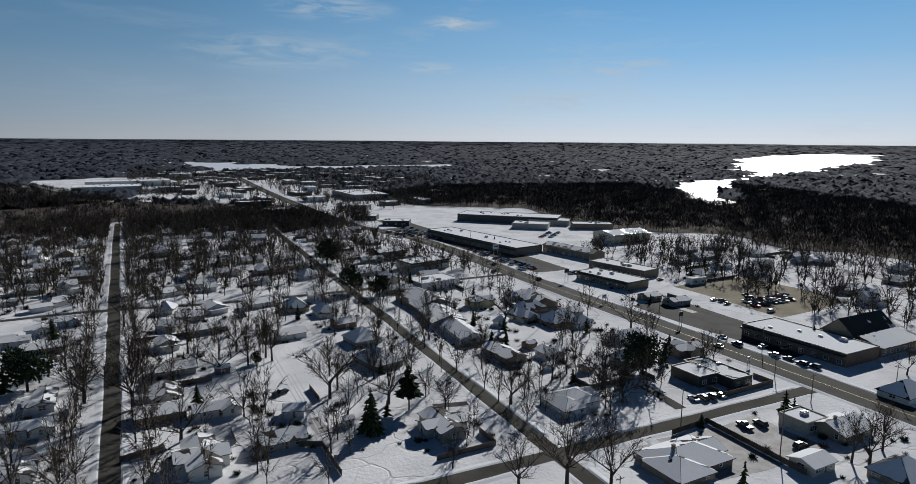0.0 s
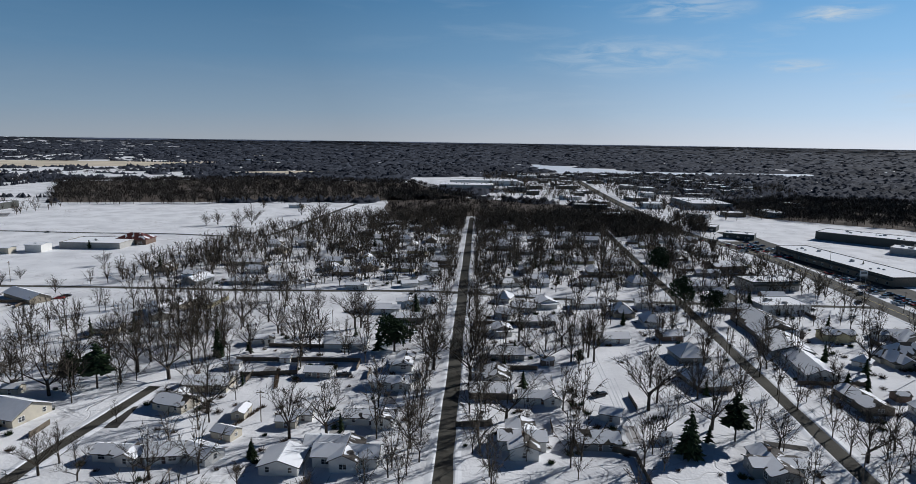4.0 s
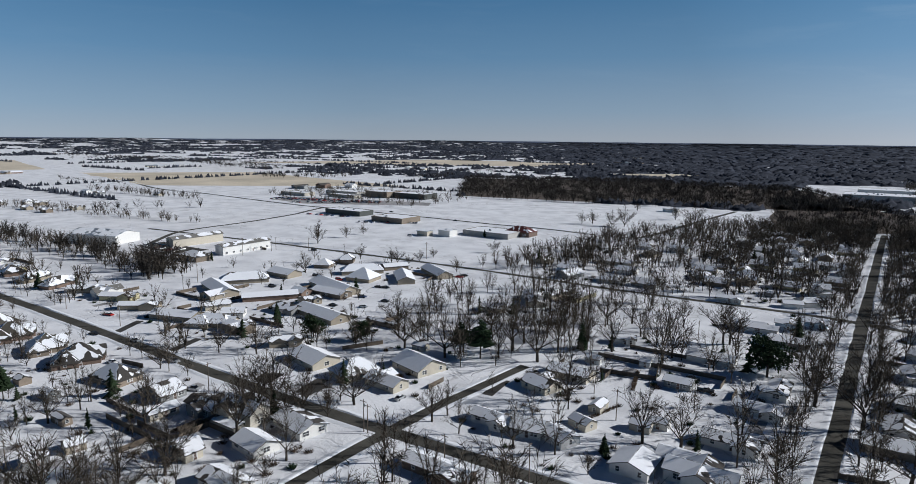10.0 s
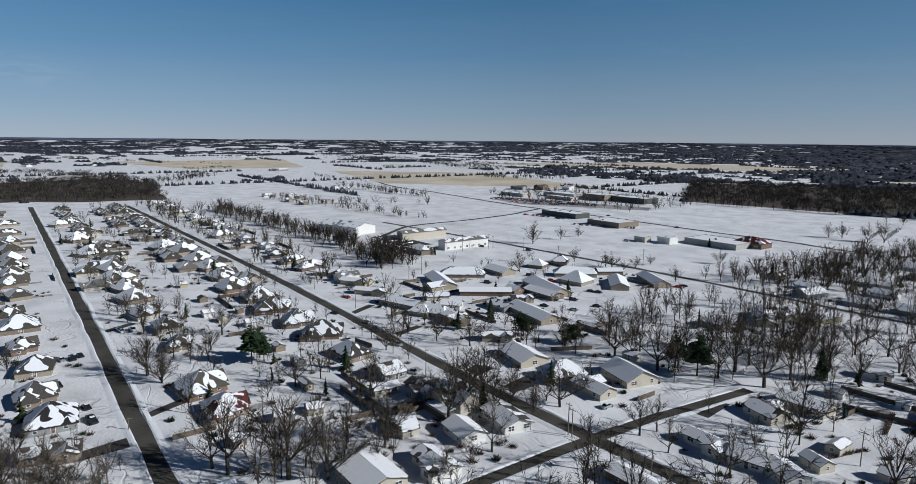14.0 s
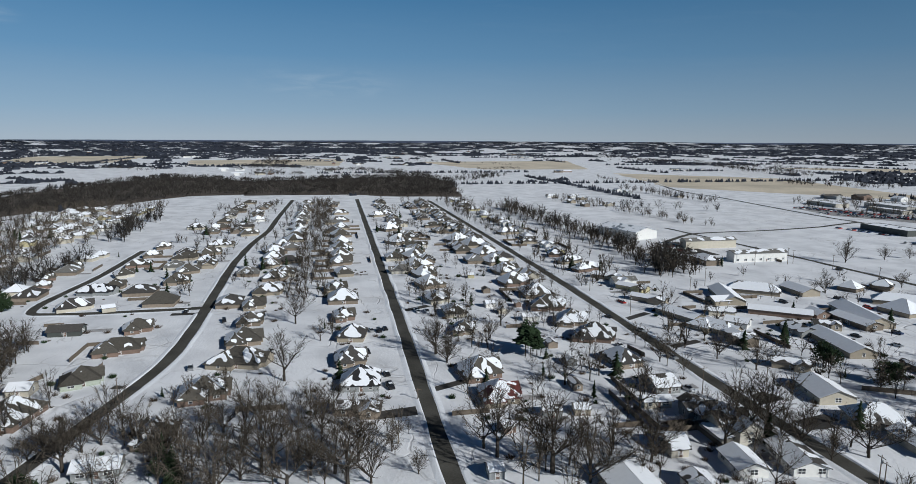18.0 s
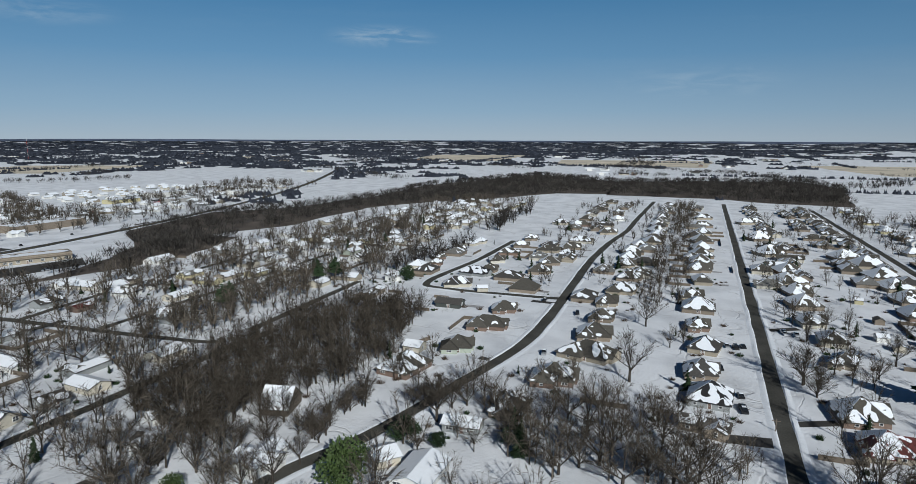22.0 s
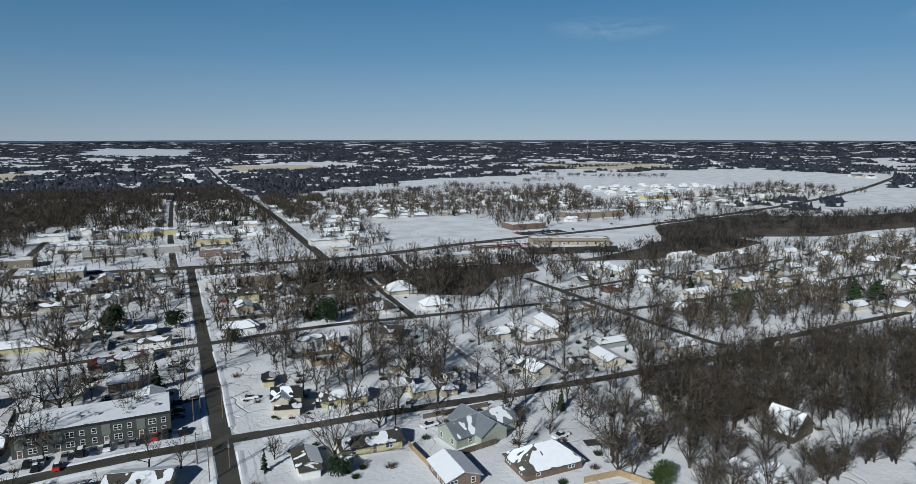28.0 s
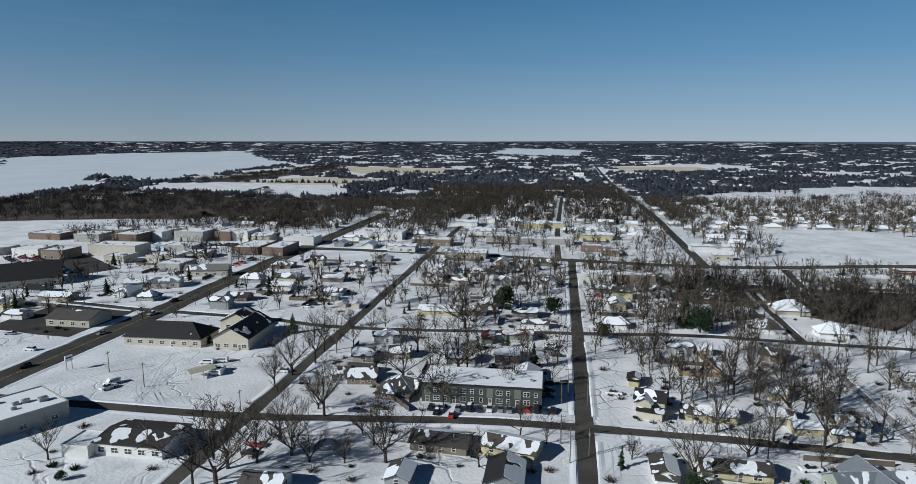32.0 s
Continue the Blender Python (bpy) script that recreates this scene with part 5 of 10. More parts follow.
def treeline(a, b, width, spacing, seed, height=10.0):
    """A hedgerow or narrow belt of bare trees between two points."""
    dx, dy = b[0] - a[0], b[1] - a[1]
    ln = math.hypot(dx, dy)
    rs = np.random.RandomState(seed)
    n = int(ln * max(width, spacing) / spacing ** 2)
    t, o = rs.uniform(0, 1, n), rs.uniform(-width / 2, width / 2, n)
    ok = lattice(t * ln / 70, o * 0 + seed, seed) > -0.45
    t, o = t[ok], o[ok]
    x, y = a[0] + dx * t - dy / ln * o, a[1] + dy * t + dx / ln * o
    s = rs.uniform(0.6, 1.15, len(x)) * height / 12
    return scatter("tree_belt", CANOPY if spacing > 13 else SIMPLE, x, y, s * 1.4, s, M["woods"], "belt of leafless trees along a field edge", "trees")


for i, (a, b, w, sp) in enumerate((
    ((-784, 313), (-671, 466), 6, 10), ((-1256, 245), (-1440, 410), 50, 12), ((-1094, 880), (-788, 1144), 60, 13), ((-1915, 1280), (-1522, 1375), 60, 18),
    ((-1867, 1914), (-1650, 2500), 90, 26), ((-1314, 566), (-991, 564), 14, 16), ((-1650, 160), (-1720, 520), 40, 14), ((-892, 1293), (-694, 1597), 40, 16),
    ((-2500, 700), (-2281, 1411), 60, 24), ((-2850, 1241), (-1795, 1198), 70, 20), ((-1795, 1198), (-1282, 1077), 60, 16), ((-1430, 304), (-1480, 412), 30, 12),
    ((-1644, -997), (-2300, -1200), 60, 20), ((-2034, -238), (-1430, 210), 60, 15), ((-2327, -1019), (-1726, -431), 50, 18), ((388, -1047), (114, -1134), 30, 13),
    ((-270, -1089), (-496, -998), 50, 13), ((-629, -1046), (-1169, -1341), 50, 16), ((-355, -1432), (-855, -1174), 40, 15), ((-88, -1461), (218, -1620), 40, 16),
    ((-711, -2000), (-1106, -1950), 40, 20), ((-170, 400), (-185, 520), 25, 8), ((-540, 760), (-150, 845), 12, 8), ((-760, 215), (-430, 222), 14, 9),
    ((-360, 200), (-420, 250), 18, 7), ((-520, -170), (-720, -180), 16, 8), ((-330, -185), (-540, -150), 12, 8), ((160, -620), (60, -740), 30, 10),
    ((-1480, -150), (-2500, -166), 70, 16), ((-1495, -95), (-1753, 57), 70, 14), ((-1753, 57), (-1348, 241), 70, 14), ((-2900, 1328), (-1744, 1275), 60, 20), ((-1744, 1275), (-1351, 1166), 60, 15),
    ((-2600, 179), (-1925, 605), 30, 20), ((-693, -1459), (-1393, -1614), 60, 18), ((-1602, -1030), (-1177, -560), 50, 15), ((-312, -934), (-603, -1028), 40, 14), ((-821, -1134), (-997, -1078), 60, 14),
    ((-1690, -210), (-3000, -219), 60, 22), ((-2250, 1382), (-1500, 1100), 50, 18),
)):
    treeline(a, b, w, sp, 500 + i, 15.0 if i in (22, 23, 24, 25, 26) else 11.0)


def spread_out(x, y):
    """How much farther off a place on the rising rim stands for: the rim draws the wide plain together."""
    return 85.0 / (85.0 - np.minimum(terrain(x, y), 62.0))


def far_woods():
    """Patchwork of woods and snowy fields out to the horizon; trees grow coarser with distance."""
    rs = np.random.RandomState(5)
    xs, ys, ss = [], [], []
    r = 850.0
    while r < 4900:
        k = float(spread_out(r, 0.0))
        gap, n = 0.013 * r, int(6.65 / 0.013)
        step = float(np.interp(r * k, [850, 2600, 15000], [2.0, 1.2, 0.7])) * (r * k) ** 2 / 92000 / k ** 2.4
        a = rs.uniform(-2.45, 4.2, n)
        q = r + rs.uniform(0, min(step, 90.0), n)
        xs.append(-np.sin(a) * q)
        ys.append(np.cos(a) * q)
        ss.append(np.full(n, gap))
        r += max(min(step, float(np.interp(r, [2400, 3300], [90, 44]))), 12.0)
    x, y, s = np.concatenate(xs), np.concatenate(ys), np.concatenate(ss)
    az, r = np.degrees(np.arctan2(-x, y)) % 360, np.hypot(x, y)
    az = np.where(az > 270, az - 360, az)
    k = spread_out(x, y)
    share = np.interp(az, [-90, 10, 22, 50, 78, 100, 150, 185, 225, 260], [0.97, 0.95, 0.84, 0.34, 0.30, 0.46, 0.58, 0.60, 0.68, 0.92])
    wide = np.interp(share, [0.7, 0.95], [0.72, 1.5])
    share = share + np.interp(r * k, [900, 2200, 5000, 12000], [-0.05, 0.03, 0.24, 0.42])
    val = 0.5 + 0.5 * fbm(x * k / 420, y * k / 420, 3) + 0.25 * lattice(x * k / 110, y * k / 110, 8) + rs.uniform(-0.13, 0.13, len(x))
    ok = val < np.minimum(share, 0.86)
    for poly in [LAKE_EAST, LAKE_SOUTH, LAKE_FAR, POND_NORTH] + FIELDS + [w[0] for w in WOODS] + CLEAR:
        ok &= ~inside(poly, x, y)
    x, y, s, k, wide = x[ok], y[ok], s[ok], k[ok], wide[ok]
    ok = off_roads(x, y, 6)
    x, y, s, k, wide = x[ok], y[ok], s[ok], k[ok], wide[ok]
    # this material carries the painted blue haze of distance
    scatter("distant_woods", CLUMP, x, y, s * wide, rs.uniform(5, 10, len(x)) / k, M["hazy_farwoods"], "distant patches of leafless woodland reaching the horizon, tinted with painted haze")


CLEAR = [
    [(-930, 190), (-760, 470), (-1300, 760), (-1300, 1000), (-720, 1120), (-540, 780), (-160, 850), (-150, 380), (-420, 330), (-500, 240)],
    [(-1250, 240), (-1300, 760), (-2100, 900), (-2000, 300)],
    [(235, 560), (420, 700), (330, 760), (300, 1400), (120, 1400), (0, 960), (183, 818)],
    [(-170, 1100), (100, 1050), (110, 1500), (-150, 1450)],
    [(-192, -596), (-297, -572), (-279, -492), (-1053, -685), (-1500, -900), (-1400, -1300), (-500, -1250), (-200, -1000)],
    [(-900, -560), (-560, -480), (-560, -420), (-1000, -420), (-1300, -560)],
    [(-140, -600), (200, -560), (240, -900), (-140, -950)],
    [(-870, -300), (-870, 130), (-300, 130), (-300, -300)],
    [(700, -960), (389, -900), (300, -900), (370, -1073), (454, -1318), (590, -1400), (615, -1170), (760, -1120)],
]
far_woods()


def hedgerows():
    """Tree rows along the quarter-mile field grid of the open country."""
    rs = np.random.RandomState(9)
    xs, ys = [], []
    for k in range(-11, 12):
        for axis in (0, 1):
            t = np.arange(-4500, 4500, 13.0) + rs.uniform(-4, 4, 693)
            o = k * 402.0 + 37 + rs.uniform(-5, 5, len(t))
            x, y = (o, t) if axis else (t, o)
            on = lattice(t / 330, t * 0 + k * 3.7 + axis * 51, 21) > 0.22
            xs.append(x[on])
            ys.append(y[on])
    x, y = np.concatenate(xs), np.concatenate(ys)
    r, az = np.hypot(x, y), np.degrees(np.arctan2(-x, y)) % 360
    ok = (r > 950) & (r < 4700) & (az > 15) & (az < 235)
    for poly in [LAKE_EAST, LAKE_SOUTH, LAKE_FAR] + [w[0] for w in WOODS]:
        ok &= ~inside(poly, x, y)
    x, y = x[ok], y[ok]
    scatter("hedgerow_trees", CLUMP, x, y, rs.uniform(3.5, 7.0, len(x)), rs.uniform(5, 10, len(x)) / spread_out(x, y), M["hazy_farwoods"], "rows of bare trees between far fields, tinted with painted haze", "trees")


hedgerows()


def far_ridge():
    """The last low wooded hills, closing the plain all round; bluish haze is painted into them."""
    v, f, n = [], [], 720
    for i in range(n):
        a = 2 * math.pi * i / n
        az = math.degrees(a)
        hill = 6.0 * math.exp(-((az - 140) / 16) ** 2) + 5.0 * math.exp(-((az - 172) / 9) ** 2)
        top = 63.0 + hill + 2.2 * float(fbm(np.float64(i * 0.11), np.float64(2.0), 14)) + 0.7 * float(lattice(np.float64(i * 0.9), np.float64(7.0), 15))
        for r, z in ((4700, 40.0), (4860, top - 3.0), (4920, top), (4950, 40.0)):
            v.append((-math.sin(a) * r, math.cos(a) * r, z))
    for i in range(n):
        j = (i + 1) % n
        for q in range(3):
            f.append((4 * i + q, 4 * j + q, 4 * j + q + 1, 4 * i + q + 1))
    me = bpy.data.meshes.new("backdrop")
    me.from_pydata(v, [], f)
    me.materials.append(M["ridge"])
    tagged(new("backdrop", me), "low wooded hills along the horizon, blue haze in their colour", "hills", kind="structure")


far_ridge()

# ---- houses, street by street ----
house(14.9, 168.8, 18, 13, "cross", "white", "shingle", rot=90, melt=0.3, chimney=True)
house(36.1, 170.4, 12, 8, "gable", "grey", "shingleb", melt=1)
house(23.1, 199.9, 14, 9, "ell", "white", "shingle", melt=0.3)
house(9.6, 218.7, 12, 9, "gable", "white", "shingle", rot=90, melt=0.5)
house(14.5, 243.4, 13, 9, "gable", "grey", "shingle", melt=0.6)
house(29.5, 235.6, 5, 4, "shed", "tanbrick", "shingle", melt=0.6, name="shed")
house(85.4, 294.9, 12, 9, "hip", "white", "shingle", rot=90, melt=0.4, detail=1)
house(79.7, 157.0, 15, 13, "cross", "grey", "shingle", rot=270, melt=0.5, chimney=True)
house(178.2, 254.8, 15, 10, "hip", "tanbrick", "shingle", melt=0.6, detail=1)
house(178.4, 231.2, 17, 13, "hip", "brick", "shingle", melt=0.5, detail=1)
house(184.9, 223.8, 9, 7, "hip", "white", "shingle", melt=0.2, detail=1)
house(125.5, 154.1, 17, 14, "hipell", "white", "shingle", melt=0.22, pitch=0.16)
house(146.2, 194.7, 10, 7, "gable", "white", "shingle", rot=90, melt=0.4)
house(145.8, 208.2, 5, 4, "shed", "brick", "shingle", melt=0.6, detail=1, name="shed")
house(149.1, 176.1, 4, 4, "shed", "tanbrick", "shingle", melt=0.6, name="shed")
house(56.5, 173.6, 3, 3, "shed", "white", "shingle", melt=0.2, name="shed")
# brown brick here stands in for walls that lie in shade
house(128.5, 109.4, 24, 17, "hipell", "tanbrick", "shingle", melt=0.25, chimney=True, pitch=0.05)
house(156.8, 93.4, 9, 7, "gable", "cream", "metal", melt=0)
house(183.8, 102.3, 14, 11, "gable", "tansid", "shingleg", melt=0.25, chimney=True)
house(230.1, 108.4, 14, 10, "hip", "white", "shingle", melt=0.4, detail=1)
house(172.1, 79.2, 13, 10, "hip", "tanbrick", "shingle", melt=0.6)
house(189.1, 198.7, 13, 9, "gable", "white", "shingle", melt=0.4, detail=1)
house(250.2, 245.9, 10, 8, "gable", "tanbrick", "shingle", melt=0.6, detail=1)
house(255.5, 232.0, 12, 8, "gable", "grey", "shingle", melt=0.5, detail=1)
house(350.8, 187.6, 11, 9, "two", "white", "shingle", melt=0.4, detail=1)
house(-29.6, 291.5, 15, 9, "gable", "grey", "shingle", melt=0.6, detail=1)
house(-43.4, 305.9, 16, 7, "gable", "white", "shingle", melt=0.1, detail=1)
house(-49.9, 381.0, 5, 4, "shed", "grey", "shingle", melt=0.3, detail=1, name="shed")
house(41.5, 431.5, 14, 8, "gable", "white", "shingle", melt=0.1, detail=0)
house(39.3, 382.2, 14, 8, "gable", "white", "shingle", melt=0.2, detail=1)
house(23.5, 503.8, 17, 12, "hip", "grey", "shingle", melt=0.4, detail=0)
house(21.2, 463.0, 12, 8, "ell", "white", "shingle", melt=0.2, detail=0)
house(-28.8, 491.7, 15, 9, "gable", "white", "shingle", melt=0.3, detail=0)
house(356.3, 262.2, 14, 11, "hip", "blue", "shingle", melt=0.2, detail=0)
house(374.6, 317.4, 22, 10, "gable", "grey", "shingle", melt=0.3, detail=0)
house(344.9, 311.9, 12, 9, "gable", "grey", "shingle", melt=0.4, detail=0)
house(357.0, 287.5, 11, 9, "gable", "blue", "shingle", melt=0.5, detail=0)
house(435.9, 288.2, 10, 8, "gable", "grey", "shingle", melt=0.3, detail=0)
house(424.2, 273.6, 15, 10, "hip", "grey", "shingle", melt=0.2, detail=0)
house(433.2, 264.4, 12, 9, "hip", "grey", "shingle", melt=0.5, detail=0)
house(454.1, 225.1, 14, 10, "hip", "grey", "shingle", melt=0.5, detail=0)
house(365.0, 207.7, 16, 9, "gable", "grey", "shingle", melt=0.5, detail=1)
house(138.7, 184.7, 4, 3, "shed", "white", "shingle", melt=0.2, name="shed")
house(-24.8, 231.1, 14, 10, "ell", "white", "shingle", rot=270, melt=0.3)
house(-27.3, 210.3, 14, 10, "ell", "white", "shingle", melt=0.25)
house(-30.1, 182.0, 15, 10, "ell", "white", "shingle", melt=0.4)
house(-32.3, 157.3, 17, 12, "cross", "white", "shingle", melt=0.35)
house(-48.3, 154.0, 10, 10, "gable", "white", "shingle", rot=90, melt=0.1, garage=2)
house(-40.2, 163.9, 9, 7, "gable", "white", "shingle", melt=0.1)
house(-70.2, 183.6, 7, 4, "shed", "cream", "shingle", rot=90, melt=0.1, name="shed")
house(-54.4, 177.6, 6, 4, "shed", "cream", "shingle", melt=0.2, name="shed")
house(-50.6, 182.5, 6, 4, "shed", "white", "shingle", melt=0.1, name="shed")
house(-89.2, 205.3, 15, 9, "gable", "cream", "shingle", melt=0.3)
house(-88.2, 224.1, 6, 4, "shed", "white", "shingle", melt=0, name="shed")
house(-70.5, 231.3, 4, 3, "shed", "white", "shingle", melt=0, name="shed")
house(-54.5, 218.4, 9, 6, "gable", "grey", "shingle", melt=0.1)
house(-51.2, 251.4, 17, 8, "gable", "white", "shingle", melt=0.1, detail=1)
house(-48.1, 307.4, 15, 7, "gable", "white", "shingle", melt=0.1, detail=1)
house(-24.1, 330.5, 12, 10, "ell", "blue", "shingle", melt=0.3, detail=1)
house(-151.4, 196.7, 6, 4, "shed", "cream", "shingle", melt=0.2, name="shed")
house(-245.6, 239.7, 22, 9, "gable", "tanbrick", "shingleg", melt=0.2, detail=1)
house(-259.1, 230.6, 9, 8, "gable", "brick", "shingle", melt=0.1, detail=1)
house(-238.3, 203.6, 14, 9, "gable", "grey", "shingle", melt=0.5, detail=1)
house(-88.7, 122.6, 19, 10, "ell", "brick", "shingleg", melt=0.1)
house(-168.9, 377.7, 13, 9, "gable", "blue", "shingle", melt=0.3, detail=1)
house(-151.7, 417.3, 24, 8, "gable", "cream", "shingle", melt=0.2, detail=0)
house(-65.2, 355.0, 13, 9, "ell", "white", "shingle", melt=0.2, detail=1)
house(-185.7, 213.1, 18, 3, "shed", "tanbrick", "shingle", melt=0.5, detail=1, name="shed")
house(-304.7, 92.9, 4, 3, "shed", "brick", "shingle", melt=0.345, detail=1, name="shed")
house(-294.1, 81.7, 4, 4, "shed", "cream", "shingle", melt=0.2, detail=1, name="shed")
house(-336.8, 84.1, 5, 4, "shed", "tanbrick", "shingle", melt=0.555, detail=1, name="shed")
house(-240.7, 88.2, 5, 4, "shed", "tanbrick", "shingle", melt=0.45, detail=1, name="shed")
house(-219.9, 88.2, 5, 4, "shed", "grey", "shingle", melt=0.2, name="shed")
house(-197.4, 81.4, 7, 3, "shed", "tanbrick", "shingle", melt=0.66, name="shed")
house(-168.9, 110.8, 13, 10, "cross", "grey", "shingle", melt=0.765)
house(-155.0, 113.5, 14, 11, "two", "stone", "shingle", melt=0.5025)
house(-127.1, 87.4, 13, 11, "ell", "white", "shingle", melt=0.2925)
house(-131.8, 70.6, 16, 12, "gable", "cream", "shingle", melt=0.15)
house(-291.3, 201.6, 16, 9, "gable", "tansid", "shingle", rot=90, melt=0.1, detail=1)
house(-183.4, -51.3, 16, 12, "hipell", "tanbrick", "shingle", melt=0.45)
house(-300.5, -162.1, 20, 8, "gable", "tanbrick", "shingleb", melt=0.45, detail=1)
house(-340.0, -167.1, 13, 10, "cross", "white", "shingle", melt=0.2, detail=1)
house(-281.4, -140.1, 10, 6, "shed", "tanbrick", "shingle", melt=0.45, detail=1, name="shed")
house(-159.8, -119.0, 9, 12, "gable", "wood", "shingleg", rot=103, melt=0.05, pitch=0.85, detail=0, label="old weathered grey barn with a steep snowy roof at the wood")
house(-127.5, -102.5, 14, 12, "cross", "white", "shingle", melt=0.2)
house(-184.0, -190.0, 13, 9, "gable", "cream", "shingle", melt=0.1, detail=1)
house(-178.8, -270.5, 14, 8, "gable", "grey", "shingle", melt=0.1, detail=1)
house(-258.0, -254.1, 16, 8, "gable", "cream", "shingle", melt=0.05, detail=1)
house(-136.7, -60.7, 15, 10, "gable", "white", "metal", melt=0.1)
house(9.8, -218.2, 11, 8, "gable", "white", "shingle", rot=90, melt=0)
house(9.4, -282.7, 12, 9, "ell", "white", "shingle", melt=0.45, detail=1)
house(58.0, -299.7, 18, 7, "gable", "yellow", "shingle", melt=0.05, detail=1)
house(72.7, -372.8, 12, 9, "gable", "white", "shingle", rot=90, melt=0.5, detail=1)
house(56.6, -364.4, 11, 6, "gable", "cream", "shingle", melt=0.1, detail=1)
house(-61.3, -137.2, 12, 9, "gable", "brick", "metal", rot=90, melt=0)
house(-77.4, -156.3, 22, 15, "cross", "sage", "metal", rot=12, melt=0.8, pitch=0.6)
house(-84.9, -132.6, 17, 11, "hip", "brick", "shingleb", melt=0.35)
house(-72.9, -189.7, 8, 6, "shed", "yellow", "shingle", melt=0.1, name="shed")
house(-58.2, -257.0, 6, 6, "shed", "cream", "shingle", melt=0.1, detail=1, name="shed")
house(-118.6, -290.9, 12, 9, "hip", "white", "shingle", melt=0.05, detail=1)
house(-25.2, -289.7, 15, 9, "hipell", "white", "shingle", melt=0.15, detail=1)
house(-88.8, -314.9, 13, 9, "hip", "brick", "shingle", melt=0.3, detail=1)
house(-34.6, -343.7, 10, 9, "two", "yellow", "shingle", melt=0.5, detail=1)
house(34.3, -314.0, 10, 8, "hip", "white", "shingle", melt=0.3, detail=1)
house(-130.3, -359.1, 14, 11, "hip", "white", "shingle", melt=0.3, detail=1)
house(-84.0, -354.3, 12, 10, "hip", "white", "shingle", melt=0.3, detail=1)
house(107.9, -303.4, 6, 4, "shed", "cream", "metal", rot=90, melt=0, detail=1, name="shed")
house(100.4, -302.3, 6, 4, "shed", "cream", "metal", rot=90, melt=0, detail=1, name="shed")
house(116.9, -316.9, 4, 4, "shed", "yellow", "shingle", melt=0.1, detail=1, name="shed")
house(129.3, -325.3, 9, 7, "gable", "tansid", "shingleb", rot=90, melt=0.6, detail=1)
house(121.4, -326.8, 11, 8, "gable", "blue", "shingle", melt=0.2, detail=1)
house(55.9, -296.9, 18, 6, "gable", "yellow", "shingle", melt=0.05, detail=1)
house(37.8, -144.5, 8, 6, "gable", "grey", "shingle", rot=90, melt=0.3)
house(11.7, -148.6, 12, 9, "gable", "grey", "blackroof", rot=90, melt=0.8)
house(69.5, -135.8, 10, 8, "gable", "white", "shingle", melt=0.5)
house(70.4, -216.1, 10, 5, "shed", "tanbrick", "shingle", melt=0.6, name="shed")
house(167.6, -290.7, 10, 8, "two", "grey", "shingle", melt=0.4, detail=1)
house(167.5, -308.2, 12, 8, "gable", "brick", "shingle", melt=0.4, detail=1)
house(155.6, -335.4, 14, 8, "gable", "white", "shingle", melt=0.1, detail=1)
house(181.2, -350.0, 14, 8, "hip", "grey", "shingle", melt=0.2, detail=1)
house(160.3, -403.2, 9, 9, "two", "cream", "shingle", melt=0.4, detail=0)
house(73.7, -372.9, 10, 8, "ell", "white", "shingle", melt=0.3, detail=1)
house(215.1, -300.4, 10, 8, "hip", "grey", "shingle", melt=0.4, detail=1)
house(287.3, -306.2, 11, 9, "gable", "grey", "blackroof", melt=0.7, detail=1)
house(262.6, -292.5, 18, 8, "gable", "tansid", "shingle", melt=0.1, detail=1)
house(255.2, -258.6, 11, 7, "gable", "white", "shingle", melt=0.3, detail=1)
house(120.2, -427.7, 10, 9, "porch", "grey", "shingle", melt=0.6, detail=0)
house(48.9, -389.1, 20, 12, "gable", "white", "shingle", melt=0.3, detail=1)
house(34.5, -400.7, 11, 9, "cross", "grey", "shingle", melt=0.5, detail=1)
house(-254.7, -333.5, 13, 8, "gable", "white", "shingle", rot=0, melt=0.1, detail=0)
house(-256.6, -318.6, 15, 9, "gable", "cream", "shingle", rot=90, melt=0.1, detail=0)
house(-258.9, -303.6, 16, 9, "gable", "white", "shingle", rot=0, melt=0.1, detail=0)
house(-275.4, -308.7, 11, 8, "gable", "tansid", "shingle", rot=0, melt=0.2, detail=0)
house(-221.9, -304.9, 13, 8, "gable", "grey", "shingle", rot=0, melt=0.3, detail=0)
house(-221.7, -280.9, 9, 6, "gable", "brick", "maroon", rot=0, melt=0.5, detail=0)
house(-291.7, -265.2, 15, 8, "gable", "yellow", "shingle", rot=90, melt=0.15, detail=0)
house(-306.6, -263.4, 14, 9, "gable", "tansid", "shingle", rot=0, melt=0.2, detail=0)
house(-330.0, -340.5, 18, 10, "gable", "white", "shingle", rot=0, melt=0.1, detail=0)
house(-358.3, -328.3, 15, 8, "gable", "white", "shingle", rot=0, melt=0.1, detail=0)
house(-376.9, -326.1, 16, 8, "gable", "grey", "shingle", rot=90, melt=0.1, detail=0)
house(-397.3, -327.9, 14, 8, "gable", "white", "shingle", rot=0, melt=0.1, detail=0)
house(-321.1, -253.3, 13, 8, "gable", "yellow", "shingle", rot=0, melt=0.2, detail=0)
house(-363.1, -267.7, 17, 8, "gable", "white", "shingle", rot=0, melt=0.1, detail=0)
house(-343.8, -246.1, 15, 8, "gable", "white", "shingle", rot=90, melt=0.1, detail=0)
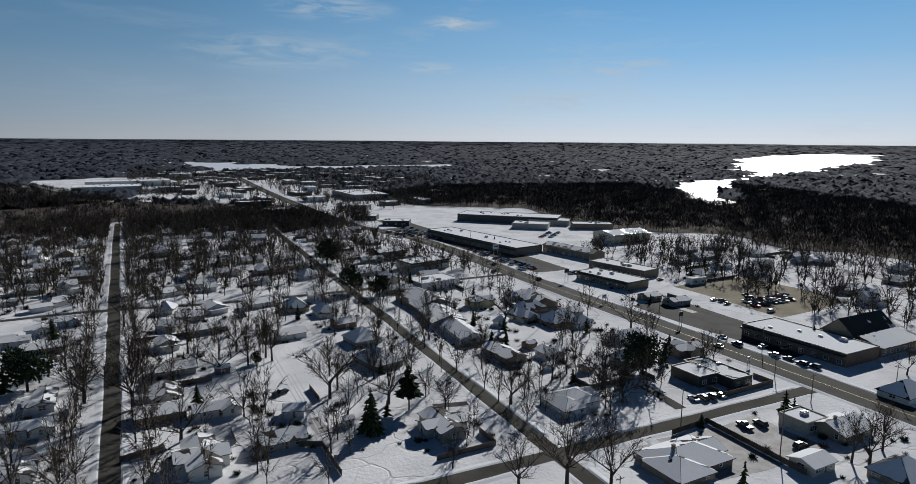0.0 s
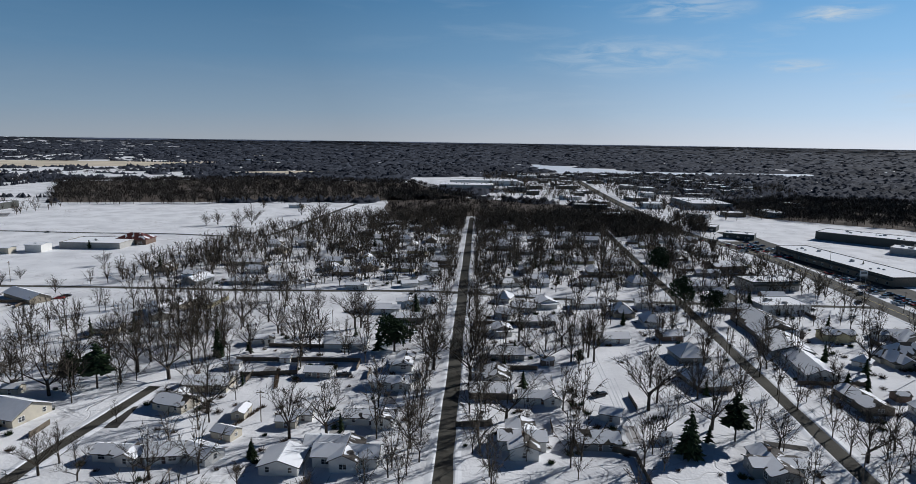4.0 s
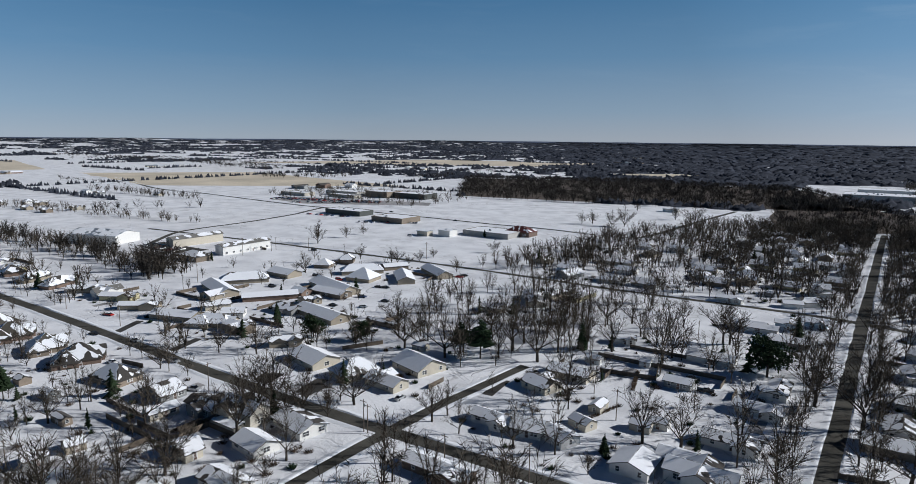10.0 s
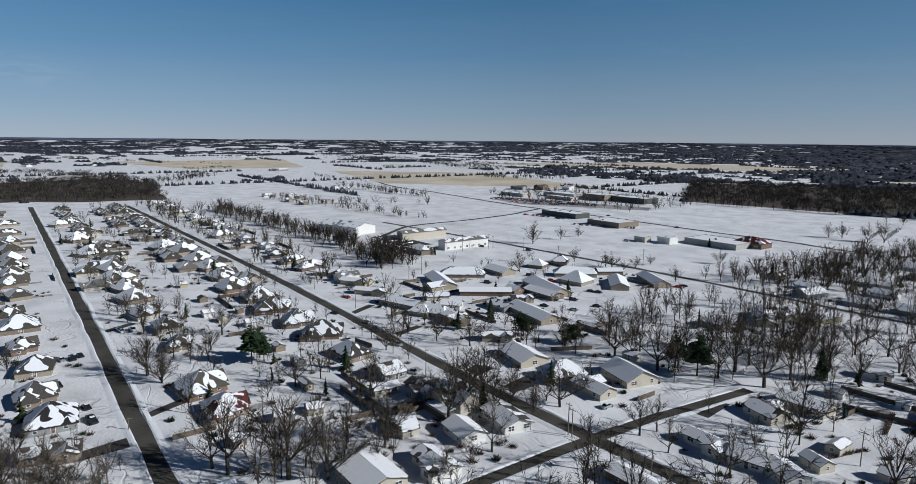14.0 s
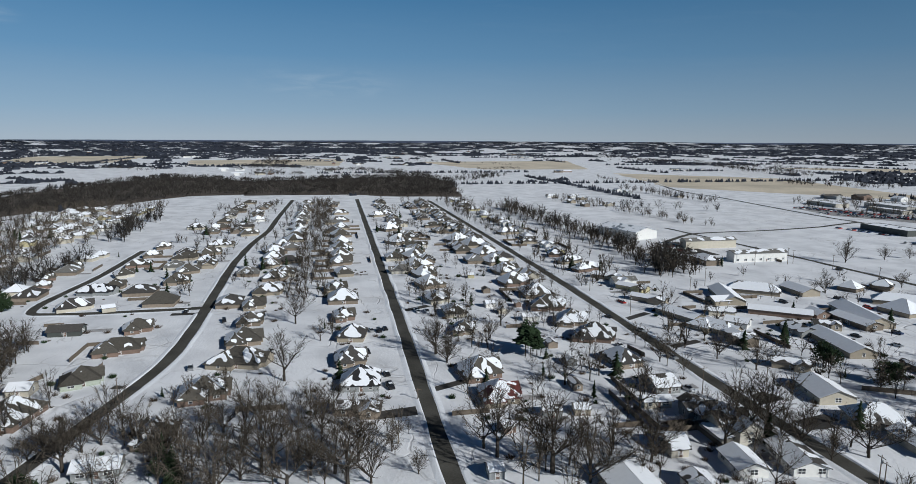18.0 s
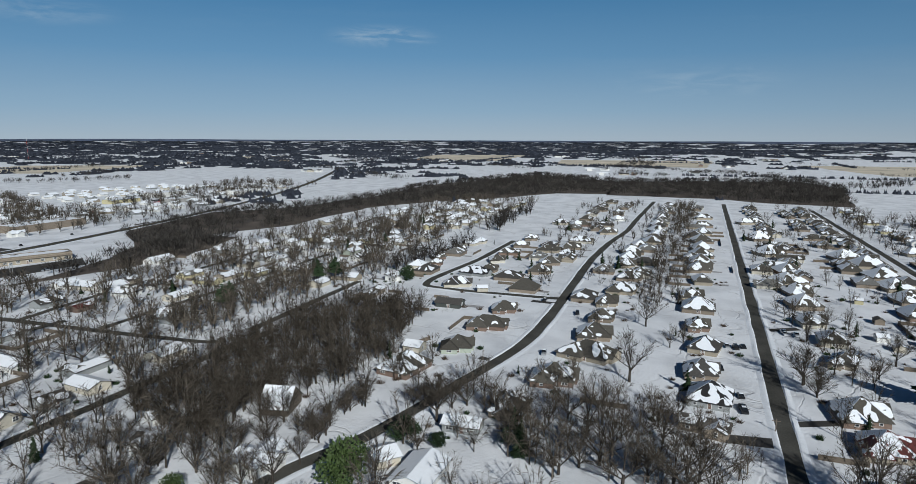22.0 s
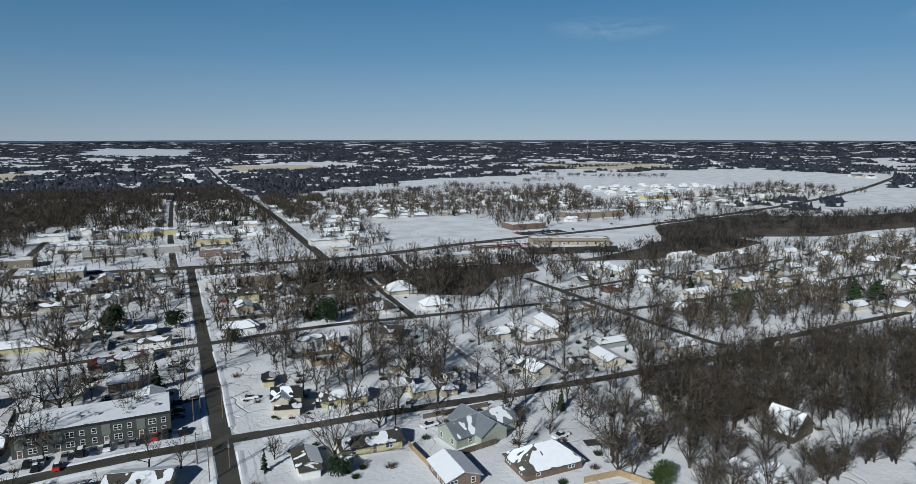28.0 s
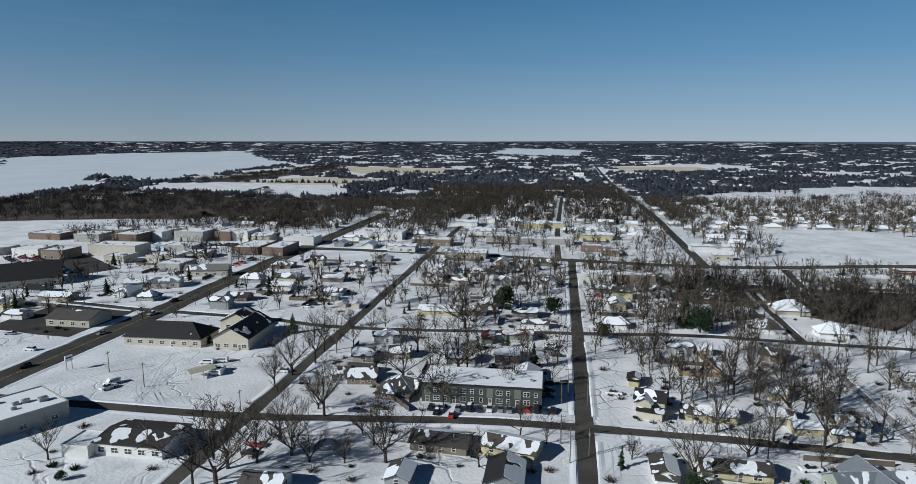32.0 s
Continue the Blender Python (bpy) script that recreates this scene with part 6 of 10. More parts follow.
house(-393.8, -298.8, 14, 8, "gable", "cream", "shingle", rot=0, melt=0.1, detail=0)
house(-462.4, -329.1, 15, 9, "gable", "white", "shingle", rot=0, melt=0.1, detail=0)
house(-414.2, -320.5, 12, 8, "gable", "white", "shingle", rot=0, melt=0.1, detail=0)
house(-411.2, -257.2, 18, 8, "gable", "white", "shingle", rot=90, melt=0.1, detail=0)
house(-408.0, -235.6, 15, 9, "gable", "sage", "shingle", rot=0, melt=0.15, detail=0)
house(-404.0, -220.5, 13, 9, "hip", "grey", "shingle", rot=0, melt=0.3, detail=0)
house(-436.8, -222.8, 16, 8, "gable", "white", "shingle", rot=0, melt=0.1, detail=0)
house(-451.3, -270.9, 15, 8, "gable", "cream", "shingle", rot=90, melt=0.1, detail=0)
house(-471.4, -233.6, 14, 8, "gable", "tansid", "shingle", rot=0, melt=0.15, detail=0)
house(-348.6, -232.7, 17, 8, "gable", "white", "shingle", rot=0, melt=0.1, detail=0)
house(-369.8, -225.0, 13, 8, "ell", "white", "shingle", rot=0, melt=0.1, detail=0)
house(-333.2, -233.8, 14, 8, "gable", "tansid", "shingle", rot=0, melt=0.15, detail=0)
house(-330.8, -194.8, 17, 8, "gable", "tansid", "shingle", rot=90, melt=0.15, detail=0)
house(-310.2, -200.7, 12, 8, "gable", "cream", "shingle", rot=0, melt=0.2, detail=0)
house(-547.8, -259.7, 18, 10, "hip", "tanbrick", "shingleb", rot=0, melt=0.6, detail=0)
house(-631.4, -310.3, 20, 10, "hip", "cream", "shingle", rot=0, melt=0.1, detail=0)
house(-677.9, -314.6, 18, 10, "hip", "white", "shingle", rot=0, melt=0.1, detail=0)
house(-649.7, -277.2, 18, 10, "hip", "cream", "shingle", rot=0, melt=0.15, detail=0)
house(-695.3, -272.1, 18, 11, "hip", "tansid", "shingle", rot=0, melt=0.2, detail=0)
house(-584.0, -245.8, 16, 10, "hip", "grey", "shingle", rot=0, melt=0.4, detail=0)
house(-625.6, -235.1, 16, 10, "hip", "tansid", "shingle", rot=0, melt=0.2, detail=0)
house(-747.4, -307.9, 20, 10, "hip", "white", "shingle", rot=0, melt=0.1, detail=0)
house(-781.0, -286.8, 18, 10, "hip", "tansid", "shingle", rot=0, melt=0.2, detail=0)
house(-517.9, -299.6, 14, 9, "gable", "cream", "shingle", rot=0, melt=0.1, detail=0)
house(-483.7, -207.1, 14, 9, "gable", "cream", "shingle", rot=0, melt=0.15, detail=0)
house(-643.4, -251.5, 14, 9, "hip", "tanbrick", "shingle", rot=0, melt=0.3, detail=0)
house(-540.7, -340.0, 14, 9, "gable", "cream", "shingle", rot=0, melt=0.1, detail=0)
house(-563.5, -333.1, 14, 9, "gable", "white", "shingle", rot=0, melt=0.1, detail=0)
house(-502.6, -275.5, 13, 9, "gable", "grey", "shingle", rot=0, melt=0.2, detail=0)
house(-414.5, -285.2, 13, 8, "gable", "white", "shingle", rot=0, melt=0.1, detail=0)
house(-432.1, -194.8, 13, 8, "gable", "grey", "shingle", rot=0, melt=0.2, detail=0)
house(-113.9, -328.4, 16, 12, "hip", "cream", "shingle", rot=0, melt=0.1, detail=0)
house(-358.1, 166.5, 18, 10, "ell", "tansid", "shingleg", rot=46, melt=0.15, detail=0)
house(-327.5, 168.0, 18, 10, "ell", "yellow", "shingle", rot=33, melt=0.25, detail=0)
house(-301.7, 164.4, 19, 10, "ell", "tansid", "shingle", rot=38, melt=0.25, detail=0)
house(-271.7, 165.4, 23, 10, "gable", "tansid", "shingle", rot=18, melt=0.12, detail=1)
house(-248.2, 168.1, 21, 11, "hipell", "tansid", "shingle", rot=27, melt=0.08, detail=1)
house(-301.1, 209.6, 32, 11, "gable", "tansid", "shingleg", rot=161, melt=0.1, detail=0)
house(-266.3, 215.4, 28, 9, "gable", "brick", "shingle", rot=54, melt=0.1, detail=0)
house(-309.7, 232.4, 27, 10, "hip", "tansid", "shingle", rot=53, melt=0.15, detail=0)
house(-304.7, 258.0, 19, 11, "gable", "tansid", "shingle", rot=179, melt=0.3, detail=0)
house(-304.5, 291.3, 10, 10, "hip", "tanbrick", "shingle", rot=24, melt=0.15, detail=0)
house(-305.0, 313.1, 10, 10, "hip", "tanbrick", "shingle", rot=35, melt=0.15, detail=0)
house(-254.0, 250.2, 36, 13, "gable", "tansid", "shingleg", rot=163, melt=0.1, detail=0)
house(-257.6, 278.3, 14, 16, "hip", "tansid", "shingleg", rot=100, melt=0.12, detail=0)
house(-238.2, 293.1, 26, 10, "gable", "tansid", "shingle", rot=135, melt=0.1, detail=0)
house(-231.0, 316.4, 28, 10, "gable", "tansid", "shingle", rot=149, melt=0.1, detail=0)
house(-272.0, 292.4, 26, 10, "hip", "tansid", "shingle", rot=50, melt=0.1, detail=0)
house(-263.2, 314.2, 16, 8, "gable", "tanbrick", "shingle", rot=59, melt=0.1, detail=0)
house(-242.8, 221.4, 11, 9, "ell", "tansid", "shingle", rot=65, melt=0.4, detail=1)
house(-218.9, 207.0, 31, 11, "gable", "tansid", "shingleg", rot=170, melt=0.12, detail=1)
house(-272.1, 187.3, 12, 8, "gable", "cream", "shingle", rot=63, melt=0.1, detail=1)
house(-253.8, 183.7, 10, 8, "gable", "white", "shingle", rot=40, melt=0.05, detail=1)
house(-200.8, 169.1, 13, 10, "ell", "tansid", "shingle", rot=56, melt=0.45, detail=1)
house(-175.6, 161.8, 17, 12, "gable", "cream", "shingleg", rot=168, melt=0.08, detail=1)
house(-153.8, 160.9, 15, 11, "hip", "cream", "shingle", rot=72, melt=0.2, detail=2)
house(-158.1, 265.0, 10, 8, "gable", "cream", "shingle", rot=10, melt=0.15, detail=1)
house(-144.3, 312.1, 20, 5, "gable", "cream", "shingle", rot=74, melt=0.1, detail=0)
house(-132.5, 313.9, 21, 6, "gable", "yellow", "shingle", rot=82, melt=0.1, detail=0)
house(-150.3, 292.6, 25, 9, "gable", "cream", "shingle", rot=121, melt=0.1, detail=1)
house(-161.1, 362.1, 16, 10, "gable", "grey", "metal", rot=75, melt=0.1, detail=0)
house(-87.3, 254.4, 9, 9, "ell", "white", "shingle", rot=23, melt=0.4, detail=1)
house(-27.5, 399.9, 10, 9, "two", "white", "shingle", rot=18, melt=0.3, detail=0)
house(-29.8, 372.3, 11, 9, "gable", "white", "shingle", rot=40, melt=0.3, detail=0)
house(-36.6, 362.4, 9, 6, "gable", "white", "shingle", rot=17, melt=0.1, detail=0)
house(-32.6, 317.8, 11, 9, "cross", "blue", "shingle", rot=3, melt=0.2, detail=1)
house(22.6, 369.7, 13, 9, "gable", "white", "shingle", rot=18, melt=0.3, detail=0)
house(42.5, 370.6, 6, 7, "gable", "white", "shingle", rot=358, melt=0.1, detail=0)
house(17.7, 332.8, 8, 10, "hip", "white", "shingle", rot=340, melt=0.3, detail=1)
house(26.6, 314.5, 12, 9, "gable", "grey", "shingle", rot=347, melt=0.5, detail=1)
house(38.8, 322.9, 10, 11, "porch", "white", "shingle", rot=12, melt=0.2, detail=1)
house(61.7, 325.1, 17, 8, "gable", "white", "shingle", rot=14, melt=0.1, detail=1)
house(69.0, 376.7, 12, 7, "gable", "white", "shingle", rot=6, melt=0.1, detail=0)
house(99.8, 378.8, 11, 9, "hip", "white", "shingle", rot=16, melt=0.1, detail=0)
house(89.4, 325.1, 8, 10, "cross", "white", "shingle", rot=358, melt=0.2, detail=1)
house(17.6, 302.0, 9, 9, "gable", "white", "shingle", rot=324, melt=0.2, detail=1)
house(13.9, 274.5, 8, 11, "porch", "white", "shingle", rot=9, melt=0.15, detail=1)
house(30.9, 290.6, 16, 8, "gable", "grey", "shingle", rot=8, melt=0.4, detail=1)
house(62.0, 266.4, 11, 8, "gable", "white", "shingle", rot=6, melt=0.05, detail=1)
house(137.1, 372.8, 23, 9, "gable", "white", "shingle", rot=6, melt=0.1, detail=0)
house(134.5, 320.9, 16, 8, "gable", "tansid", "shingle", rot=349, melt=0.3, detail=0)
house(137.1, 290.1, 29, 21, "gable", "tanbrick", "shingle", rot=90, melt=0.5, detail=1)
house(153.8, 327.1, 10, 10, "hip", "brick", "shingleb", rot=343, melt=0.5, detail=0)
house(190.3, 265.7, 21, 14, "gable", "tanbrick", "blackroof", rot=77, melt=0.6, detail=1)
house(131.9, 260.9, 24, 16, "gable", "grey", "shingle", rot=81, melt=0.2, detail=1)
house(140.1, 276.6, 9, 6, "gable", "white", "metal", rot=339, melt=0.1, detail=1)
house(129.3, 236.3, 27, 11, "gable", "white", "shingle", rot=84, melt=0.08, detail=1)
house(153.0, 241.9, 6, 6, "hip", "white", "shingle", rot=316, melt=0.1, detail=1)
house(130.3, 203.5, 18, 9, "gable", "tanbrick", "shingle", rot=93, melt=0.5, detail=1)
house(83.6, 219.0, 12, 16, "hip", "tanbrick", "shingleg", rot=10, melt=0.3, detail=1)
house(87.1, 246.6, 12, 12, "hip", "grey", "shingleg", rot=7, melt=0.3, detail=1)
house(86.9, 271.8, 9, 8, "gable", "brick", "shingle", rot=8, melt=0.3, detail=1)
house(74.1, -230.2, 8, 9, "gable", "cream", "shingle", rot=193, melt=0.15, detail=1)
house(70.7, -252.4, 11, 9, "cross", "white", "shingle", rot=194, melt=0.3, detail=1)
house(60.7, -235.1, 8, 8, "gable", "tansid", "shingle", rot=189, melt=0.3, detail=1)
house(76.2, -209.8, 6, 8, "gable", "grey", "shingle", rot=196, melt=0.4, detail=2)
house(67.4, -208.2, 10, 9, "gable", "tanbrick", "shingleb", rot=188, melt=0.4, detail=2)
house(52.0, -198.9, 13, 13, "hipell", "tanbrick", "shingle", rot=178, melt=0.42, detail=2)
house(36.1, -233.8, 11, 9, "gable", "sage", "shingle", rot=187, melt=0.1, detail=1)
house(18.5, -238.5, 9, 10, "flat", "brick", "shingle", rot=180, melt=0.0, detail=1)
house(28.4, -259.3, 5, 9, "porch", "sage", "maroon", rot=181, melt=0.7, detail=1)
house(16.6, -265.5, 13, 10, "ell", "sage", "maroon", rot=190, melt=0.4, detail=1)
house(30.8, -164.2, 16, 9, "gable", "tanbrick", "shingle", rot=176, melt=0.45, detail=2)
house(11.1, -164.2, 15, 9, "gable", "yellow", "shingleb", rot=166, melt=0.3, detail=2)
house(-27.4, -219.6, 4, 6, "porch", "yellow", "blackroof", rot=172, melt=0.8, detail=2)
house(-30.0, -197.6, 9, 10, "two", "cream", "blackroof", rot=166, melt=0.6, detail=2)
house(-47.3, -195.2, 15, 8, "gable", "yellow", "shingle", rot=176, melt=0.2, detail=2)
house(-28.1, -156.5, 6, 11, "porch", "white", "shingleb", rot=178, melt=0.6, detail=2)
house(-45.9, -161.0, 17, 8, "gable", "yellow", "shingle", rot=179, melt=0.45, detail=2)
house(-48.9, -256.9, 10, 9, "cross", "white", "shingle", rot=182, melt=0.2, detail=1)
house(-73.3, -216.3, 5, 8, "gable", "yellow", "shingle", rot=172, melt=0.2, detail=2)
house(-68.1, -196.8, 7, 8, "gable", "grey", "shingle", rot=172, melt=0.3, detail=2)
house(-81.3, -186.9, 5, 6, "gable", "tansid", "shingle", rot=172, melt=0.4, detail=2)
house(-87.6, -194.1, 7, 7, "gable", "white", "shingle", rot=181, melt=0.3, detail=2)
house(-124.6, -234.5, 11, 8, "gable", "cream", "shingle", rot=172, melt=0.1, detail=1)
house(-140.0, -233.7, 16, 8, "gable", "white", "shingle", rot=103, melt=0.05, detail=1)
house(-154.4, -236.3, 20, 8, "gable", "white", "shingle", rot=85, melt=0.05, detail=1)
house(-118.4, -192.4, 13, 10, "gable", "cream", "shingle", rot=277, melt=0.4, detail=2)
house(-135.1, -189.3, 8, 9, "gable", "grey", "shingle", rot=172, melt=0.3, detail=1)
house(-149.4, -189.7, 13, 8, "gable", "cream", "shingle", rot=264, melt=0.05, detail=1)
house(-295.2, -113.6, 13, 8, "gable", "charcoal", "shingle", rot=90, melt=0.5, detail=1)
house(-265.9, -84.1, 18, 12, "hipell", "brick", "shingleb", rot=99, melt=0.66, detail=1)
house(-295.0, -84.8, 12, 11, "hipell", "brick", "shingleb", rot=108, melt=0.66, detail=1)
house(-233.3, -86.5, 13, 13, "hipell", "sage", "shingleb", rot=107, melt=0.7, detail=1)
house(-226.4, -102.4, 7, 7, "gable", "cream", "shingle", rot=87, melt=0.05, detail=1)
house(-204.3, -96.7, 17, 13, "hip", "brick", "shingleb", rot=170, melt=0.3, detail=2)
house(-268.8, -36.8, 15, 15.5, "hipell", "tanbrick", "shingleb", rot=100, melt=0.53, detail=1)
house(-242.8, -34.8, 21, 15.5, "hipell", "tansid", "shingleb", rot=70, melt=0.47, detail=1)
house(-213.4, -42.4, 16, 15.5, "hipell", "brick", "shingleb", rot=96, melt=0.47, detail=2)
house(-267.6, 7.9, 11, 13.0, "hip", "tansid", "shingle", rot=79, melt=0.38, detail=1)
house(-237.4, 6.2, 12, 13.5, "hipell", "tanbrick", "shingle", rot=94, melt=0.42, detail=1)
house(-214.2, 8.9, 13, 14.5, "hip", "grey", "blackroof", rot=84, melt=0.37, detail=2)
house(-191.0, 7.1, 14, 11, "ell", "tanbrick", "shingle", rot=79, melt=0.4, detail=2)
house(-215.3, 52.1, 15, 15.5, "hipell", "brick", "shingleb", rot=96, melt=0.47, detail=2)
house(-192.8, 53.3, 13, 14.5, "hipell", "tansid", "maroon", rot=89, melt=0.37, detail=2)
house(-178.0, 66.0, 6, 5, "shed", "grey", "shingle", rot=79, melt=0.1, detail=2, name="shed")
house(-177.5, 75.6, 5, 5, "shed", "tansid", "shingle", rot=79, melt=0.1, detail=2, name="shed")
house(-247.6, 110.3, 17, 15.5, "hipell", "brick", "shingle", rot=61, melt=0.4, detail=1)
house(-217.5, 108.4, 10, 14.0, "hip", "tanbrick", "shingle", rot=98, melt=0.35, detail=1)
house(-191.9, 110.2, 9, 12, "gable", "grey", "shingle", rot=92, melt=0.2, detail=2)
house(-178.3, 101.3, 9, 5, "gable", "cream", "shingle", rot=85, melt=0.1, detail=2)
house(-149.4, 91.0, 5, 8, "gable", "cream", "shingle", rot=89, melt=0.3, detail=2)
house(-146.4, 39.5, 4, 5, "shed", "grey", "shingle", rot=89, melt=0.1, detail=2, name="shed")
house(-169.6, 49.2, 4, 4, "shed", "brick", "shingle", rot=104, melt=0.2, detail=2, name="shed")
house(-137.3, 120.0, 15, 9, "gable", "white", "shingle", rot=169, melt=0.35, detail=2)
house(-137.6, 104.4, 11, 8, "gable", "white", "shingle", rot=173, melt=0.05, detail=2)
house(-151.6, 91.8, 7, 8, "gable", "cream", "shingle", rot=77, melt=0.1, detail=2)
house(-137.8, 159.6, 14, 12, "ell", "cream", "shingle", rot=175, melt=0.03, detail=2)
house(-139.0, 179.5, 16, 13, "gable", "cream", "shingle", rot=165, melt=0.05, detail=2)
house(-93.0, 189.1, 11, 14, "ell", "cream", "shingle", rot=164, melt=0.35, detail=2)
house(-92.3, 156.0, 13, 9, "ell", "white", "shingle", rot=357, melt=0.3, detail=2)
house(-80.8, 157.0, 9, 8, "gable", "white", "shingle", rot=11, melt=0.1, detail=2)
house(-71.0, 157.0, 9, 7, "gable", "white", "shingle", rot=157, melt=0.05, detail=2)
house(-69.5, 169.6, 7, 5, "shed", "cream", "shingle", rot=340, melt=0.1, detail=2, name="shed")
house(44.1, 188.0, 6, 6, "gable", "white", "shingle", rot=341, melt=0.0, detail=2)
house(-475.6, -166.3, 12, 9, "hip", "cream", "shingle", rot=80, melt=0.1, detail=0)
house(-487.2, -160.5, 7, 8, "hip", "cream", "shingle", rot=80, melt=0.1, detail=0)
house(-444.4, -165.0, 13, 11, "hipell", "brick", "shingleb", rot=134, melt=0.55, detail=0)
house(-411.5, -167.4, 10, 11, "hipell", "brick", "shingleb", rot=134, melt=0.45, detail=0)
house(-391.1, -160.6, 8, 9, "hipell", "brick", "shingleb", rot=101, melt=0.3, detail=0)
house(-378.3, -168.3, 10, 10, "hip", "cream", "shingle", rot=94, melt=0.1, detail=0)
house(-339.1, -125.7, 16, 11, "hipell", "cream", "shingle", rot=108, melt=0.42, detail=0)
house(-371.0, -125.3, 18, 12, "hipell", "grey", "blackroof", rot=76, melt=0.45, detail=0)
house(-383.6, -120.5, 10, 11, "hipell", "tanbrick", "shingleb", rot=95, melt=0.6, detail=0)
house(-415.6, -125.1, 11, 11, "hipell", "stone", "shingleb", rot=118, melt=0.6, detail=0)
house(-446.4, -124.8, 15, 10, "hipell", "brick", "shingleb", rot=95, melt=0.42, detail=0)
house(-482.1, -125.5, 13, 9, "hipell", "tanbrick", "shingleb", rot=111, melt=0.45, detail=0)
house(-518.1, -126.4, 11, 10, "hipell", "tanbrick", "shingleb", rot=108, melt=0.45, detail=0)
house(-332.0, -108.4, 6, 5, "shed", "cream", "shingle", rot=114, melt=0.05, detail=0, name="shed")
house(-341.3, -86.3, 15, 12, "hip", "tanbrick", "shingleb", rot=88, melt=1.1, detail=0)
house(-390.7, -89.2, 14, 12, "hipell", "tanbrick", "shingleb", rot=98, melt=0.6, detail=0)
house(-420.3, -89.1, 14, 12, "hipell", "tanbrick", "shingleb", rot=110, melt=0.5, detail=0)
house(-456.9, -84.7, 10, 11, "hipell", "white", "shingle", rot=91, melt=0.32, detail=0)
house(-484.9, -87.0, 17, 11, "hipell", "tanbrick", "shingleb", rot=123, melt=0.5, detail=0)
house(-520.0, -84.5, 18, 11, "hipell", "stone", "shingleb", rot=80, melt=0.35, detail=0)
house(-626.3, -122.8, 14, 10, "hip", "cream", "shingle", rot=81, melt=0.3, detail=0)
house(-620.0, -102.3, 19, 10, "hip", "brick", "shingleb", rot=118, melt=0.5, detail=0)
house(-577.7, -70.1, 16, 11, "hipell", "tansid", "shingleb", rot=105, melt=0.5, detail=0)
house(-675.5, -72.7, 12, 9, "hip", "white", "shingle", rot=131, melt=0.2, detail=0)
house(-431.1, -39.8, 12, 13.5, "hipell", "tansid", "shingleb", rot=98, melt=0.4, detail=0)
house(-392.1, -33.5, 14, 15.5, "hipell", "tanbrick", "shingleb", rot=86, melt=0.37, detail=0)
house(-356.2, -34.5, 15, 15.5, "hipell", "tansid", "shingleb", rot=85, melt=0.42, detail=0)
house(-326.8, -38.9, 11, 13.0, "hipell", "tansid", "shingleb", rot=97, melt=0.42, detail=1)
house(-297.1, -37.4, 11, 13.0, "hipell", "tanbrick", "shingleb", rot=89, melt=0.47, detail=1)
house(-458.6, -40.0, 14, 15.5, "hipell", "tansid", "shingleb", rot=97, melt=0.45, detail=0)
house(-484.8, -41.4, 15, 15.5, "hip", "tanbrick", "shingleb", rot=109, melt=0.37, detail=0)
house(-515.4, -37.4, 12, 13.5, "hip", "tanbrick", "shingleb", rot=107, melt=0.47, detail=0)
house(-537.5, -29.7, 13, 14.5, "hip", "tansid", "shingleb", rot=107, melt=0.4, detail=0)
house(-577.8, -27.7, 13, 14.5, "hip", "tanbrick", "shingleb", rot=96, melt=0.37, detail=0)
house(-604.5, -29.9, 13, 14.5, "hip", "tansid", "shingleb", rot=115, melt=0.4, detail=0)
house(-647.1, -30.3, 14, 10, "hip", "tanbrick", "shingleb", rot=118, melt=0.4, detail=0)
house(-702.2, -29.7, 14, 10, "hip", "tansid", "shingleb", rot=103, melt=0.4, detail=0)
house(-763.3, -27.1, 16, 10, "hip", "tanbrick", "shingleb", rot=104, melt=0.4, detail=0)
house(-298.0, 5.2, 10, 13.0, "hipell", "brick", "shingleb", rot=97, melt=0.42, detail=1)
house(-332.1, 5.4, 15, 15.5, "hip", "tanbrick", "shingleb", rot=89, melt=0.37, detail=1)
house(-356.4, 2.1, 12, 13.5, "hipell", "tansid", "shingleb", rot=99, melt=0.45, detail=0)
house(-397.2, 7.3, 10, 13.0, "hip", "tansid", "shingleb", rot=100, melt=0.42, detail=0)
house(-433.9, 6.4, 15, 15.5, "hipell", "tanbrick", "shingleb", rot=95, melt=0.45, detail=0)
house(-459.1, 7.0, 14, 15.5, "hip", "tansid", "shingleb", rot=99, melt=0.4, detail=0)
house(-487.8, 7.5, 15, 15.5, "hip", "tanbrick", "shingleb", rot=100, melt=0.45, detail=0)
house(-517.0, 8.1, 14, 15.5, "hip", "tansid", "shingleb", rot=103, melt=0.4, detail=0)
house(-556.6, 8.2, 15, 15.5, "hip", "tanbrick", "shingleb", rot=107, melt=0.37, detail=0)
house(-605.0, 9.5, 14, 15.5, "hip", "tansid", "shingleb", rot=96, melt=0.45, detail=0)
house(-654.5, 8.8, 18, 10, "hip", "tanbrick", "shingleb", rot=111, melt=0.45, detail=0)
house(-722.5, 11.3, 16, 10, "hip", "tansid", "shingleb", rot=101, melt=0.4, detail=0)
house(-358.1, 55.8, 14, 15.5, "hip", "tanbrick", "shingleb", rot=105, melt=0.42, detail=0)
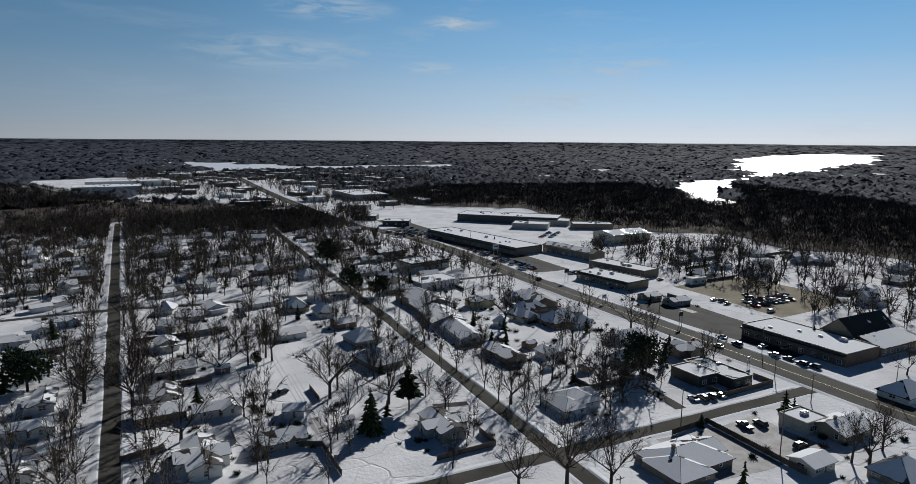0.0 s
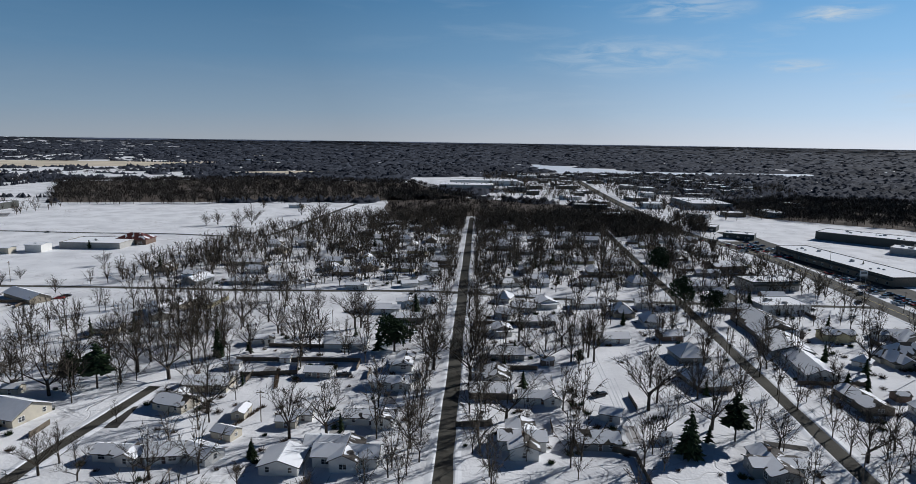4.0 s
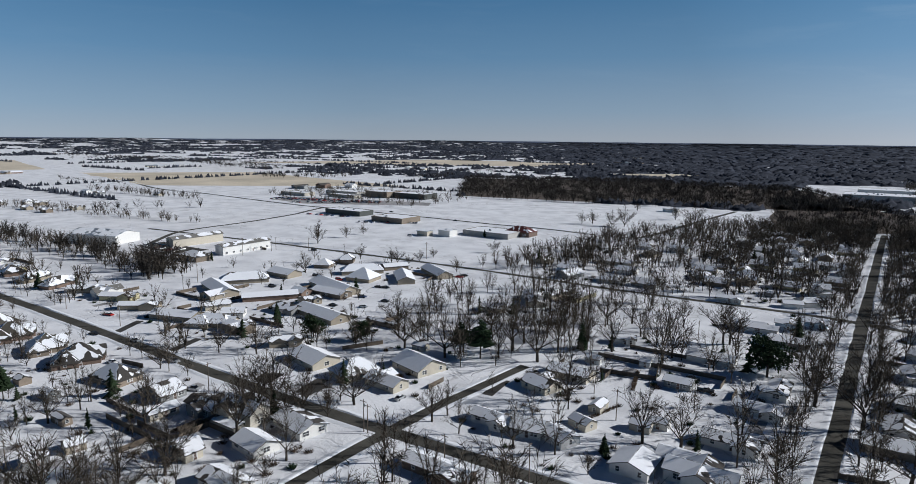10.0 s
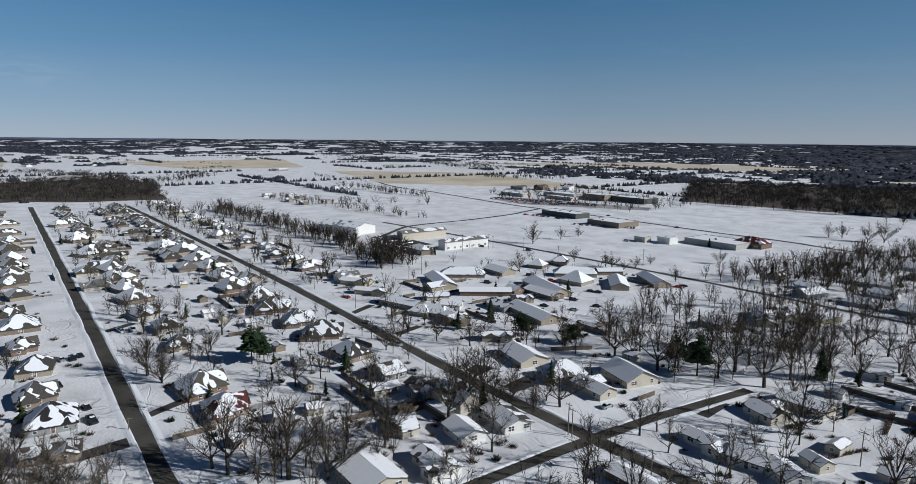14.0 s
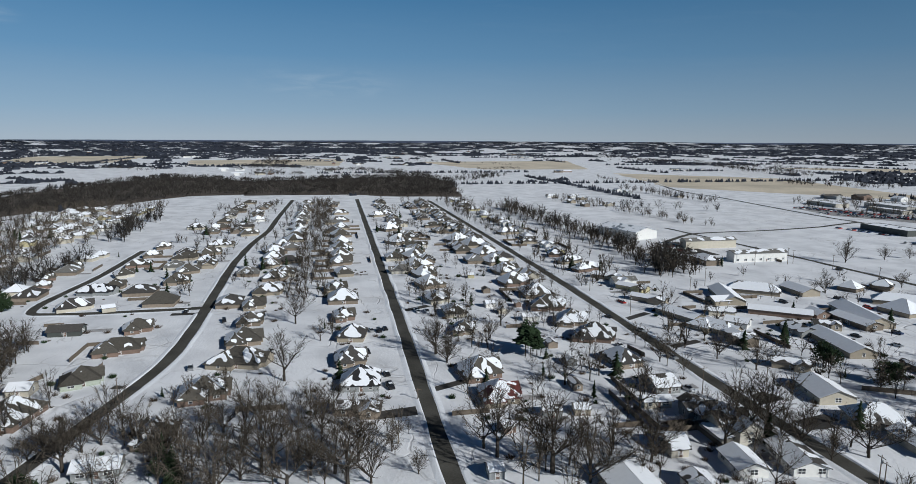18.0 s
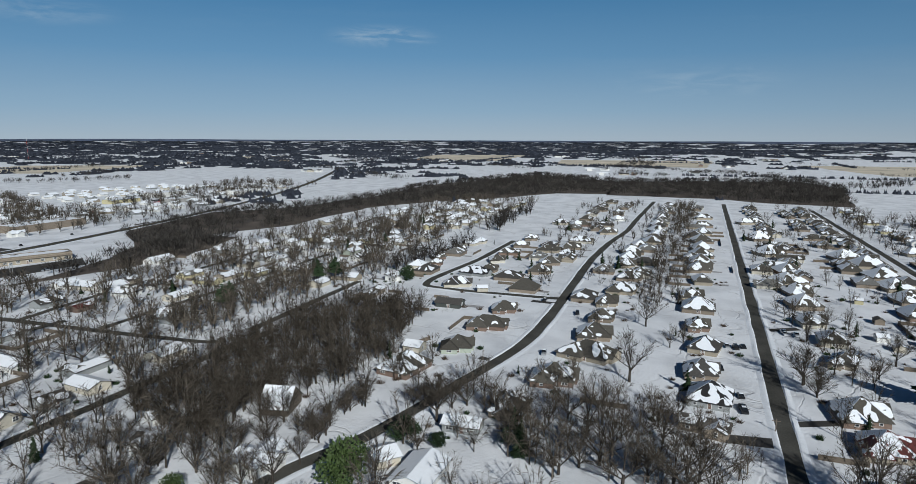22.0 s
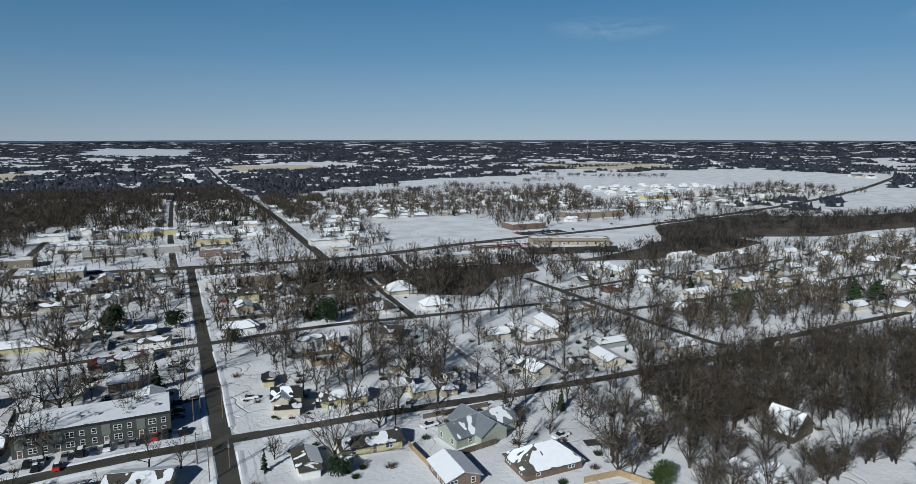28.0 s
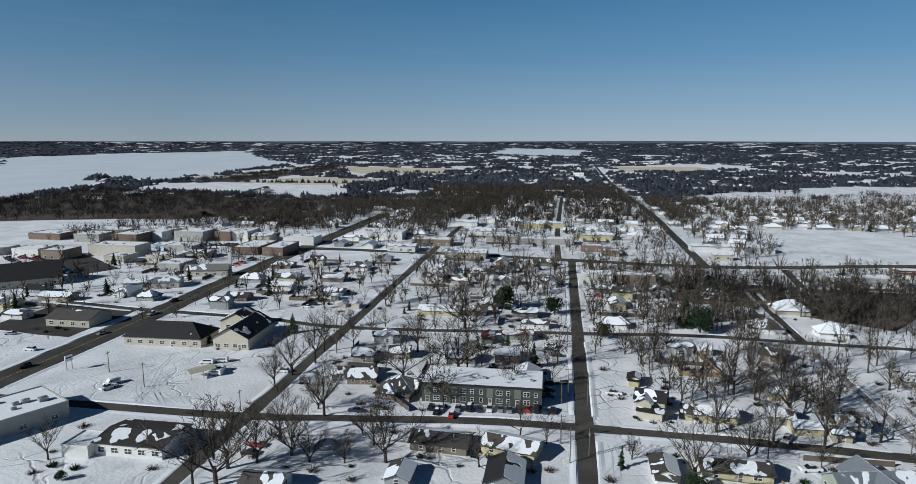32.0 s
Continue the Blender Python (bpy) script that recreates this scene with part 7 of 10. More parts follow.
house(-385.9, 56.9, 14, 15.5, "hipell", "tanbrick", "shingleb", rot=109, melt=0.4, detail=0)
house(-323.1, 54.3, 12, 13.5, "hipell", "cream", "shingleb", rot=102, melt=0.38, detail=1)
house(-413.8, 55.5, 17, 15.5, "hip", "tansid", "shingleb", rot=114, melt=0.4, detail=0)
house(-446.4, 59.5, 16, 15.5, "hip", "brick", "shingleb", rot=105, melt=0.4, detail=0)
house(-462.1, 54.0, 13, 10, "gable", "yellow", "shingle", rot=101, melt=0.3, detail=0)
house(-514.0, 54.6, 18, 15.5, "hip", "tansid", "shingleb", rot=121, melt=0.4, detail=0)
house(-589.1, 53.3, 18, 15.5, "hip", "tanbrick", "shingleb", rot=120, melt=0.37, detail=0)
house(-698.5, 54.3, 25, 10, "hip", "tansid", "shingleb", rot=120, melt=0.4, detail=0)
house(-295.9, 58.0, 10, 13.0, "hip", "cream", "shingleb", rot=91, melt=0.35, detail=1)
house(-267.0, 56.8, 9, 13.0, "hipell", "tansid", "shingleb", rot=74, melt=0.3, detail=1)
house(-307.1, 78.6, 5, 5, "shed", "white", "shingle", rot=93, melt=0.05, detail=1, name="shed")
house(-375.6, 84.1, 4, 4, "shed", "yellow", "shingle", rot=80, melt=0.1, detail=0, name="shed")
house(-355.1, 106.0, 18, 15.5, "hipell", "brick", "shingleb", rot=99, melt=0.37, detail=0)
house(-386.9, 109.9, 17, 15.5, "hipell", "tanbrick", "shingleb", rot=104, melt=0.37, detail=0)
house(-325.6, 109.8, 16, 15.5, "hip", "tanbrick", "shingleb", rot=89, melt=0.42, detail=0)
house(-299.2, 107.4, 17, 15.5, "hipell", "brick", "shingleb", rot=69, melt=0.42, detail=1)
house(-271.4, 109.1, 14, 15.5, "hipell", "tanbrick", "shingleb", rot=72, melt=0.4, detail=1)
house(-280.2, 91.7, 8, 5, "shed", "white", "shingle", rot=87, melt=0.05, detail=1, name="shed")
house(-418.4, 110.4, 15, 15.5, "hip", "tansid", "shingleb", rot=105, melt=0.35, detail=0)
house(-448.9, 111.2, 17, 15.5, "hip", "tanbrick", "shingleb", rot=104, melt=0.4, detail=0)
house(-489.2, 112.6, 20, 15.5, "hip", "tansid", "shingleb", rot=105, melt=0.35, detail=0)
house(-513.8, 103.3, 18, 15.5, "hip", "tanbrick", "shingleb", rot=110, melt=0.4, detail=0)
house(-496.9, 160.1, 13, 9, "hip", "tansid", "shingle", rot=80, melt=0.3, detail=0)
house(-549.6, 156.6, 18, 10, "hip", "tansid", "shingle", rot=103, melt=0.3, detail=0)
house(-436.7, 161.2, 11, 10, "hip", "brick", "shingle", rot=80, melt=0.4, detail=0)
house(-410.8, 162.1, 18, 10, "hipell", "tansid", "shingle", rot=100, melt=0.2, detail=0)
house(-384.6, 164.1, 21, 10, "hipell", "brick", "shingle", rot=105, melt=0.2, detail=0)
house(-125.2, -137.2, 11, 7, "cross", "white", "shingle", rot=186, melt=0.35, detail=2)
house(-139.3, -147.7, 7, 6, "gable", "white", "shingle", rot=157, melt=0.05, detail=2)
house(-166.5, -59.9, 11, 7, "gable", "grey", "shingleg", rot=93, melt=0.05, detail=2)
house(-141.1, -73.5, 7, 8, "gable", "cream", "metal", rot=140, melt=0.08, detail=2)
house(-84.6, -255.0, 8, 10, "gable", "tanbrick", "shingle", rot=146, melt=0.6, detail=1)

# ---- shops, churches, halls ----
# charcoal parapet and fascia imitate the shade on the street front
building(251, 157, 46, 22, 5.0, "brick", 270, front="charcoal", windows=9, awning="charcoal", label="long brick store with a front coloured dark for its shade and a snow-covered flat roof", units=5)
building(279, 152, 30, 16, 5.0, "tanbrick", 0, roof="gx", roofmat="blackroof", pitch=0.85, cover=0.12, windows=6, label="brick church hall with a steep black roof", category="church")
building(279, 139, 28, 9, 3.6, "tanbrick", 0, roof="s", roofmat="shingle", cover=0.9, windows=6, label="low brick church wing under snow", category="church")
building(290, 129, 4, 4, 15.0, "stone", 0, windows=0, units=0, parapet=0.6, label="square pale stone church tower", category="tower", name="church_tower")
building(261, 446, 118, 26, 5.5, "tanbrick", 278, front="charcoal", windows=14, awning="charcoal", units=9, label="long dark-fronted shopping strip with snow on its flat roof")
building(296, 370, 50, 13, 5.5, "tanbrick", 278, roof="gx", roofmat="blackroof", cover=0.6, windows=8, label="long gabled brick shop with a dark roof")
building(378, 408, 40, 26, 7.5, "cream", 0, roof="gx", roofmat="metal", pitch=0.18, cover=0.8, windows=0, label="tan metal warehouse with a low snowy roof", category="warehouse")
building(259, 286, 40, 18, 4.6, "tanbrick", 278, front="charcoal", windows=7, awning="charcoal", label="row of dark-fronted shops with a white roof")
building(288, 308, 44, 15, 4.6, "tanbrick", 280, windows=6, label="flat-roofed brick shops under snow")
building(360, 556, 104, 32, 7.0, "charcoal", 315, windows=0, units=9, label="large dark flat-roofed plant with snowy roof", category="factory")
building(385, 520, 40, 22, 5.0, "block", 318, windows=0, label="grey block warehouse with a snowy roof", category="warehouse")
building(352, 505, 34, 20, 5.0, "block", 318, windows=0, label="flat-roofed block workshop under snow")
building(404, 478, 38, 18, 5.0, "tanbrick", 330, windows=0, label="flat-roofed brick workshop under snow")
building(308, 870, 52, 90, 8.0, "grey", 0, windows=0, units=14, label="big grey store with a white snowy roof", category="store")
building(-12, 1130, 95, 60, 8.0, "block", 0, windows=0, units=12, label="large low factory under snow", category="factory")
building(20, 1235, 130, 50, 9.0, "white", 0, windows=0, units=4, label="large white-roofed factory under snow", category="factory")
building(176, 376, 30, 18, 5.5, "block", 10, front="charcoal", windows=4, awning="charcoal", label="dark-fronted roadside restaurant with snowy flat roof", category="restaurant")
building(243, 580, 26, 16, 4.5, "charcoal", 330, windows=3, label="dark flat-roofed roadside restaurant", category="restaurant")
building(231, 632, 22, 18, 4.5, "charcoal", 330, windows=3, label="dark flat-roofed shop by the main road")
building(158, 325, 26, 18, 4.6, "white", 8, windows=3, label="white block shop with a snow-covered flat roof")
building(170, 425, 22, 15, 5.0, "tanbrick", 10, roof="gx", roofmat="shingle", cover=0.7, windows=3, label="gabled brick shop beside the main road")
building(178, 110, 10, 9, 3.4, "stone", 0, windows=2, units=1, label="flat-roofed wing of an office under snow")
building(188, 150, 10, 22, 3.4, "charcoal", 0, windows=2, units=1, roofmat="blackroof", cover=0.6, label="low dark office with a melting flat roof")
building(179, 152, 10, 13, 3.6, "charcoal", 0, windows=2, units=1, cover=0.95, label="low dark office wing with a snowy roof")
building(304, 262, 12, 5, 3.6, "white", 0, windows=2, units=0, label="white drive-through kiosk in a parking lot", category="kiosk", name="kiosk")
# south: church, hall, school, motel
building(161, -238, 34, 15, 4.2, "cream", 182, roof="h", roofmat="blackroof", pitch=0.6, cover=0.03, windows=7, label="cream church hall with a bare black hipped roof", category="church")
building(131, -244, 15, 26, 5.2, "cream", 182, roof="gy", roofmat="blackroof", pitch=0.55, cover=0.35, windows=4, label="cream church with a black roof half under snow", category="church")
building(142, -262, 14, 12, 4.6, "cream", 182, roof="gy", roofmat="blackroof", pitch=0.5, cover=0.5, windows=2, label="church annexe with a dark roof", category="church")
building(166, -150, 42, 20, 5.0, "block", 62, windows=5, units=6, cover=0.9, label="long grey block shop with a snowy flat roof")
building(113, -151, 20, 14, 3.8, "white", 0, roof="gx", roofmat="shingle", pitch=0.15, cover=0.4, windows=5, label="white low school wing with a dark ribbed roof", category="school")
building(127, -146, 8, 9, 3.2, "white", 0, windows=0, units=0, cover=0.9, label="small white block annexe under snow")
building(220, -256, 22, 15, 4.0, "cream", 0, roof="gx", roofmat="shingle", pitch=0.3, cover=0.15, windows=4, label="tan roadside restaurant with a bare grey roof", category="restaurant")
building(312, -322, 40, 26, 5.0, "cream", 40, roof="gx", roofmat="blackroof", pitch=0.6, cover=0.05, windows=5, label="cream hall with a steep black roof")
building(231, -328, 30, 12, 4.0, "stone", 20, roof="gx", roofmat="metal", pitch=0.25, cover=0.9, windows=4, label="long stone hall under snow")
building(217, -362, 26, 9, 4.5, "stone", 15, roof="gx", roofmat="shingleg", pitch=0.6, cover=0.5, windows=5, label="pale stone chapel with a grey roof", category="church")
building(204, -366, 1.6, 1.6, 13.0, "white", 15, windows=0, units=0, parapet=1.0, label="slim white church steeple", category="steeple", name="steeple")
for x, y, w, d, h, wall, lab in (
    (346, -470, 22, 24, 8.0, "brick", "two-storey red brick shop"), (335, -490, 18, 24, 7.5, "white", "white-fronted downtown shop"), (304, -492, 26, 22, 8.0, "block", "grey block downtown building"),
    (278, -500, 14, 22, 7.5, "brick", "red brick downtown shop"), (264, -503, 14, 22, 7.5, "white", "white-fronted two-storey shop"), (245, -500, 16, 20, 5.0, "cream", "cream low shop"),
    (228, -448, 20, 34, 5.5, "brick", "brick garage with a white front"), (206, -445, 16, 30, 6.0, "brick", "red brick corner building"), (207, -488, 26, 18, 6.0, "white", "white two-storey shop"),
    (152, -530, 42, 24, 6.0, "white", "broad white workshop"), (320, -418, 38, 18, 8.0, "stone", "tan stone bank building"), (282, -440, 24, 16, 5.0, "block", "grey flat-roofed shop"),
    (258, -420, 20, 14, 4.0, "cream", "cream flat-roofed office"), (300, -448, 18, 12, 4.0, "blue", "pale blue flat-roofed office"), (272, -402, 22, 14, 4.5, "stone", "stone office"),
    (395, -510, 40, 22, 5.0, "tanbrick", "brown brick shops"), (430, -480, 30, 20, 5.0, "brick", "low brick shop"), (365, -520, 30, 18, 5.0, "block", "grey flat-roofed shop"),
    (100, -500, 30, 16, 5.0, "tanbrick", "brown brick shop"), (118, -470, 22, 14, 4.5, "white", "white corner shop"), (66, -452, 30, 18, 4.5, "tansid", "long low tan-sided restaurant"),
    (26, -612, 24, 14, 5.0, "yellow", "yellow-fronted store"), (8, -620, 26, 16, 5.0, "yellow", "low yellow store"), (-30, -552, 30, 14, 4.5, "yellow", "tan low motel"),
    (-25, -492, 16, 12, 4.5, "brick", "red-brown shop"), (-38, -474, 12, 10, 4.0, "brick", "small red-brown shop"), (-22, -378, 19, 12, 6.5, "white", "white two-storey apartments"),
    (-45, -378, 22, 12, 6.5, "tanbrick", "brown two-storey apartments"), (-130, -506, 60, 12, 4.5, "white", "long white workshop"), (-115, -470, 13, 8, 4.0, "cream", "small cream roadside shop"),
    (-178, -402, 44, 14, 4.5, "block", "grey flat-roofed workshop"), 
    (-306, -522, 36, 22, 5.0, "brick", "store with a red fascia"), (-418, -570, 70, 26, 6.0, "tanbrick", "brick church complex"),
    (-555, -640, 46, 20, 5.0, "white", "white dealership"), (-624, -700, 44, 18, 5.0, "yellow", "yellow store"), (-660, -640, 40, 22, 5.0, "block", "grey store"),
    (-720, -720, 60, 26, 6.0, "white", "white warehouse"), (-790, -640, 50, 24, 6.0, "white", "white store"), (90, -620, 22, 16, 4.5, "white", "white workshop"),
    (65, -560, 40, 20, 5.0, "white", "low white workshop"), (45, -530, 30, 14, 4.5, "block", "grey low workshop"), (10, -520, 44, 14, 4.5, "block", "grey low warehouse"),
    (-215, 770, 18, 9, 4.0, "white", "white farm shed"), (-288, 480, 46, 30, 4.2, "block", "long grey school"), (-335, 441, 11, 8, 4.5, "cream", "small cream utility hall"),
    (-318, 452, 12, 12, 5.5, "white", "white flat-roofed hall"), (-497, 515, 52, 22, 5.0, "charcoal", "dark flat-roofed clinic"), (-417, 500, 40, 30, 5.0, "tanbrick", "low brown brick clinic"),
    (-665, 688, 62, 30, 6.0, "block", "long two-storey brick hospital"), (-606, 700, 40, 34, 8.0, "tanbrick", "tall brick hospital wing"), (-640, 655, 50, 14, 4.2, "stone", "low pale hospital entrance wing"), (-560, 712, 60, 30, 7.0, "charcoal", "dark hospital block"), (-720, 640, 50, 20, 4.5, "stone", "pale stone medical offices"),
    (-395, 297, 42, 9, 6.5, "white", "white two-storey row of flats"), (-452, 295, 44, 9, 6.5, "cream", "cream two-storey row of flats"),
):
    flat = wall in ("charcoal", "stone", "block", "brick", "tanbrick") or h > 6.9
    turn = 180 if y < 0 else 0
    turn = 90 if w > 35 and y > 260 and x < -380 and y < 300 else turn
    small = math.hypot(x, y) > 520
    building(x, y, w, d, h, wall, turn, cover=0.85, windows=0 if small else max(2, int(w / 6)), units=2 if small else 3,
             roof="gx" if "flats" in lab else "f" if flat or h > 5.9 else "gx", roofmat="shingleg" if "flats" in lab else "blackroof" if flat else "metal", pitch=0.4 if "flats" in lab else 0.14, label=lab + " with snow on its roof")
rnd_town = random.Random(19)
for i in range(22):
    x, y = 222 + (i % 8) * 27 + rnd_town.uniform(-5, 5), -372 - (i // 8) * 62 + rnd_town.uniform(-8, 8) - (i % 8) * 6
    if any(math.hypot(x - o.location.x, y - o.location.y) < 24 for o in scene.objects if o.parent is None and o.type == "EMPTY") or x < 212:
        continue
    building(x, y, rnd_town.uniform(14, 24), rnd_town.uniform(12, 20), rnd_town.uniform(3.8, 7.0), rnd_town.choice(["brick", "block", "white", "tanbrick", "stone", "cream"]), rnd_town.choice((0, 90, 180)), cover=0.85, windows=3, units=2, label="small flat-roofed downtown building under snow")
building(-268, 494, 24, 16, 4.5, "brick", 0, roof="h", roofmat="maroon", pitch=0.5, cover=0.35, windows=3, label="school hall with an orange-red hipped roof", category="school")
building(-520, 258, 46, 26, 7.0, "white", 20, roof="gx", roofmat="metal", pitch=0.25, cover=0.7, windows=0, label="white metal warehouse with a snowy roof", category="warehouse")
building(-393, 256, 20, 13, 4.0, "tanbrick", 0, roof="h", roofmat="shingle", pitch=0.4, cover=0.9, windows=3, label="hipped community pavilion under snow", category="hall")


def apartment():
    """A long two-storey charcoal apartment block: recessed grey panels, paired windows, doors, a flat snowy roof."""
    L, D, hh = 39.0, 15.0, 6.2
    base = root("apartment_building", 23.5, -201, 0, 180.8, "long two-storey charcoal apartment building with a white flat roof", "apartment building")
    g = Geo()
    g.box(-L / 2, -D / 2, 0, L / 2, D / 2, hh)
    part("wall", g, M["charcoal"], base)
    g = Geo()
    g.box(-L / 2 - 0.35, -D / 2 - 0.35, hh, L / 2 + 0.35, D / 2 + 0.35, hh + 0.5)
    part("roof", g, M["blackroof"], base)
    s = Geo()
    blanket(s, [(-L / 2 - 0.1, -D / 2 - 0.1, hh + 0.5), (L / 2 + 0.1, -D / 2 - 0.1, hh + 0.5), (L / 2 + 0.1, D / 2 + 0.1, hh + 0.5), (-L / 2 - 0.1, D / 2 + 0.1, hh + 0.5)], 1.0, 4, 0.8, 0.12)
    tagged(part("roof_snow", s, M["roofsnow"], base, "even white snow on the flat roof"), kind="stuff")
    for side, turn in ((1, 0), (-1, 180)):
        for i in range(13):
            x = -L / 2 + 1.9 + i * 2.93
            kind = (0, 2, 1, 0, 2, 1, 1, 0, 2, 1, 0, 2, 1)[i]
            if kind == 0:
                g = Geo()
                g.box(x - 1.1, side * D / 2 - 0.12, 2.6, x + 1.1, side * D / 2 + 0.12, hh - 0.5)
                part("panel", g, M["panel"], base, "grey-green wall panel")
                ob = part("door", DOOR, None, base)
                ob.location, ob.rotation_euler = (x, side * D / 2, 0.1), (0, 0, radians(turn))
            for z in ((0.9, 3.6) if kind else ()):
                ob = part("window", WIN["w" if kind == 2 else "n"], None, base)
                ob.location, ob.rotation_euler = (x, side * D / 2, z), (0, 0, radians(turn))
    for x in (-15, -4, 0.5, 9, 16):
        g = Geo()
        g.box(x - 0.6, -2.6, hh + 0.5, x + 0.6, -1.6, hh + 1.3, 0, 0.08)
        part("roof_unit", g, M["steel"], base)


apartment()
building(-225, -427, 38, 11, 4.4, "white", 176, front="maroon", cover=0.9, windows=6, units=2, awning="maroon", label="low white store with a long dark red fascia and snowy roof", category="store")
building(-293, -428, 64, 14, 5.0, "tansid", 153, front="tanbrick", cover=0.85, windows=9, units=4, awning="tanbrick", label="long tan stucco row of shops with a snowy flat roof", category="store")

# shops and depots along the main road out of town, and between the town and the lake
rnd_strip = random.Random(23)
SPOTS = [(o.location.x, o.location.y) for o in scene.objects if o.parent is None and o.type == "EMPTY" and o.location.y > 500]
for i in range(240):
    if len(SPOTS) > 400:
        break
    x, y = rnd_strip.uniform(70, 520), rnd_strip.uniform(640, 1560)
    if not inside([(150, 660), (400, 760), (560, 1250), (500, 1560), (60, 1560), (60, 1000), (130, 900)], np.array([x]), np.array([y]))[0] or not off_roads(np.array([x]), np.array([y]), 16)[0]:
        continue
    if any(math.hypot(x - a, y - b) < 48 for a, b in SPOTS) or math.hypot(x - 308, y - 870) < 75:
        continue
    SPOTS.append((x, y))
    building(x, y, rnd_strip.uniform(18, 44), rnd_strip.uniform(14, 26), rnd_strip.uniform(4, 7), rnd_strip.choice(["block", "charcoal", "white", "tanbrick", "grey", "charcoal"]), rnd_strip.choice((0, 8, 90, 98)), cover=0.9, windows=0, units=0, label="flat-roofed roadside store under snow near the lake")

# houses further out fill their blocks along the streets
TAKEN = [(o.location.x, o.location.y) for o in scene.objects if o.parent is None and o.type == "EMPTY"]
KINDS = [("gable", 14, 9), ("hip", 14, 10), ("ell", 15, 10), ("gable", 12, 8), ("hipell", 15, 11), ("cross", 14, 11)]
LARGE = [("hipell", 18, 13), ("hip", 16, 12), ("hipell", 17, 12), ("hipell", 16, 13), ("ell", 17, 12), ("hip", 15, 12)]
PALE, SUBURB = ["white", "white", "cream", "grey", "tansid", "tanbrick", "yellow"], ["tanbrick", "tanbrick", "tansid", "tanbrick", "cream", "stone"]
FAINT = ["white", "white", "cream", "grey", "grey", "tansid"]
PROTO, FAR_HOUSES = {}, []
rnd_fill = random.Random(77)


# snow fields left open among the houses
OPEN = [[(-180, -640), (-300, -630), (-275, -490), (-160, -455)], [(-527, -500), (-681, -520), (-885, -475), (-820, -420), (-538, -448)], [(-690, -185), (-730, -125), (-450, -140), (-440, -195)],
        [(47, 247), (81, 253), (66, 193), (36, 166)], [(140, 236), (169, 240), (159, 208), (129, 207)], [(-79, 327), (-40, 351), (-32, 284), (-60, 246)], [(-10, -183), (-34, -182), (-32, -208), (-13, -221)], [(-13, -171), (-40, -171), (-24, -153), (-14, -146)], [(-268, -86), (-298, -70), (-218, -74), (-215, -84)], [(-223, 12), (-221, 24), (-194, 26), (-197, 12)], [(-218, 131), (-223, 177), (-203, 167), (-186, 126)], [(-139, 174), (-92, 205), (-103, 166), (-123, 153)]]


def fill(poly, dx, dy, walls, melt, prob=0.85, turn=0, jitter=4.0, gap=13.0, detail=0):
    """Repeat a set of prototype houses over a block, clear of streets and of each other."""
    xs, ys = [p[0] for p in poly], [p[1] for p in poly]
    y = min(ys)
    while y < max(ys):
        x = min(xs) + rnd_fill.uniform(0, dx)
        while x < max(xs):
            px, py = x + rnd_fill.uniform(-jitter, jitter), y + rnd_fill.uniform(-jitter, jitter)
            x += dx
            if any(inside(q, np.array([px]), np.array([py]))[0] for q in OPEN):
                continue
            if rnd_fill.random() > prob or not inside(poly, np.array([px]), np.array([py]))[0]:
                continue
            if not off_roads(np.array([px]), np.array([py]), 7.0)[0] or any(abs(px - a) < gap and abs(py - b) < gap and math.hypot(px - a, py - b) < gap for a, b in TAKEN):
                continue
            TAKEN.append((px, py))
            k, wl, t = rnd_fill.randrange(len(KINDS)), rnd_fill.choice(walls), (turn + rnd_fill.choice((0, 0, 180)) + rnd_fill.choice((0, 0, 90))) % 360
            kinds = LARGE if walls is SUBURB else KINDS
            key = (k, wl, t, melt, walls is SUBURB)
            if math.hypot(px, py) > 330:
                FAR_HOUSES.append((px, py, t, kinds[k], wl, melt))
            elif key in PROTO:
                copy_thing(PROTO[key], pose(px, py, 0, 0, 0, t))
            else:
                f, w, d = kinds[k]
                PROTO[key] = house(px, py, w, d, f, wl, rnd_fill.choice(["shingle", "shingleb", "shingleg"]), t, melt * rnd_fill.uniform(0.7, 1.2), detail)
        y += dy


fill([(-96, 350), (-10, 358), (-8, 660), (-96, 640)], 24, 30, PALE, 0.45)
fill([(0, 345), (112, 345), (122, 660), (0, 660)], 23, 32, PALE, 0.45)
fill([(122, 345), (205, 345), (190, 560), (130, 600)], 26, 34, PALE, 0.45)
fill([(0, 140), (98, 140), (108, 330), (0, 330)], 26, 34, PALE, 0.45, 0.5)
fill([(108, 200), (205, 140), (210, 325), (112, 325)], 25, 34, PALE, 0.45, 0.5)
fill([(-200, 360), (-60, 365), (-70, 520), (-180, 530)], 27, 34, PALE, 0.45, 0.7)
fill([(-860, 42), (-390, 42), (-390, 72), (-860, 72)], 20, 22, SUBURB, 0.66, 0.95, 0, 2.0)
fill([(-860, 96), (-390, 96), (-300, 124), (-860, 124)], 20, 22, SUBURB, 0.66, 0.95, 0, 2.0)
fill([(-860, 2), (-330, 2), (-330, 22), (-860, 22)], 18.5, 22, SUBURB, 0.66, 1.0, 180, 1.5)
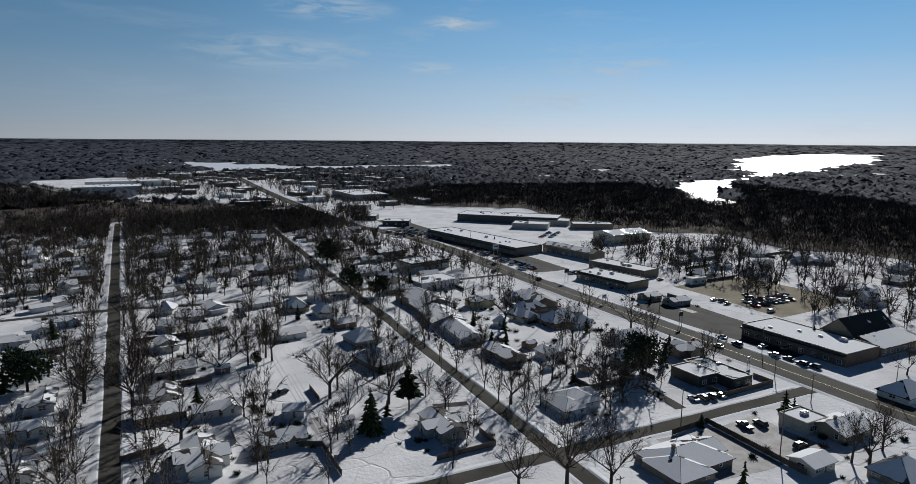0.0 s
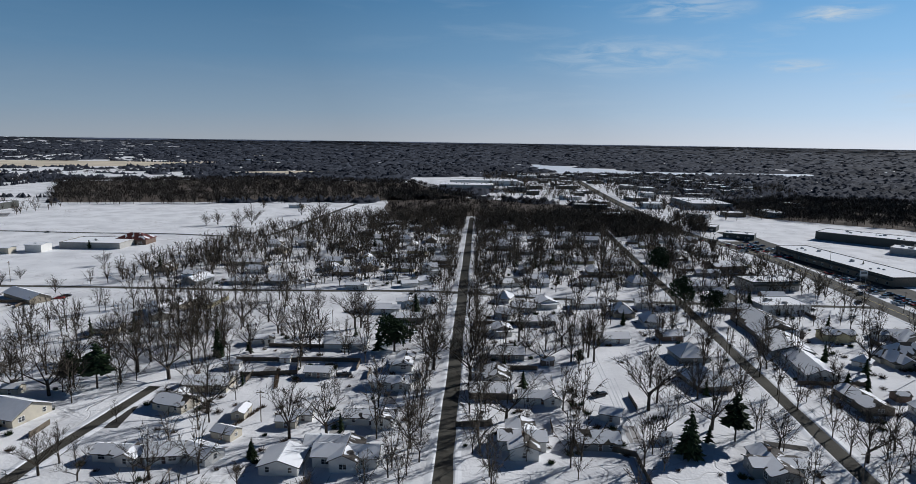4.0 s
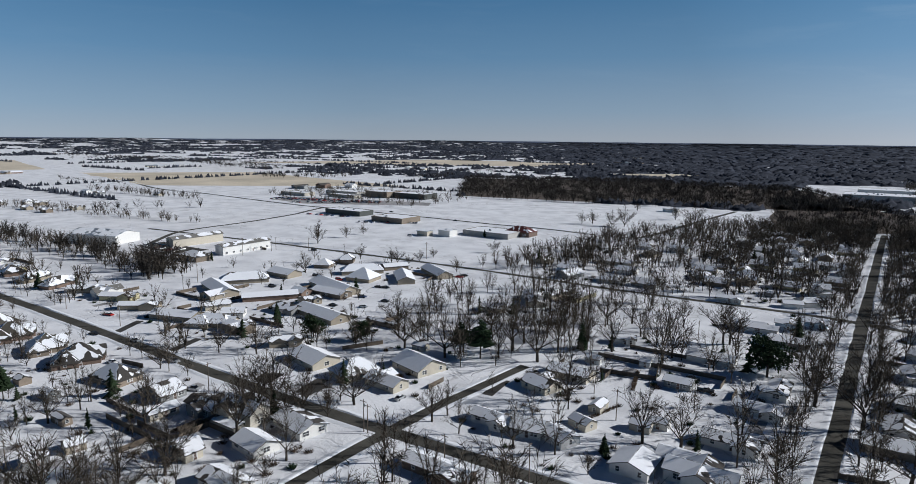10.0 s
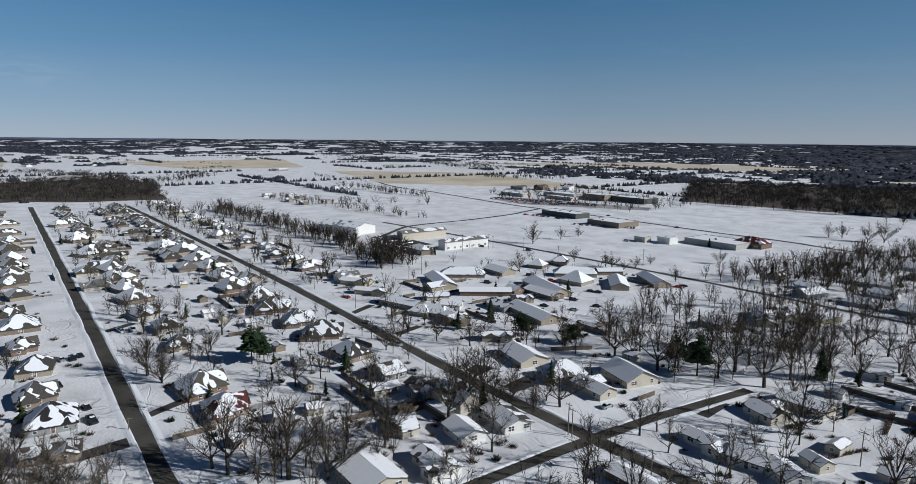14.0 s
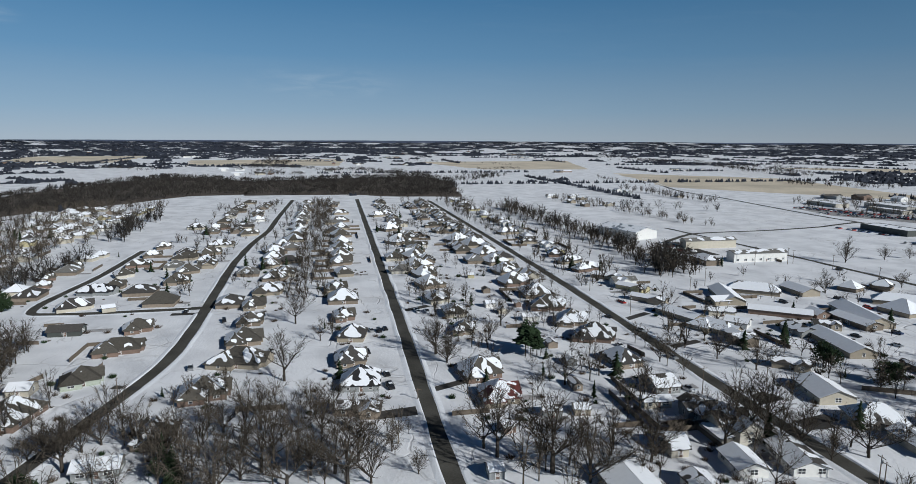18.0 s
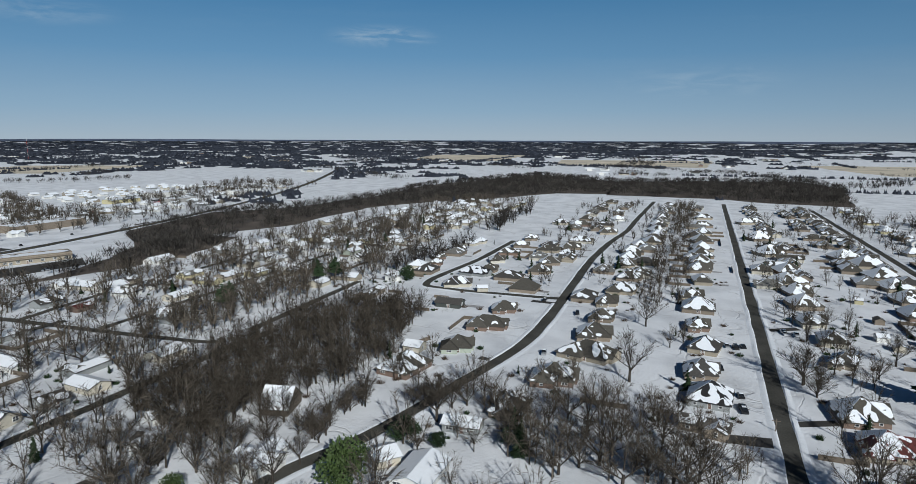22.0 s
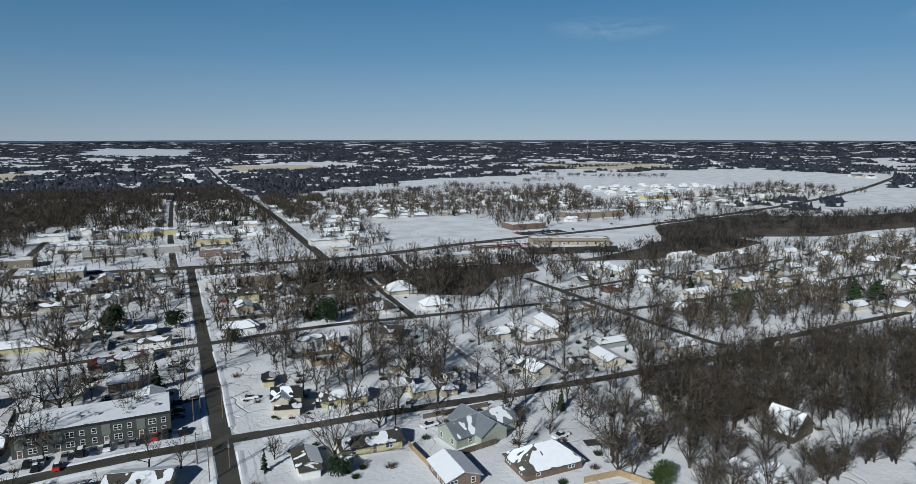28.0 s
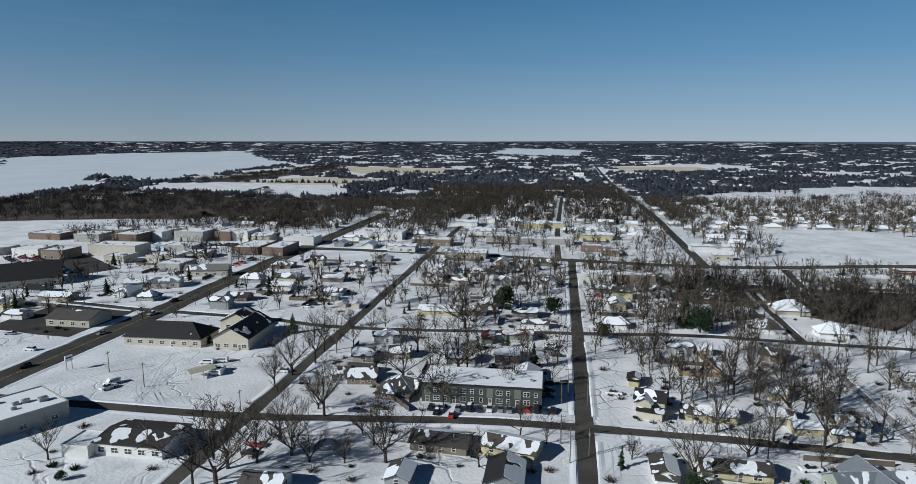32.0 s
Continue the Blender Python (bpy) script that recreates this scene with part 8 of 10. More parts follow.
fill([(-860, -46), (-330, -52), (-330, -26), (-860, -20)], 19, 22, SUBURB, 0.66, 1.0, 0, 1.5)
fill([(-860, 142), (-170, 142), (-170, 180), (-860, 175)], 22, 26, PALE, 0.3, 0.85, 0, 3.0)
fill([(-500, -120), (-350, -125), (-350, -80), (-500, -75)], 24, 24, SUBURB, 0.66, 0.9)
fill([(-540, -175), (-345, -185), (-345, -152), (-540, -150)], 22, 24, SUBURB, 0.66, 0.9)
fill([(-860, -130), (-560, -130), (-560, -80), (-860, -70)], 24, 26, SUBURB, 0.66, 0.7)
fill([(-800, -260), (-540, -260), (-540, -190), (-800, -190)], 23, 26, PALE, 0.3, 0.95)
fill([(-520, -330), (-330, -300), (-320, -195), (-520, -195)], 23, 28, PALE, 0.3, 0.9)
fill([(-320, -300), (-212, -320), (-205, -205), (-320, -200)], 25, 30, PALE, 0.3, 0.7)
fill([(-195, -320), (-110, -330), (-110, -185), (-195, -185)], 26, 32, PALE, 0.25, 0.5)
fill([(-98, -420), (-12, -420), (-12, -290), (-98, -290)], 25, 32, PALE, 0.45, 0.75)
fill([(-4, -430), (88, -430), (88, -285), (-4, -290)], 26, 32, PALE, 0.45, 0.75)
fill([(102, -430), (185, -400), (185, -280), (102, -280)], 27, 34, PALE, 0.45, 0.7)
fill([(-98, -900), (-4, -900), (-6, -560), (-98, -560)], 24, 28, FAINT, 0.12, 0.85)
fill([(5, -860), (90, -820), (90, -640), (5, -640)], 24, 30, FAINT, 0.12, 0.8)
fill([(-330, -800), (-110, -900), (-110, -520), (-200, -520), (-320, -640)], 23, 28, FAINT, 0.12, 0.8)
fill([(-620, -900), (-330, -900), (-330, -640), (-480, -640)], 23, 28, FAINT, 0.12, 0.8)
fill([(120, -760), (330, -700), (330, -560), (120, -560)], 26, 30, FAINT, 0.12, 0.7)
fill([(-840, -300), (-540, -310), (-460, -330), (-345, -300), (-345, -262), (-800, -262)], 23, 26, FAINT, 0.15, 0.9)
fill([(-1000, -760), (-330, -600), (-330, -540), (-700, -560), (-1000, -640)], 34, 36, FAINT, 0.12, 0.75)
fill([(-900, -900), (-620, -900), (-560, -700), (-900, -760)], 30, 32, FAINT, 0.12, 0.7)
fill([(100, -640), (200, -640), (200, -450), (100, -450)], 27, 32, FAINT, 0.15, 0.6)
fill([(212, -330), (330, -380), (330, -260), (212, -260)], 30, 34, PALE, 0.45, 0.4)
fill([(300, 270), (480, 240), (470, 370), (310, 380)], 32, 34, PALE, 0.4, 0.5)
fill([(330, 60), (520, 120), (480, 240), (330, 240)], 36, 36, PALE, 0.4, 0.3)
fill([(-900, 300), (-760, 280), (-740, 360), (-880, 380)], 40, 36, PALE, 0.3, 0.6)
fill([(-1000, 420), (-760, 470), (-820, 560), (-1050, 500)], 50, 46, PALE, 0.3, 0.4)


def far_houses():
    """The houses too far off to pick apart, joined: walls, roof and melting snow on each."""
    g, slots = Geo(), {}
    snow = Geo()
    for i, (x, y, t, (form, w, d), wl, melt) in enumerate(FAR_HOUSES):
        c, s = math.cos(radians(t)), math.sin(radians(t))
        rf = ("shingle", "shingleb", "shingleg")[i % 3]
        for k, (cx, cy, bw, bd, h, kind) in enumerate(FORM[form](w, d)):
            planes = roof_planes(cx, cy, bw, bd, h + 0.04 * k, kind, 0.52, 0.6)
            loc = Geo()
            for q, pl in enumerate(planes):
                p0, p1, p2 = (Vector(j) for j in pl[:3])
                blanket(loc, pl, sun_cover((p1 - p0).cross(p2 - p0).normalized(), t, melt), (i * 5 + k * 3 + q) % 97, 2.2, 0.12)
            for piece, m in ((wall_geo(cx, cy, bw, bd, h, kind, 0.52), wl), (roof_geo(planes), rf), (loc, "roofsnow")):
                sl = slots.setdefault(m, len(slots))
                o = len(g.v)
                g.v += [(x + a * c - b * s, y + a * s + b * c, z) for a, b, z in piece.v]
                g.f += [tuple(o + j for j in f) for f in piece.f]
                g.m += [sl] * len(piece.f)
    me = g.data("distant_houses", *[M[m] for m in slots])
    tagged(new("distant_houses", me), "far rows of small houses with snow-patched roofs", "houses", kind="stuff")


far_houses()


def far_farms():
    """Barns and farmhouses scattered over the open country, tiny with distance."""
    rnd = random.Random(31)
    g, slots = Geo(), {}
    n = 0
    while n < 190:
        a, r = radians(rnd.uniform(15, 235)), rnd.uniform(950, 3800)
        x0, y0 = -math.sin(a) * r, math.cos(a) * r
        if any(inside(p, np.array([x0]), np.array([y0]))[0] for p in (LAKE_EAST, LAKE_SOUTH, LAKE_FAR, WOODS[1][0], WOODS[2][0], WOODS[3][0])):
            continue
        for k in range(rnd.randint(1, 4)):
            n += 1
            x, y, w, d, h = x0 + rnd.uniform(-40, 40), y0 + rnd.uniform(-40, 40), rnd.uniform(12, 34), rnd.uniform(9, 15), rnd.uniform(3, 6)
            z = float(terrain(x, y))
            planes = roof_planes(0, 0, w, d, h, "gx", 0.4)
            wl = rnd.choice(("white", "white", "grey", "tanbrick", "cream", "brick"))
            for piece, m in ((wall_geo(0, 0, w, d, h, "gx", 0.4), wl), (roof_geo(planes), rnd.choice(("roofsnow", "metal", "shingle")))):
                sl = slots.setdefault(m, len(slots))
                o = len(g.v)
                t = rnd.choice((0, 1))
                g.v += [(x + (q[0] if t else -q[1]), y + (q[1] if t else q[0]), z + q[2]) for q in piece.v]
                g.f += [tuple(o + j for j in f) for f in piece.f]
                g.m += [sl] * len(piece.f)
    tagged(new("distant_farms", g.data("distant_farms", *[M[m] for m in slots])), "scattered far barns and farmhouses in snowy fields", "farm buildings", kind="stuff")


far_farms()

# ---- single trees in yards and streets ----
for x, y, s in ((-13.7, 227.1, 1.35), (-0.0, 215.0, 1.48), (38.0, 257.0, 1.15), (57.4, 194.9, 1.49), (108.2, 163.8, 1.02), (141.1, 147.9, 1.00), (93.7, 116.0, 1.38), (-16.4, 165.2, 1.00), (-108.2, 146.1, 0.83), (-144.7, 121.0, 0.89), (-156.2, 192.3, 1.16), (-175.1, 211.1, 1.17), (-120.6, 217.5, 1.41), (-100.7, 247.7, 1.14), (-52.5, 277.2, 1.31), (-103.0, 275.6, 1.03), (-138.9, 231.1, 1.21), (-240.1, 39.5, 0.99), (-200.3, 78.9, 0.82), (-273.4, 75.5, 0.87), (-151.8, 121.7, 1.39), (-155.2, 42.5, 1.42), (-144.4, 54.3, 1.50), (-293.5, -17.1, 1.02)):
    tree(BARE[0], x, y, s)
for x, y, s in ((-168.4, -69.1, 1.06), (-165.2, -16.6, 1.19), (-148.8, 2.4, 1.22), (-183.7, -21.7, 1.02), (-119.8, -142.2, 0.85), (-146.8, -126.9, 0.92), (32.0, -221.8, 0.88), (-69.2, -232.2, 0.92), (-71.4, -198.3, 1.29), (-72.3, -259.5, 0.90), (83.6, -142.9, 1.26), (77.4, -146.9, 0.91), (95.8, -196.9, 0.92), (55.0, -240.8, 1.16), (49.7, -161.3, 0.83), (92.6, -268.9, 0.63), (87.4, -309.4, 0.76)):
    tree(BARE[0], x, y, s)
for x, y, s in ((-20.8, 264.9, 1.32), (-0.0, 261.3, 1.35), (-1.0, 313.9, 1.25), (20.6, 263.4, 1.46), (39.3, 239.1, 1.14), (61.9, 201.0, 1.15), (76.5, 204.9, 1.05), (101.5, 108.8, 1.42), (169.9, 86.0, 1.22), (183.3, 89.9, 1.05), (154.0, 239.4, 1.42), (-51.3, 169.3, 1.28), (-143.0, 126.5, 0.98), (-120.9, 206.9, 1.18), (-104.6, 226.4, 1.34), (-87.1, 239.8, 1.19), (-65.1, 246.9, 1.38), (-50.0, 278.2, 1.20), (-115.6, 256.6, 1.08), (-146.5, 105.1, 1.36), (-151.4, 115.4, 1.36), (-221.9, -17.5, 1.35), (-106.1, -195.7, 0.95), (-120.8, -93.5, 1.00)):
    tree(BARE[1], x, y, s)
for x, y, s in ((-131.6, -92.9, 0.72), (-142.7, -265.7, 1.34), (-154.5, -177.0, 1.35), (-61.5, -180.7, 1.14), (-74.6, -179.7, 1.38), (133.3, -139.4, 0.82), (87.8, -133.6, 1.03), (70.3, -177.2, 1.31), (90.6, -221.3, 1.45)):
    tree(BARE[1], x, y, s)
for x, y, s in ((0.0, 190.2, 0.88), (33.4, 194.7, 0.76), (56.9, 175.5, 1.02), (72.4, 136.5, 0.71), (120.3, 171.3, 1.07), (141.1, 177.2, 0.94), (253.1, 119.1, 0.89), (113.3, 235.7, 1.03), (-20.4, 149.6, 0.57), (-97.0, 144.1, 0.72), (-106.8, 152.3, 0.78), (-141.9, 141.3, 0.72), (-121.3, 228.6, 1.47), (-84.3, 267.0, 1.08), (-317.3, 59.2, 0.77), (-216.4, 72.1, 0.52), (-125.6, 104.8, 1.04), (-158.4, 106.9, 0.92), (-147.4, 60.0, 0.82), (-206.3, 94.3, 0.75), (-265.9, -5.6, 0.74), (-240.7, 40.1, 1.15), (9.5, -173.4, 0.75), (1.9, -170.0, 0.67)):
    tree(BARE[4], x, y, s)
for x, y, s in ((1.0, -214.0, 0.72), (40.7, -228.1, 0.75), (-10.1, -292.3, 0.82), (82.9, -243.6, 0.81), (193.6, -264.7, 0.59), (242.1, -286.3, 0.60), (44.8, -243.9, 0.75), (19.0, -154.1, 0.75)):
    tree(BARE[4], x, y, s)
for x, y, s in ((11.2, 184.4, 1.22), (28.3, 234.7, 1.18), (72.8, 181.8, 1.39), (142.7, 159.8, 1.48), (82.6, 120.8, 1.05), (202.9, 209.7, 1.20), (-41.4, 172.5, 1.14), (-81.3, 184.6, 1.35), (-80.2, 146.5, 0.96), (-135.8, 141.4, 1.04), (-152.2, 197.0, 1.25), (-138.1, 194.9, 1.60), (-106.3, 211.7, 1.60), (-66.5, 238.6, 1.60), (-94.1, 283.9, 1.15), (-119.2, 246.2, 1.15), (-148.1, 227.9, 1.12), (-174.9, 94.4, 1.21), (-200.5, 154.5, 0.88), (-144.8, 82.2, 1.03), (-160.6, 40.1, 1.10), (-178.0, -54.7, 0.85), (-169.8, -36.4, 0.88), (-150.6, -28.3, 0.98)):
    tree(BARE[2], x, y, s)
for x, y, s in ((-159.0, -19.1, 1.28), (-175.3, -10.7, 0.98), (-154.7, -0.6, 1.25), (-149.6, -12.3, 1.11), (-176.1, -25.1, 1.26), (-91.6, -185.8, 0.97), (-122.9, -179.1, 1.08), (-110.9, -147.4, 0.82), (-104.4, -129.1, 1.02), (-117.4, -106.0, 1.01), (-155.6, -227.7, 1.30), (-164.7, -211.3, 1.31), (-274.5, -309.3, 1.14), (-35.1, -154.7, 1.33), (-47.1, -185.0, 1.20), (34.9, -219.9, 1.48), (43.6, -285.7, 1.32), (-32.4, -240.4, 1.09), (-59.7, -215.7, 1.35), (-79.2, -207.0, 0.85), (-82.6, -204.1, 1.13), (-113.2, -227.8, 0.96), (-115.1, -197.2, 1.22), (82.1, -134.6, 1.55)):
    tree(BARE[2], x, y, s)
for x, y, s in ((77.1, -160.5, 1.17), (94.4, -208.4, 1.38), (53.2, -209.3, 1.35), (41.1, -275.7, 1.50), (43.8, -152.5, 1.28), (76.9, -271.5, 0.63)):
    tree(BARE[2], x, y, s)
for x, y, s in ((-17.6, 201.9, 0.74), (46.9, 244.7, 1.39), (48.3, 239.7, 1.30), (87.4, 170.2, 0.90), (132.8, 175.0, 1.08), (168.9, 90.0, 1.05), (-13.2, 157.9, 0.78), (-105.6, 177.1, 0.49), (-72.6, 291.2, 1.05), (-282.4, -37.6, 0.84), (-173.2, 20.7, 0.30), (-124.7, -175.8, 0.78), (46.4, -225.0, 0.91), (92.2, -234.7, 1.35)):
    tree(BARE[3], x, y, s)
for x, y, s in ((76.9, 174.7, 1.28), (-231.2, 74.2, 1.35), (-236.5, 79.0, 1.05), (-318.0, -206.0, 1.0), (-326.0, -199.0, 1.25), (-333.0, -205.0, 1.0), (-258.0, -221.0, 1.1), (-247.0, -216.0, 1.2), (-135.6, 202.3, 1.18), (-126.2, 202.0, 1.41), (-230.7, 78.7, 0.89)):
    tree(EVER[2], x, y, s)
for x, y, s in ((71.4, 291.5, 0.63), (140.7, 246.0, 0.72), (-98.5, 236.1, 1.18), (-108.2, -159.4, 0.67)):
    tree(EVER[1], x, y, s)
for x, y, s in ((60.5, 164.9, 1.19), (149.8, 123.5, 0.40), (196.6, 180.9, 0.56), (-58.0, 157.7, 0.49), (-233.3, 192.3, 0.73), (-225.7, 186.1, 0.73), (-157.1, -39.9, 0.90), (-57.9, -293.7, 1.30), (114.8, -256.4, 0.78)):
    tree(EVER[0], x, y, s)
for x, y, s in ((165.4, 163.7, 1.60), (42.2, 239.8, 0.46), (111.1, 332.5, 1.49), (123.2, 319.0, 1.14), (124.0, 419.7, 1.60), (-30.8, 246.5, 1.50), (-198.0, 182.2, 0.95), (-179.0, 191.6, 0.85), (-160.5, -44.5, 0.49), (-153.0, -62.6, 0.46), (-155.0, -72.7, 0.66), (-152.7, -75.2, 0.55), (-335.7, -218.9, 0.95), (-340.3, -159.0, 0.89), (25.9, -311.6, 1.20), (-63.1, -286.1, 1.11), (1.0, -305.0, 0.87), (-34.4, -148.8, 0.55), (-20.8, -270.0, 0.70), (122.0, -130.8, 0.26)):
    tree(HOLLY[1], x, y, s)
for x, y, s in ((-57.2, 144.6, 0.46), (-136.2, 130.3, 0.74), (-377.2, 354.4, 1.28), (-380.3, 389.9, 0.79), (-381.9, 412.8, 0.65), (-304.9, 326.6, 0.75), (-279.3, 329.9, 0.72), (-274.2, 330.0, 0.74), (-266.5, 332.8, 0.45), (-266.0, 344.4, 0.58), (-266.5, 360.7, 0.52), (-225.6, 330.9, 0.69), (-241.4, 404.8, 0.72), (-256.5, 600.7, 0.92), (-246.7, 604.8, 1.02), (-225.8, 603.4, 1.10), (-214.8, 607.9, 1.47), (-251.9, 756.5, 0.85), (-189.5, 695.5, 1.18), (-158.2, 651.9, 1.60), (-300.4, 271.1, 0.78), (-310.9, 273.4, 0.43), (-256.1, 66.1, 0.72), (-229.8, 42.4, 0.84)):
    tree(BARE[5], x, y, s)
for x, y, s in ((-197.2, 68.0, 0.55), (-258.7, 96.8, 0.51), (-216.0, 123.7, 0.79), (-222.5, 133.1, 0.54), (-218.8, 151.1, 0.62), (-124.1, 96.5, 0.53), (-121.6, 86.2, 0.62), (-138.5, 62.1, 1.14), (-140.7, 67.9, 0.94), (-187.7, 93.8, 0.51), (-147.8, 84.9, 1.05), (-274.0, -0.6, 0.66), (-230.6, 42.5, 0.84), (-165.6, -97.4, 0.65), (-170.1, -94.5, 0.74), (-180.3, -77.7, 0.68), (-178.9, -68.1, 0.85), (-182.6, -64.4, 0.86), (-173.8, -45.4, 0.84), (-156.1, -24.0, 1.02), (-155.1, -6.6, 1.02), (-184.4, -32.3, 0.88), (-178.5, -4.0, 1.01), (-160.3, 5.7, 1.05)):
    tree(BARE[5], x, y, s)
for x, y, s in ((-148.3, 8.2, 0.98), (-150.4, 20.4, 0.51), (-196.1, -0.6, 0.76), (-93.3, -158.6, 0.45), (-96.2, -147.0, 0.40), (-118.9, -115.5, 1.05), (-117.3, -100.2, 0.87), (-143.9, -95.0, 0.78), (-144.9, -97.0, 0.58), (-162.8, -97.8, 0.62), (-170.3, -95.7, 0.61), (-113.2, -125.8, 1.05), (-136.7, -127.5, 1.02), (-52.3, -171.3, 0.94), (-38.7, -252.1, 0.97), (-44.7, -259.2, 0.77), (-27.3, -251.2, 0.82), (-21.0, -164.7, 0.53), (69.9, -152.0, 1.15), (55.1, -167.8, 0.58), (54.5, -150.6, 0.66), (63.8, -149.3, 0.78), (74.1, -182.0, 0.89)):
    tree(BARE[5], x, y, s)
for x, y, s in ((-126.7, -77.1, 1.20), (-107.1, -112.3, 0.58)):
    tree(HOLLY[0], x, y, s)
# low-forking trees round the old barn and the farmhouse
for x, y, s in ((-136.3, -107.8, 0.75), (-145.3, -98.1, 0.80), (-148.5, -95.5, 0.85), (-111.2, -102.2, 0.90), (-136.3, -115.6, 0.60), (-146.2, -103.4, 0.60), (-117.8, -127.1, 0.60), (-165.2, -98.6, 0.60), (-99.6, -120.7, 1.00), (-128.0, -130.3, 0.70), (-132.5, -126.2, 0.75), (-131.6, -118.8, 0.80), (-130.2, -112.6, 0.70), (-177.1, -76.9, 0.70), (-177.0, -72.0, 0.80), (-177.0, -80.8, 0.60), (-151.5, -112.0, 0.90), (-149.5, -119.0, 0.95), (-146.5, -114.5, 0.70)):
    tree(BARE[5], x, y, s)

# trees that nobody would count: yards, hedgerows and groves further off
# a row of old trees shading the long street
rs = np.random.RandomState(81)
row = np.array([(x0 + rs.uniform(-2, 2), y0 + rs.uniform(-3, 3)) for x0, y0 in [(4.0, y) for y in range(118, 480, 9)] + [(-14.0, y) for y in range(110, 480, 10)] + [(88.0, y) for y in range(150, 470, 17)] + [(107.0, y) for y in range(150, 470, 15)] if abs(y0 - 132) > 9 and abs(y0 - 345) > 10])
s = rs.uniform(0.85, 1.3, len(row))
scatter("street_trees", MIDDLE, row[:, 0], row[:, 1], s, s, M["twig"], "row of tall leafless trees along a street", "trees")
row = np.array(((-183, 100), (-214, 147), (-205, 158), (-173, 127), (-143, 126), (-138, 143), (-183, 175), (-190, 198), (-156, 131), (-152, 136), (-211, 124), (-140, 134), (-153, 117), (-139, 157)), float)
s = rs.uniform(0.75, 1.1, len(row))
scatter("street_trees", THICK, row[:, 0], row[:, 1], s, s, M["twig"], "tall leafless trees in front yards beside a street", "trees")
